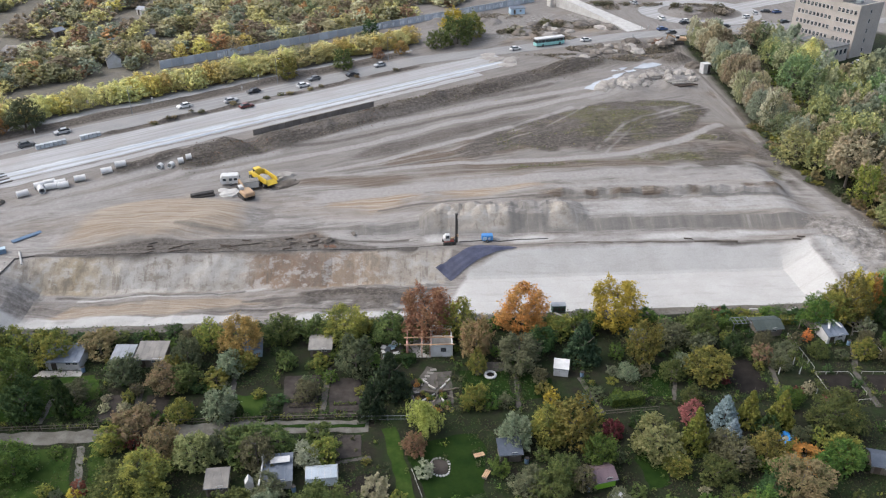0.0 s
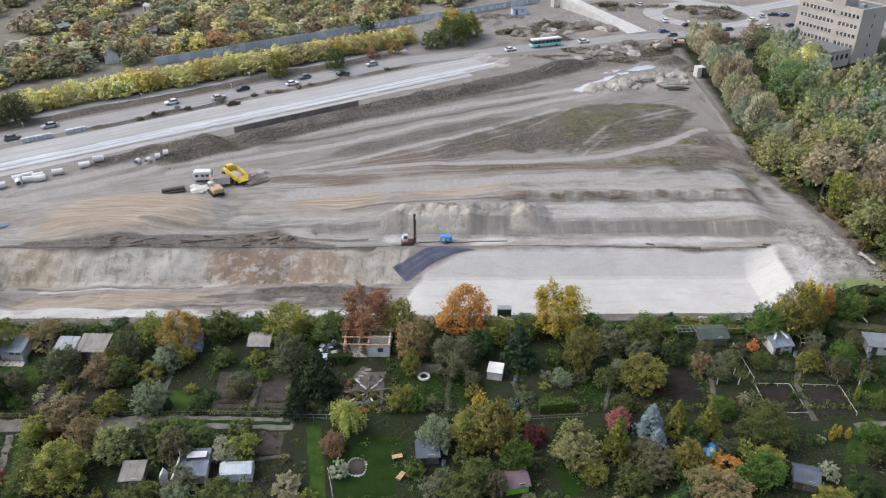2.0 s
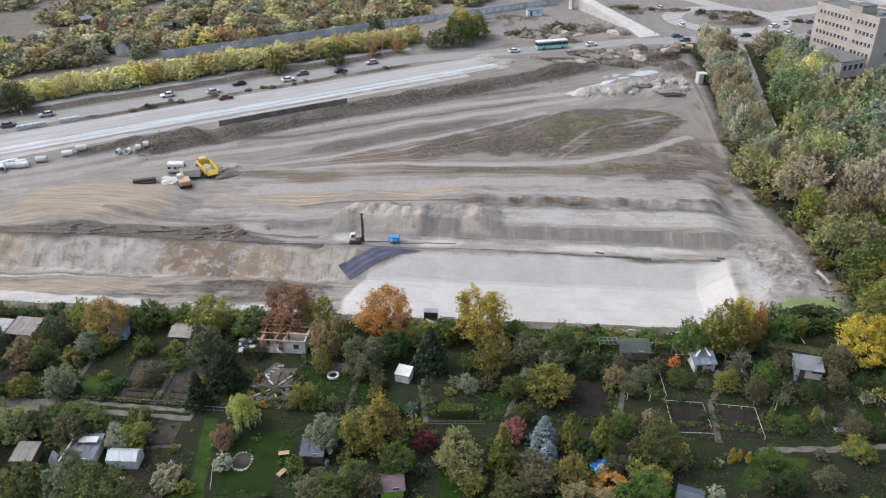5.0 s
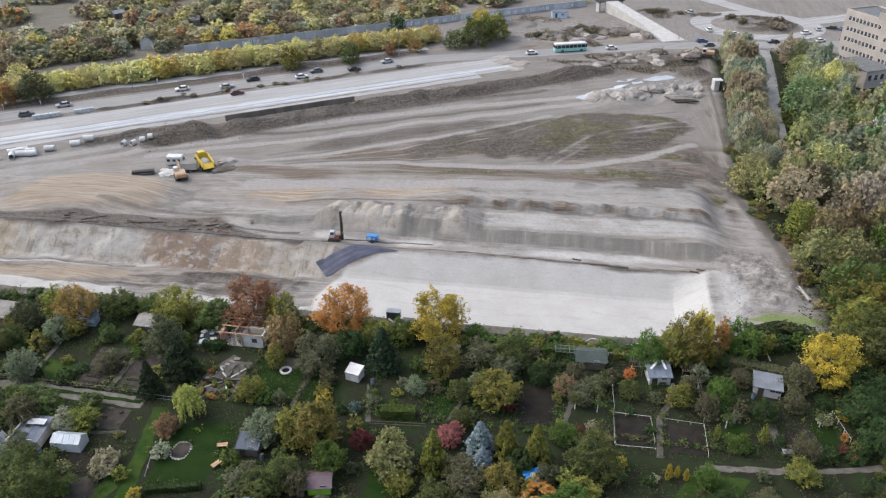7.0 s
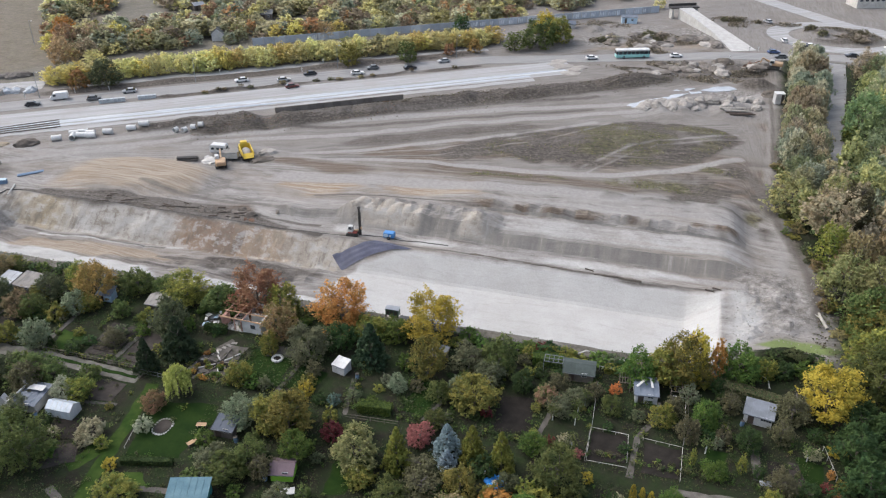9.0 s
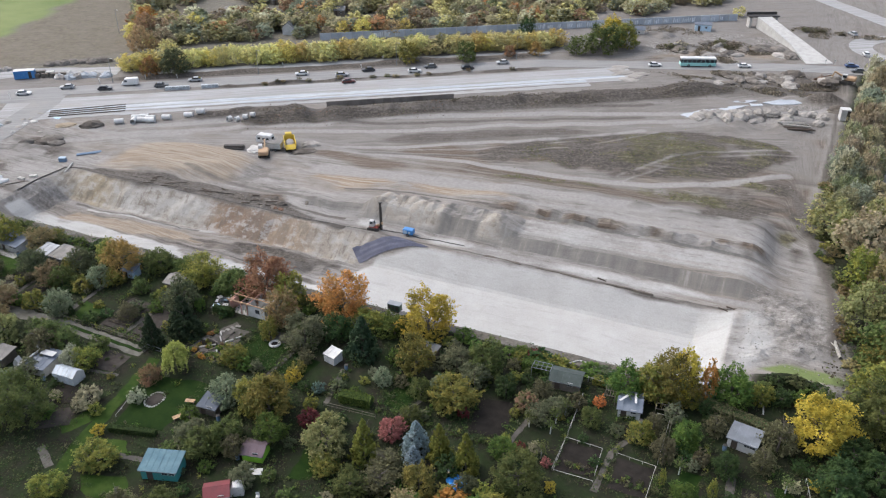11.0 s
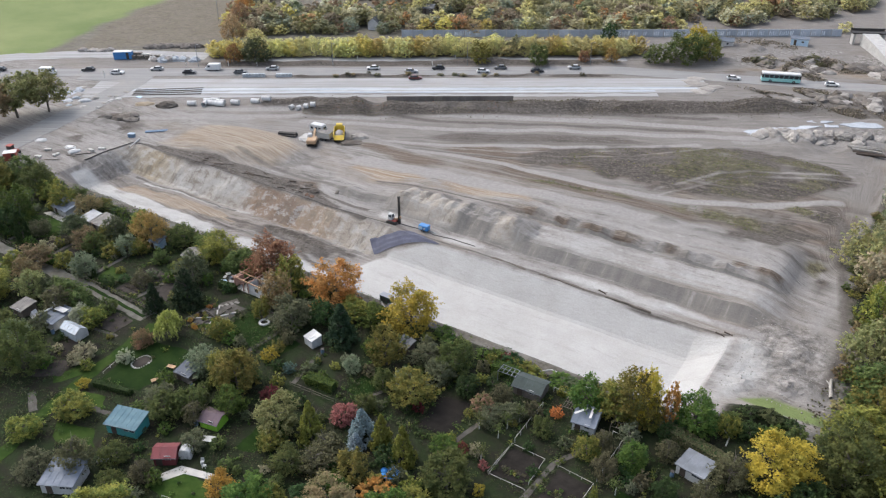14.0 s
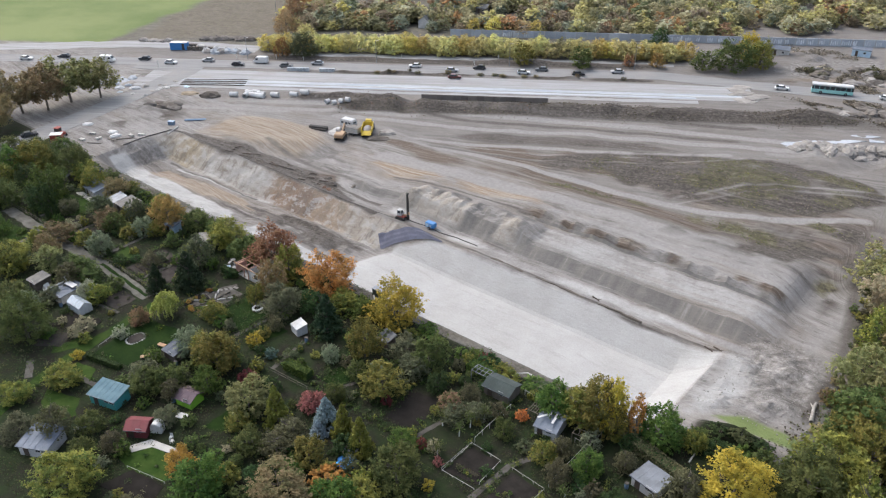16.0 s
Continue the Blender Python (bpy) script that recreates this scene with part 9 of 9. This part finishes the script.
def perennials(name, spots, kinds, label, seed):
    """Small flowering clumps, joined by kind."""
    rs = np.random.RandomState(seed)
    sets = {}
    for x, y in spots:
        k = kinds[rs.randint(len(kinds))]
        r, n = rs.uniform(.2, .6), 22
        c = np.stack([x + rs.normal(0, r * .5, n), y + rs.normal(0, r * .5, n), rs.uniform(.05, r * 1.5, n)], -1)
        nrm = unit(rs.normal(size=(n, 3)) * .7 + np.array([0, 0, 1.0]))
        sets.setdefault(k, []).append(leaf_cards(c, nrm, .22, rs))
    for k, v in sets.items():
        tagged(new(name, cards_mesh(name, np.concatenate(v), LEAF[k])), label, "plants", kind="stuff")


row_rs = np.random.RandomState(14)
spots = []
for px_ in (-62, -53.8, -46, -40.8, -33.5, -26.8, -19.2, -12.6, -5.4, 0.6, 8.8, 18, 28.8, 37.6, 45, 50.8, 57.4, 65.0, 72.4, 79.4, 85, 93.4, 98.6):
    for i in range(34):
        spots.append((px_ + row_rs.normal(0, .5), 91 + row_rs.uniform(0, 18)))
for i in range(420):
    spots.append((row_rs.uniform(-62, 100), 90.8 + abs(row_rs.normal(0, .8))))
    spots.append((row_rs.uniform(-60, 96), row_rs.uniform(58, 87)))
perennials("garden_flowers", spots, ["olive", "weed", "greygreen", "green", "brown", "dark", "weed", "green", "dark", "olive", "dark", "yellowgreen"], "low flowering plants and herbs along the plots", 15)


def bank_weeds():
    """Withered tufts in drifts on the earth bank."""
    rs = np.random.RandomState(32)
    for k, n in (("litter", 4000), ("twig", 3500), ("weed", 2000), ("rustweed", 2600)):
        s, m = rs.uniform(12, 168, n), rs.normal(5.5, 3.0, n)
        keep = fractal(s, m * 2, 10, 33 + len(k)) - (.012 * (s - 44) if k == "rustweed" else 0) > .12
        s, m = s[keep], m[keep]
        x, y = ROAD_O.x + s * ROAD_U.x + m * ROAD_N.x, ROAD_O.y + s * ROAD_U.y + m * ROAD_N.y
        c = np.stack([x, y, height(x, y) + rs.uniform(.02, .35, len(x))], -1)
        tagged(new("bank_weeds", cards_mesh("bank_weeds", leaf_cards(c, unit(.5 * rs.normal(size=c.shape) + np.array([0, 0, 1])), .34, rs), LEAF[k])), "withered weeds on the dark earth bank", "weeds", kind="stuff")


bank_weeds()


def stones():
    rs = np.random.RandomState(34)
    bm = bmesh.new()
    for i in range(520):
        if i < 400:
            x, y = rs.uniform(86, 103), rs.uniform(126, 148)
        else:
            x, y = rs.uniform(-92, -76), rs.uniform(118, 140)
        r = rs.uniform(.05, .16)
        box(bm, x, y, zat(x, y) - .03, r * 1.6, r * 1.2, r * .9, rs.uniform(0, 180), rs.uniform(-20, 20))
    tagged(part("stones", bm, STONE_GREY), "scattered pale stones and broken concrete", "stones", kind="stuff")


stones()
def tufts():
    """Low green tufts that grow in drifts on the hump and the waste strips."""
    rs = np.random.RandomState(36)
    for k, n in (("olive", 5000), ("weed", 8000), ("yellowgreen", 2600), ("dead", 7000)):
        x, y = rs.uniform(22, 96, n), rs.uniform(170, 230, n)
        on = inside(x, y, [(20, 189), (33, 206), (46, 215), (58, 222), (74, 227), (87, 222), (89, 214), (84, 206), (74, 198), (56, 191.5), (38, 190)], 2.0) > .5
        on &= fractal(x * .6 + y * .2, y, 4.5, 74) + .35 * rs.normal(size=n) + .35 * smooth(34, 54, x) > .22
        on |= (inside(x, y, [(24, 176), (30, 179), (41, 180.6), (43, 178.4), (29, 175)], .8) > .5) | (inside(x, y, [(62, 184.5), (69, 187), (80, 185), (77, 179), (66, 179.6)], 1.5) + .3 * rs.normal(size=n) > .75) | (inside(x, y, [(82, 198.5), (89, 196), (88, 193), (82, 194)], 1.0) > .5)
        x, y = x[on], y[on]
        c = np.stack([x, y, height(x, y) + rs.uniform(.02, .40, len(x))], -1)
        tagged(new("weeds", cards_mesh("weeds", leaf_cards(c, unit(.5 * rs.normal(size=c.shape) + np.array([0, 0, 1])), .27, rs), LEAF[k])), "drifts of low weeds on the brown earth hump", "weeds", kind="stuff")


tufts()


def fill_gardens():
    """Bushes and young fruit trees that crowd the plots."""
    rnd = random.Random(91)
    sheds = [(-53.6, 106.4, 4), (-44.4, 106.2, 3), (-40, 106.4, 4), (-13, 107.6, 3.2), (25.3, 99.4, 3), (14.6, 81.6, 3.4), (26.2, 76.3, 3.2), (16.4, 68.6, 4), (26.2, 67.6, 4), (18.2, 57, 4.5), (-16.9, 79.4, 4.5), (-24.6, 78, 3), (-11.5, 78.6, 3.6),
             (72.6, 106.6, 4), (62.2, 108.6, 4), (89.2, 105.8, 4), (65, 76.4, 4), (5, 104.5, 6), (4.6, 97, 6), (13.5, 97.5, 4.2), (51, 75, 2.5), (30, 68, 4), (60, 111, 3), (28, 117, 3)]
    rs = np.random.RandomState(91)
    spots = np.stack([rs.uniform(-72, 104, 4000), rs.uniform(56, 111, 4000)], -1)
    bare = np.zeros(4000)
    for o in LAWN_CLEAR + [[(-62, 101.5), (-48.5, 103.3), (-45.6, 98), (-52.2, 93), (-59, 92.6)], [(-56, 87), (-38, 88), (-36, 68), (-56, 68)]]:
        bare = np.maximum(bare, inside(spots[:, 0], spots[:, 1], o, 0.4))
    count = 0
    for x, y in spots[bare <= .1]:
        x, y = float(x), float(y)
        tall = rnd.random() < .45
        w = rnd.uniform(2.4, 4.0) if tall else rnd.uniform(1.2, 2.6)
        if y < 70 and x < -22 or -7 < x < 14 and 56 < y < 89 or any(math.hypot(x - a, y - b) < r + w * .4 for a, b, r in sheds):
            continue
        if any(math.hypot(x - a, y - b) < .36 * (w + v) for a, b, v in GROWN):
            continue
        k = rnd.choice(["olive", "green", "greygreen", "yellowgreen", "dark", "olive", "green", "yellowolive", "brown", "grey", "silvergreen"])
        if x > 58 and rnd.random() < .65:
            k = rnd.choice(["dark", "dark", "weed", "brown"])
        plant(k, x, y, w, w * rnd.uniform(.75, 1.15), 0, "in a crowded allotment garden", "round" if tall else "shrub", "bushes in the gardens")
        count += 1
        if count >= 130:
            break


fill_gardens()
ground_cover("leaf_litter", ((96, 140), (106, 300)), 22000, ["brown", "litter", "olive", "litter"], 0.4, "fallen leaves and undergrowth below the wood", 7, [[(90, 100), (99, 128), (104, 150), (97, 168), (102, 196), (106, 215), (108, 300), (90, 300)], [(107, 196), (114, 196), (127, 300), (117, 300)]])


# ---- scrub on the waste land and the roundabout ----
scrub_rnd = random.Random(61)
for cx, cy, rx, ry, n in ((68, 316, 9, 6, 5), (50, 307, 7, 5, 3), (97, 350, 8, 6, 4), (131, 336, 12, 10, 5)):
    for i in range(n):
        a, r = scrub_rnd.uniform(0, 6.28), scrub_rnd.random() ** .5
        x, y, w = cx + rx * r * math.cos(a), cy + ry * r * math.sin(a), scrub_rnd.uniform(2.4, 5.0)
        plant(scrub_rnd.choice(["brown", "brown", "bare"]), x, y, w, w * scrub_rnd.uniform(.4, .6), zat(x, y), "on the waste land", "shrub", "scrub on the waste land")
def dry_scrub():
    """Low dead growth in drifts on the waste land, the bank and the roundabout."""
    rs = np.random.RandomState(62)
    for k, share in (("dead", 2600), ("litter", 1600), ("bare", 900), ("twig", 1500)):
        xs, ys = [], []
        for cx, cy, rx, ry, dense in ((68, 316, 13, 8, 1), (50, 307, 10, 6, .8), (76, 283, 14, 5, 1), (90, 281, 12, 6, 1), (96, 350, 12, 9, 1), (131, 336, 14, 11.5, 1.6), (60, 298, 10, 4, .6), (110, 352, 9, 6, .5), (40, 330, 14, 8, .6), (86, 270, 10, 4, .5), (58, 274, 14, 3, .7)):
            m = int(share * dense)
            a, r = rs.uniform(0, 6.28, m), rs.random_sample(m) ** .6
            xs.append(cx + rx * r * np.cos(a)), ys.append(cy + ry * r * np.sin(a))
        x, y = np.concatenate(xs), np.concatenate(ys)
        on = fractal(x, y, 6, 63) + .2 * rs.normal(size=len(x)) > .0
        x, y = x[on], y[on]
        c = np.stack([x, y, height(x, y) + rs.uniform(.03, .7, len(x)) * (.4 + .6 * np.clip(fractal(x, y, 5, 64) + .5, 0, 1))], -1)
        tagged(new("dry_scrub", cards_mesh("dry_scrub", leaf_cards(c, unit(.6 * rs.normal(size=c.shape) + np.array([0, 0, .9])), .36, rs), LEAF[k])), "low dead brown scrub on the waste land", "scrub", kind="stuff")


dry_scrub()
for i in range(14):
    s = scrub_rnd.uniform(4, 104)
    x, y = road(s, 38 + scrub_rnd.uniform(-.7, .7))
    plant(scrub_rnd.choice(["brown", "brown", "palebrown"]), x, y, scrub_rnd.uniform(1.2, 2.4), scrub_rnd.uniform(.5, 1.0), zat(x, y), "between the two carriageways", "shrub", "scrub between the carriageways")
def beam_stack(x, y, rz, n, length, material, label):
    """Loose stack of rusty beams lying every way."""
    rnd = random.Random(int(x * 7))
    e = thing("beam_stack", pose(x, y, zat(x, y), 0, 0, rz), label, "beams")
    for i in range(n):
        bm = boxes((0, 0, 0, length * rnd.uniform(.6, 1), .28, .26))
        bmesh.ops.transform(bm, matrix=pose(rnd.uniform(-1.5, 1.5), rnd.uniform(-2, 2), .04 + (i % 5) * .30, 0, rnd.uniform(-4, 4), rnd.uniform(-28, 28)), verts=bm.verts)
        part("beam", bm, material, e)


beam_stack(100.5, 287.5, 20, 16, 7.5, RUST, "loose stack of rusty brown steel beams")
beam_stack(97.0, 283.5, 70, 10, 6.0, RUST, "loose stack of rusty brown steel beams")
heap("earth_mound", 101.5, 259.5, 3.4, 2.4, 1.7, 10, EARTH, "dark tipped earth behind the rubble", seed=41)
for x, y, a, c in ((118.6, 319, 15, "white"), (117, 316.5, 15, "dark"), (146, 324.6, 25, "white"), (157.7, 333.9, 160, "dark"), (162, 332.7, 20, "blue"), (105.2, 307.2, 14, "blue")):
    car(x, y, a, c)


def box_trailer(x, y, rz):
    e = thing("box_trailer", pose(x, y, zat(x, y), 0, 0, rz), "grey box trailer between the caravan and the hauler", "trailer")
    part("body", boxes((0, 0, .7, 4.0, 2.2, 1.5), bevel=.06), PLASTER, e)
    part("roof", boxes((0, 0, 2.2, 4.1, 2.3, .08)), ASBESTOS, e)
    part("drawbar", boxes((2.6, 0, .6, 1.3, .12, .1)), DARK_STEEL, e)
    for sy in (-1, 1):
        wheel(e, -.5, sy, .36, .22)
        wheel(e, .5, sy, .36, .22)


box_trailer(-34.0, 171.2, 14)


def laid_tube(name, points, r, material, label, category="pipe"):
    """A pipe laid along the ground through the given points."""
    e = thing(name, pose(0, 0, 0), label, category)
    bm = bmesh.new()
    dense = []
    for (x0, y0), (x1, y1) in zip(points, points[1:]):
        n = max(2, int(math.hypot(x1 - x0, y1 - y0) / .8))
        dense += [(x0 + (x1 - x0) * i / n, y0 + (y1 - y0) * i / n) for i in range(n)]
    dense.append(points[-1])
    rings = []
    for i, (x, y) in enumerate(dense):
        a, b = dense[max(0, i - 1)], dense[min(len(dense) - 1, i + 1)]
        d = Vector((b[0] - a[0], b[1] - a[1], 0)).normalized()
        side = Vector((-d.y, d.x, 0))
        c = Vector((x, y, zat(x, y) + r * .8))
        rings.append([bm.verts.new(c + side * (r * math.cos(k * math.tau / 6)) + Vector((0, 0, r * math.sin(k * math.tau / 6)))) for k in range(6)])
    for p, q in zip(rings, rings[1:]):
        for k in range(6):
            bm.faces.new((p[k], p[(k + 1) % 6], q[(k + 1) % 6], q[k]))
    part("tube", bm, material, e)


laid_tube("drain_hose", [(27.0, 116.6), (27.3, 115.9), (28.0, 115.3), (30, 114.3), (32.3, 113.4), (33.5, 112.6)], .16, PALE_CONCRETE, "thick pale hose leading down from the generator", "hose")
laid_tube("drain_hose", [(60.4, 113.0), (62.5, 115.2), (65.2, 115.0), (67.6, 114.2), (69.5, 114.4), (71.0, 115.2)], .12, PALE_CONCRETE, "pale hose lying along the lip of the pit", "hose")
laid_tube("drain_hose", [(90.2, 116.4), (91.2, 115.4), (91.3, 113.2)], .12, PALE_CONCRETE, "pale hose lying in the weeds", "hose")
laid_tube("site_cable", [(12.5, 142.6), (18, 143.0), (21, 142.6), (25, 143.3), (31, 142.9)], .09, DARK_STEEL, "dark cable lying beside the blue compressor", "cable")
laid_tube("site_pipe", [(-72, 141.6), (-50, 141.3), (-30, 141.2), (-4, 141.0), (11, 141.4)], .06, DARK_STEEL, "dark pipe laid along the rim of the pit", "pipe")
# dug rows in the vegetable beds
row_mat_rnd = random.Random(72)
for x0, x1, y0, y1 in ((-10.6, -6.6, 91.5, 94.4), (-17.4, -12.6, 90.4, 95.4), (66.2, 70.4, 91.2, 93.0)):
    n = int((y1 - y0) / 1.1)
    for i in range(n):
        y = y0 + (i + .5) * (y1 - y0) / n
        e = thing("plant_row", pose((x0 + x1) / 2, y, .06, 0, 0, row_mat_rnd.uniform(-2, 2)), "dug row with wilting vegetables in a garden bed", "vegetables", "rows in the beds")
        bm = boxes((0, 0, 0, (x1 - x0) * row_mat_rnd.uniform(.8, .98), .5, .16), bevel=.06)
        part("ridge", bm, SOIL, e)
        if row_mat_rnd.random() < .55:
            rs = np.random.RandomState(i + int(x0) + 200)
            k = 90
            c = np.stack([rs.uniform(-.45, .45, k) * (x1 - x0), rs.normal(0, .16, k), rs.uniform(.12, .4, k)], -1)
            new("leaves", cards_mesh("leaves", leaf_cards(c, unit(.6 * rs.normal(size=c.shape) + np.array([0, 0, 1])), .22, rs), LEAF[row_mat_rnd.choice(["weed", "green", "litter", "olive"])])).parent = e


def small_tractor(x, y, rz):
    e = thing("small_tractor", pose(x, y, zat(x, y), 0, 0, rz), "red site tractor with a dark cab beside the side road", "tractor")
    part("bonnet", boxes((1.0, 0, .7, 1.6, .9, .7), bevel=.1), RED, e)
    cab = part("cab", boxes((-.5, 0, .8, 1.4, 1.4, 1.5), bevel=.1), DARK_STEEL, e)
    part("roof", boxes((-.5, 0, 2.3, 1.6, 1.6, .1), bevel=.03), RED, cab)
    for sy in (-.8, .8):
        wheel(e, -.8, sy, .7, .4)
        wheel(e, 1.3, sy * .9, .42, .28)


small_tractor(-95.2, 119.0, 20)
for x, y, a in ((-86.1, 129.3, 20), (-82.6, 128.2, 70), (-97.4, 128.2, 40)):
    heap("covered_pallet", x, y, 1.6, 1.0, .7, a, WHITE, "low stack under a white cover beside the side road", "stack", int(-x), "covered stacks")
laid_tube("site_pipe", [(-75.8, 126.4), (-76.0, 134), (-75.4, 140.6), (-72, 141.6)], .14, DARK_STEEL, "dark pipe laid along the rim of the pit", "pipe")
tc = thing("tool_chest", pose(-79.0, 143.4, zat(-79.0, 143.4), 0, 0, 24), "grey-blue steel tool chest by the corner of the pit", "chest")
part("chest_body", boxes((0, 0, 0, 1.7, 1.1, .95), bevel=.04), SLATE_BLUE, tc)
part("lid", boxes((0, 0, .95, 1.76, 1.16, .16), bevel=.05), PALE_BLUE, tc)
for sx in (-.5, .5):
    part("latch", boxes((sx, -.58, .8, .1, .05, .22)), DARK_STEEL, tc)
# bluish rubble, dark steel sections and spoil by the side road
west_rnd = random.Random(97)
for i in range(20):
    x, y = -121 + west_rnd.uniform(-7, 7), 155 + west_rnd.uniform(-5, 5)
    y += (x + 121) * -.35
    heap("rubble_mound", x, y, west_rnd.uniform(1.0, 2.4), west_rnd.uniform(.8, 1.6), west_rnd.uniform(.3, .9), west_rnd.uniform(0, 180), BLUE_GRAVEL if west_rnd.random() < .7 else GREY_EARTH, "bluish tipped rubble beside the side road", "heap", 400 + i, "rubble beside the side road")
for i in range(4):
    m = i / 3
    x0, y0, x1, y1 = -110.5 + 2.9 * m, 169.3 - 3.6 * m, -94.3 + 3.8 * m, 182.6 - 4.4 * m
    e = thing("steel_section", pose((x0 + x1) / 2, (y0 + y1) / 2, zat((x0 + x1) / 2, (y0 + y1) / 2) + .02, 0, 0, math.degrees(math.atan2(y1 - y0, x1 - x0))), "long brown-grey steel section laid beside the new road", "steel section", "steel sections by the road")
    half = math.hypot(x1 - x0, y1 - y0) / 2
    part("web", boxes((0, 0, 0, half * 2, .10, .26)), WALL_BROWN, e)
    for z in (0, .24):
        part("flange", boxes((0, 0, z, half * 2 - .04, .24, .04)), WALL_BROWN, e)
for i in range(9):
    x, y = -93 + west_rnd.uniform(-5, 5), 149 + west_rnd.uniform(-3.5, 3.5) + i * .2
    heap("earth_mound", x, y, west_rnd.uniform(1.6, 3.4), west_rnd.uniform(1.2, 2.0), west_rnd.uniform(.5, 1.2), west_rnd.uniform(20, 70), west_rnd.choice([EARTH, WASTE_EARTH, WASTE_EARTH]), "grey-brown spoil heap beside the side road", "heap", 430 + i, "spoil heaps by the side road")
heap("earth_mound", -90.5, 165.0, 3.2, 2.0, 1.7, 40, EARTH, "dark tipped earth beside the steel sections", seed=445)
heap("earth_mound", -97.6, 162.6, 3.0, 1.6, .7, 40, OCHRE_EARTH, "low ochre sand heap beside the steel sections", seed=446)
for i in range(9):
    m = i / 8
    heap("rubble_mound", -131 + 12 * m + west_rnd.uniform(-1, 1), 193.6 + 9 * m + west_rnd.uniform(-1, 1), west_rnd.uniform(1.4, 2.3), west_rnd.uniform(1.2, 1.8), west_rnd.uniform(1.0, 1.9), 40, BLUE_GRAVEL if i % 3 else GREY_EARTH, "pale bluish gravel heap beside the field", "heap", 450 + i, "gravel heaps by the field")
for i in range(10):
    m = i / 9
    heap("earth_mound", -146 + 13 * m + west_rnd.uniform(-1, 1), 203 + 11 * m + west_rnd.uniform(-1, 1), west_rnd.uniform(2.0, 3.4), west_rnd.uniform(1.5, 2.2), west_rnd.uniform(.8, 1.7), 40, WASTE_EARTH, "long brown spoil ridge along the field", "heap", 470 + i, "spoil heaps along the field")
for i in range(6):
    m = i / 5
    heap("rubble_mound", -163 + 8 * m, 188 + 5.4 * m + west_rnd.uniform(-.6, .6), west_rnd.uniform(1.4, 2.4), west_rnd.uniform(1.2, 1.8), west_rnd.uniform(.7, 1.4), 30, GREY_EARTH, "grey rubble heap at the corner of the field", "heap", 490 + i, "rubble heaps by the field")
for i in range(4):
    block_stack(-140.2 + i * 2.4, 190.8 + i * 1.6, 36, 2, 2, 1.1, WOOD, "stacked pallets of building material")
debris_rnd = random.Random(83)
for i in range(34):
    x, y = debris_rnd.uniform(-52, -14), 141.4 + abs(debris_rnd.gauss(0, 2.4))
    dark_bit = debris_rnd.random() < .6
    log(x, y, debris_rnd.uniform(-30, 30), debris_rnd.uniform(1.2, 3.6), debris_rnd.uniform(.08, .18), DARK_WOOD if dark_bit else WOOD, "dark muddy timber on the rim of the pit" if dark_bit else "grey weathered timber on the rim of the pit")
for i in range(12):
    x, y = debris_rnd.uniform(-30, -8), debris_rnd.uniform(142, 148)
    heap("rubble_mound", x, y, debris_rnd.uniform(.5, 1.3), debris_rnd.uniform(.4, .9), debris_rnd.uniform(.2, .5), debris_rnd.uniform(0, 180), debris_rnd.choice([EARTH, EARTH, WASTE_EARTH, RUST]), "small clump of broken earth and rubble", "heap", 200 + i, "clumps by the rim of the pit")
heap("earth_mound", -14.3, 144.6, 1.3, .8, .9, 10, EARTH, "dark lump of clods by the rim of the pit", seed=231)
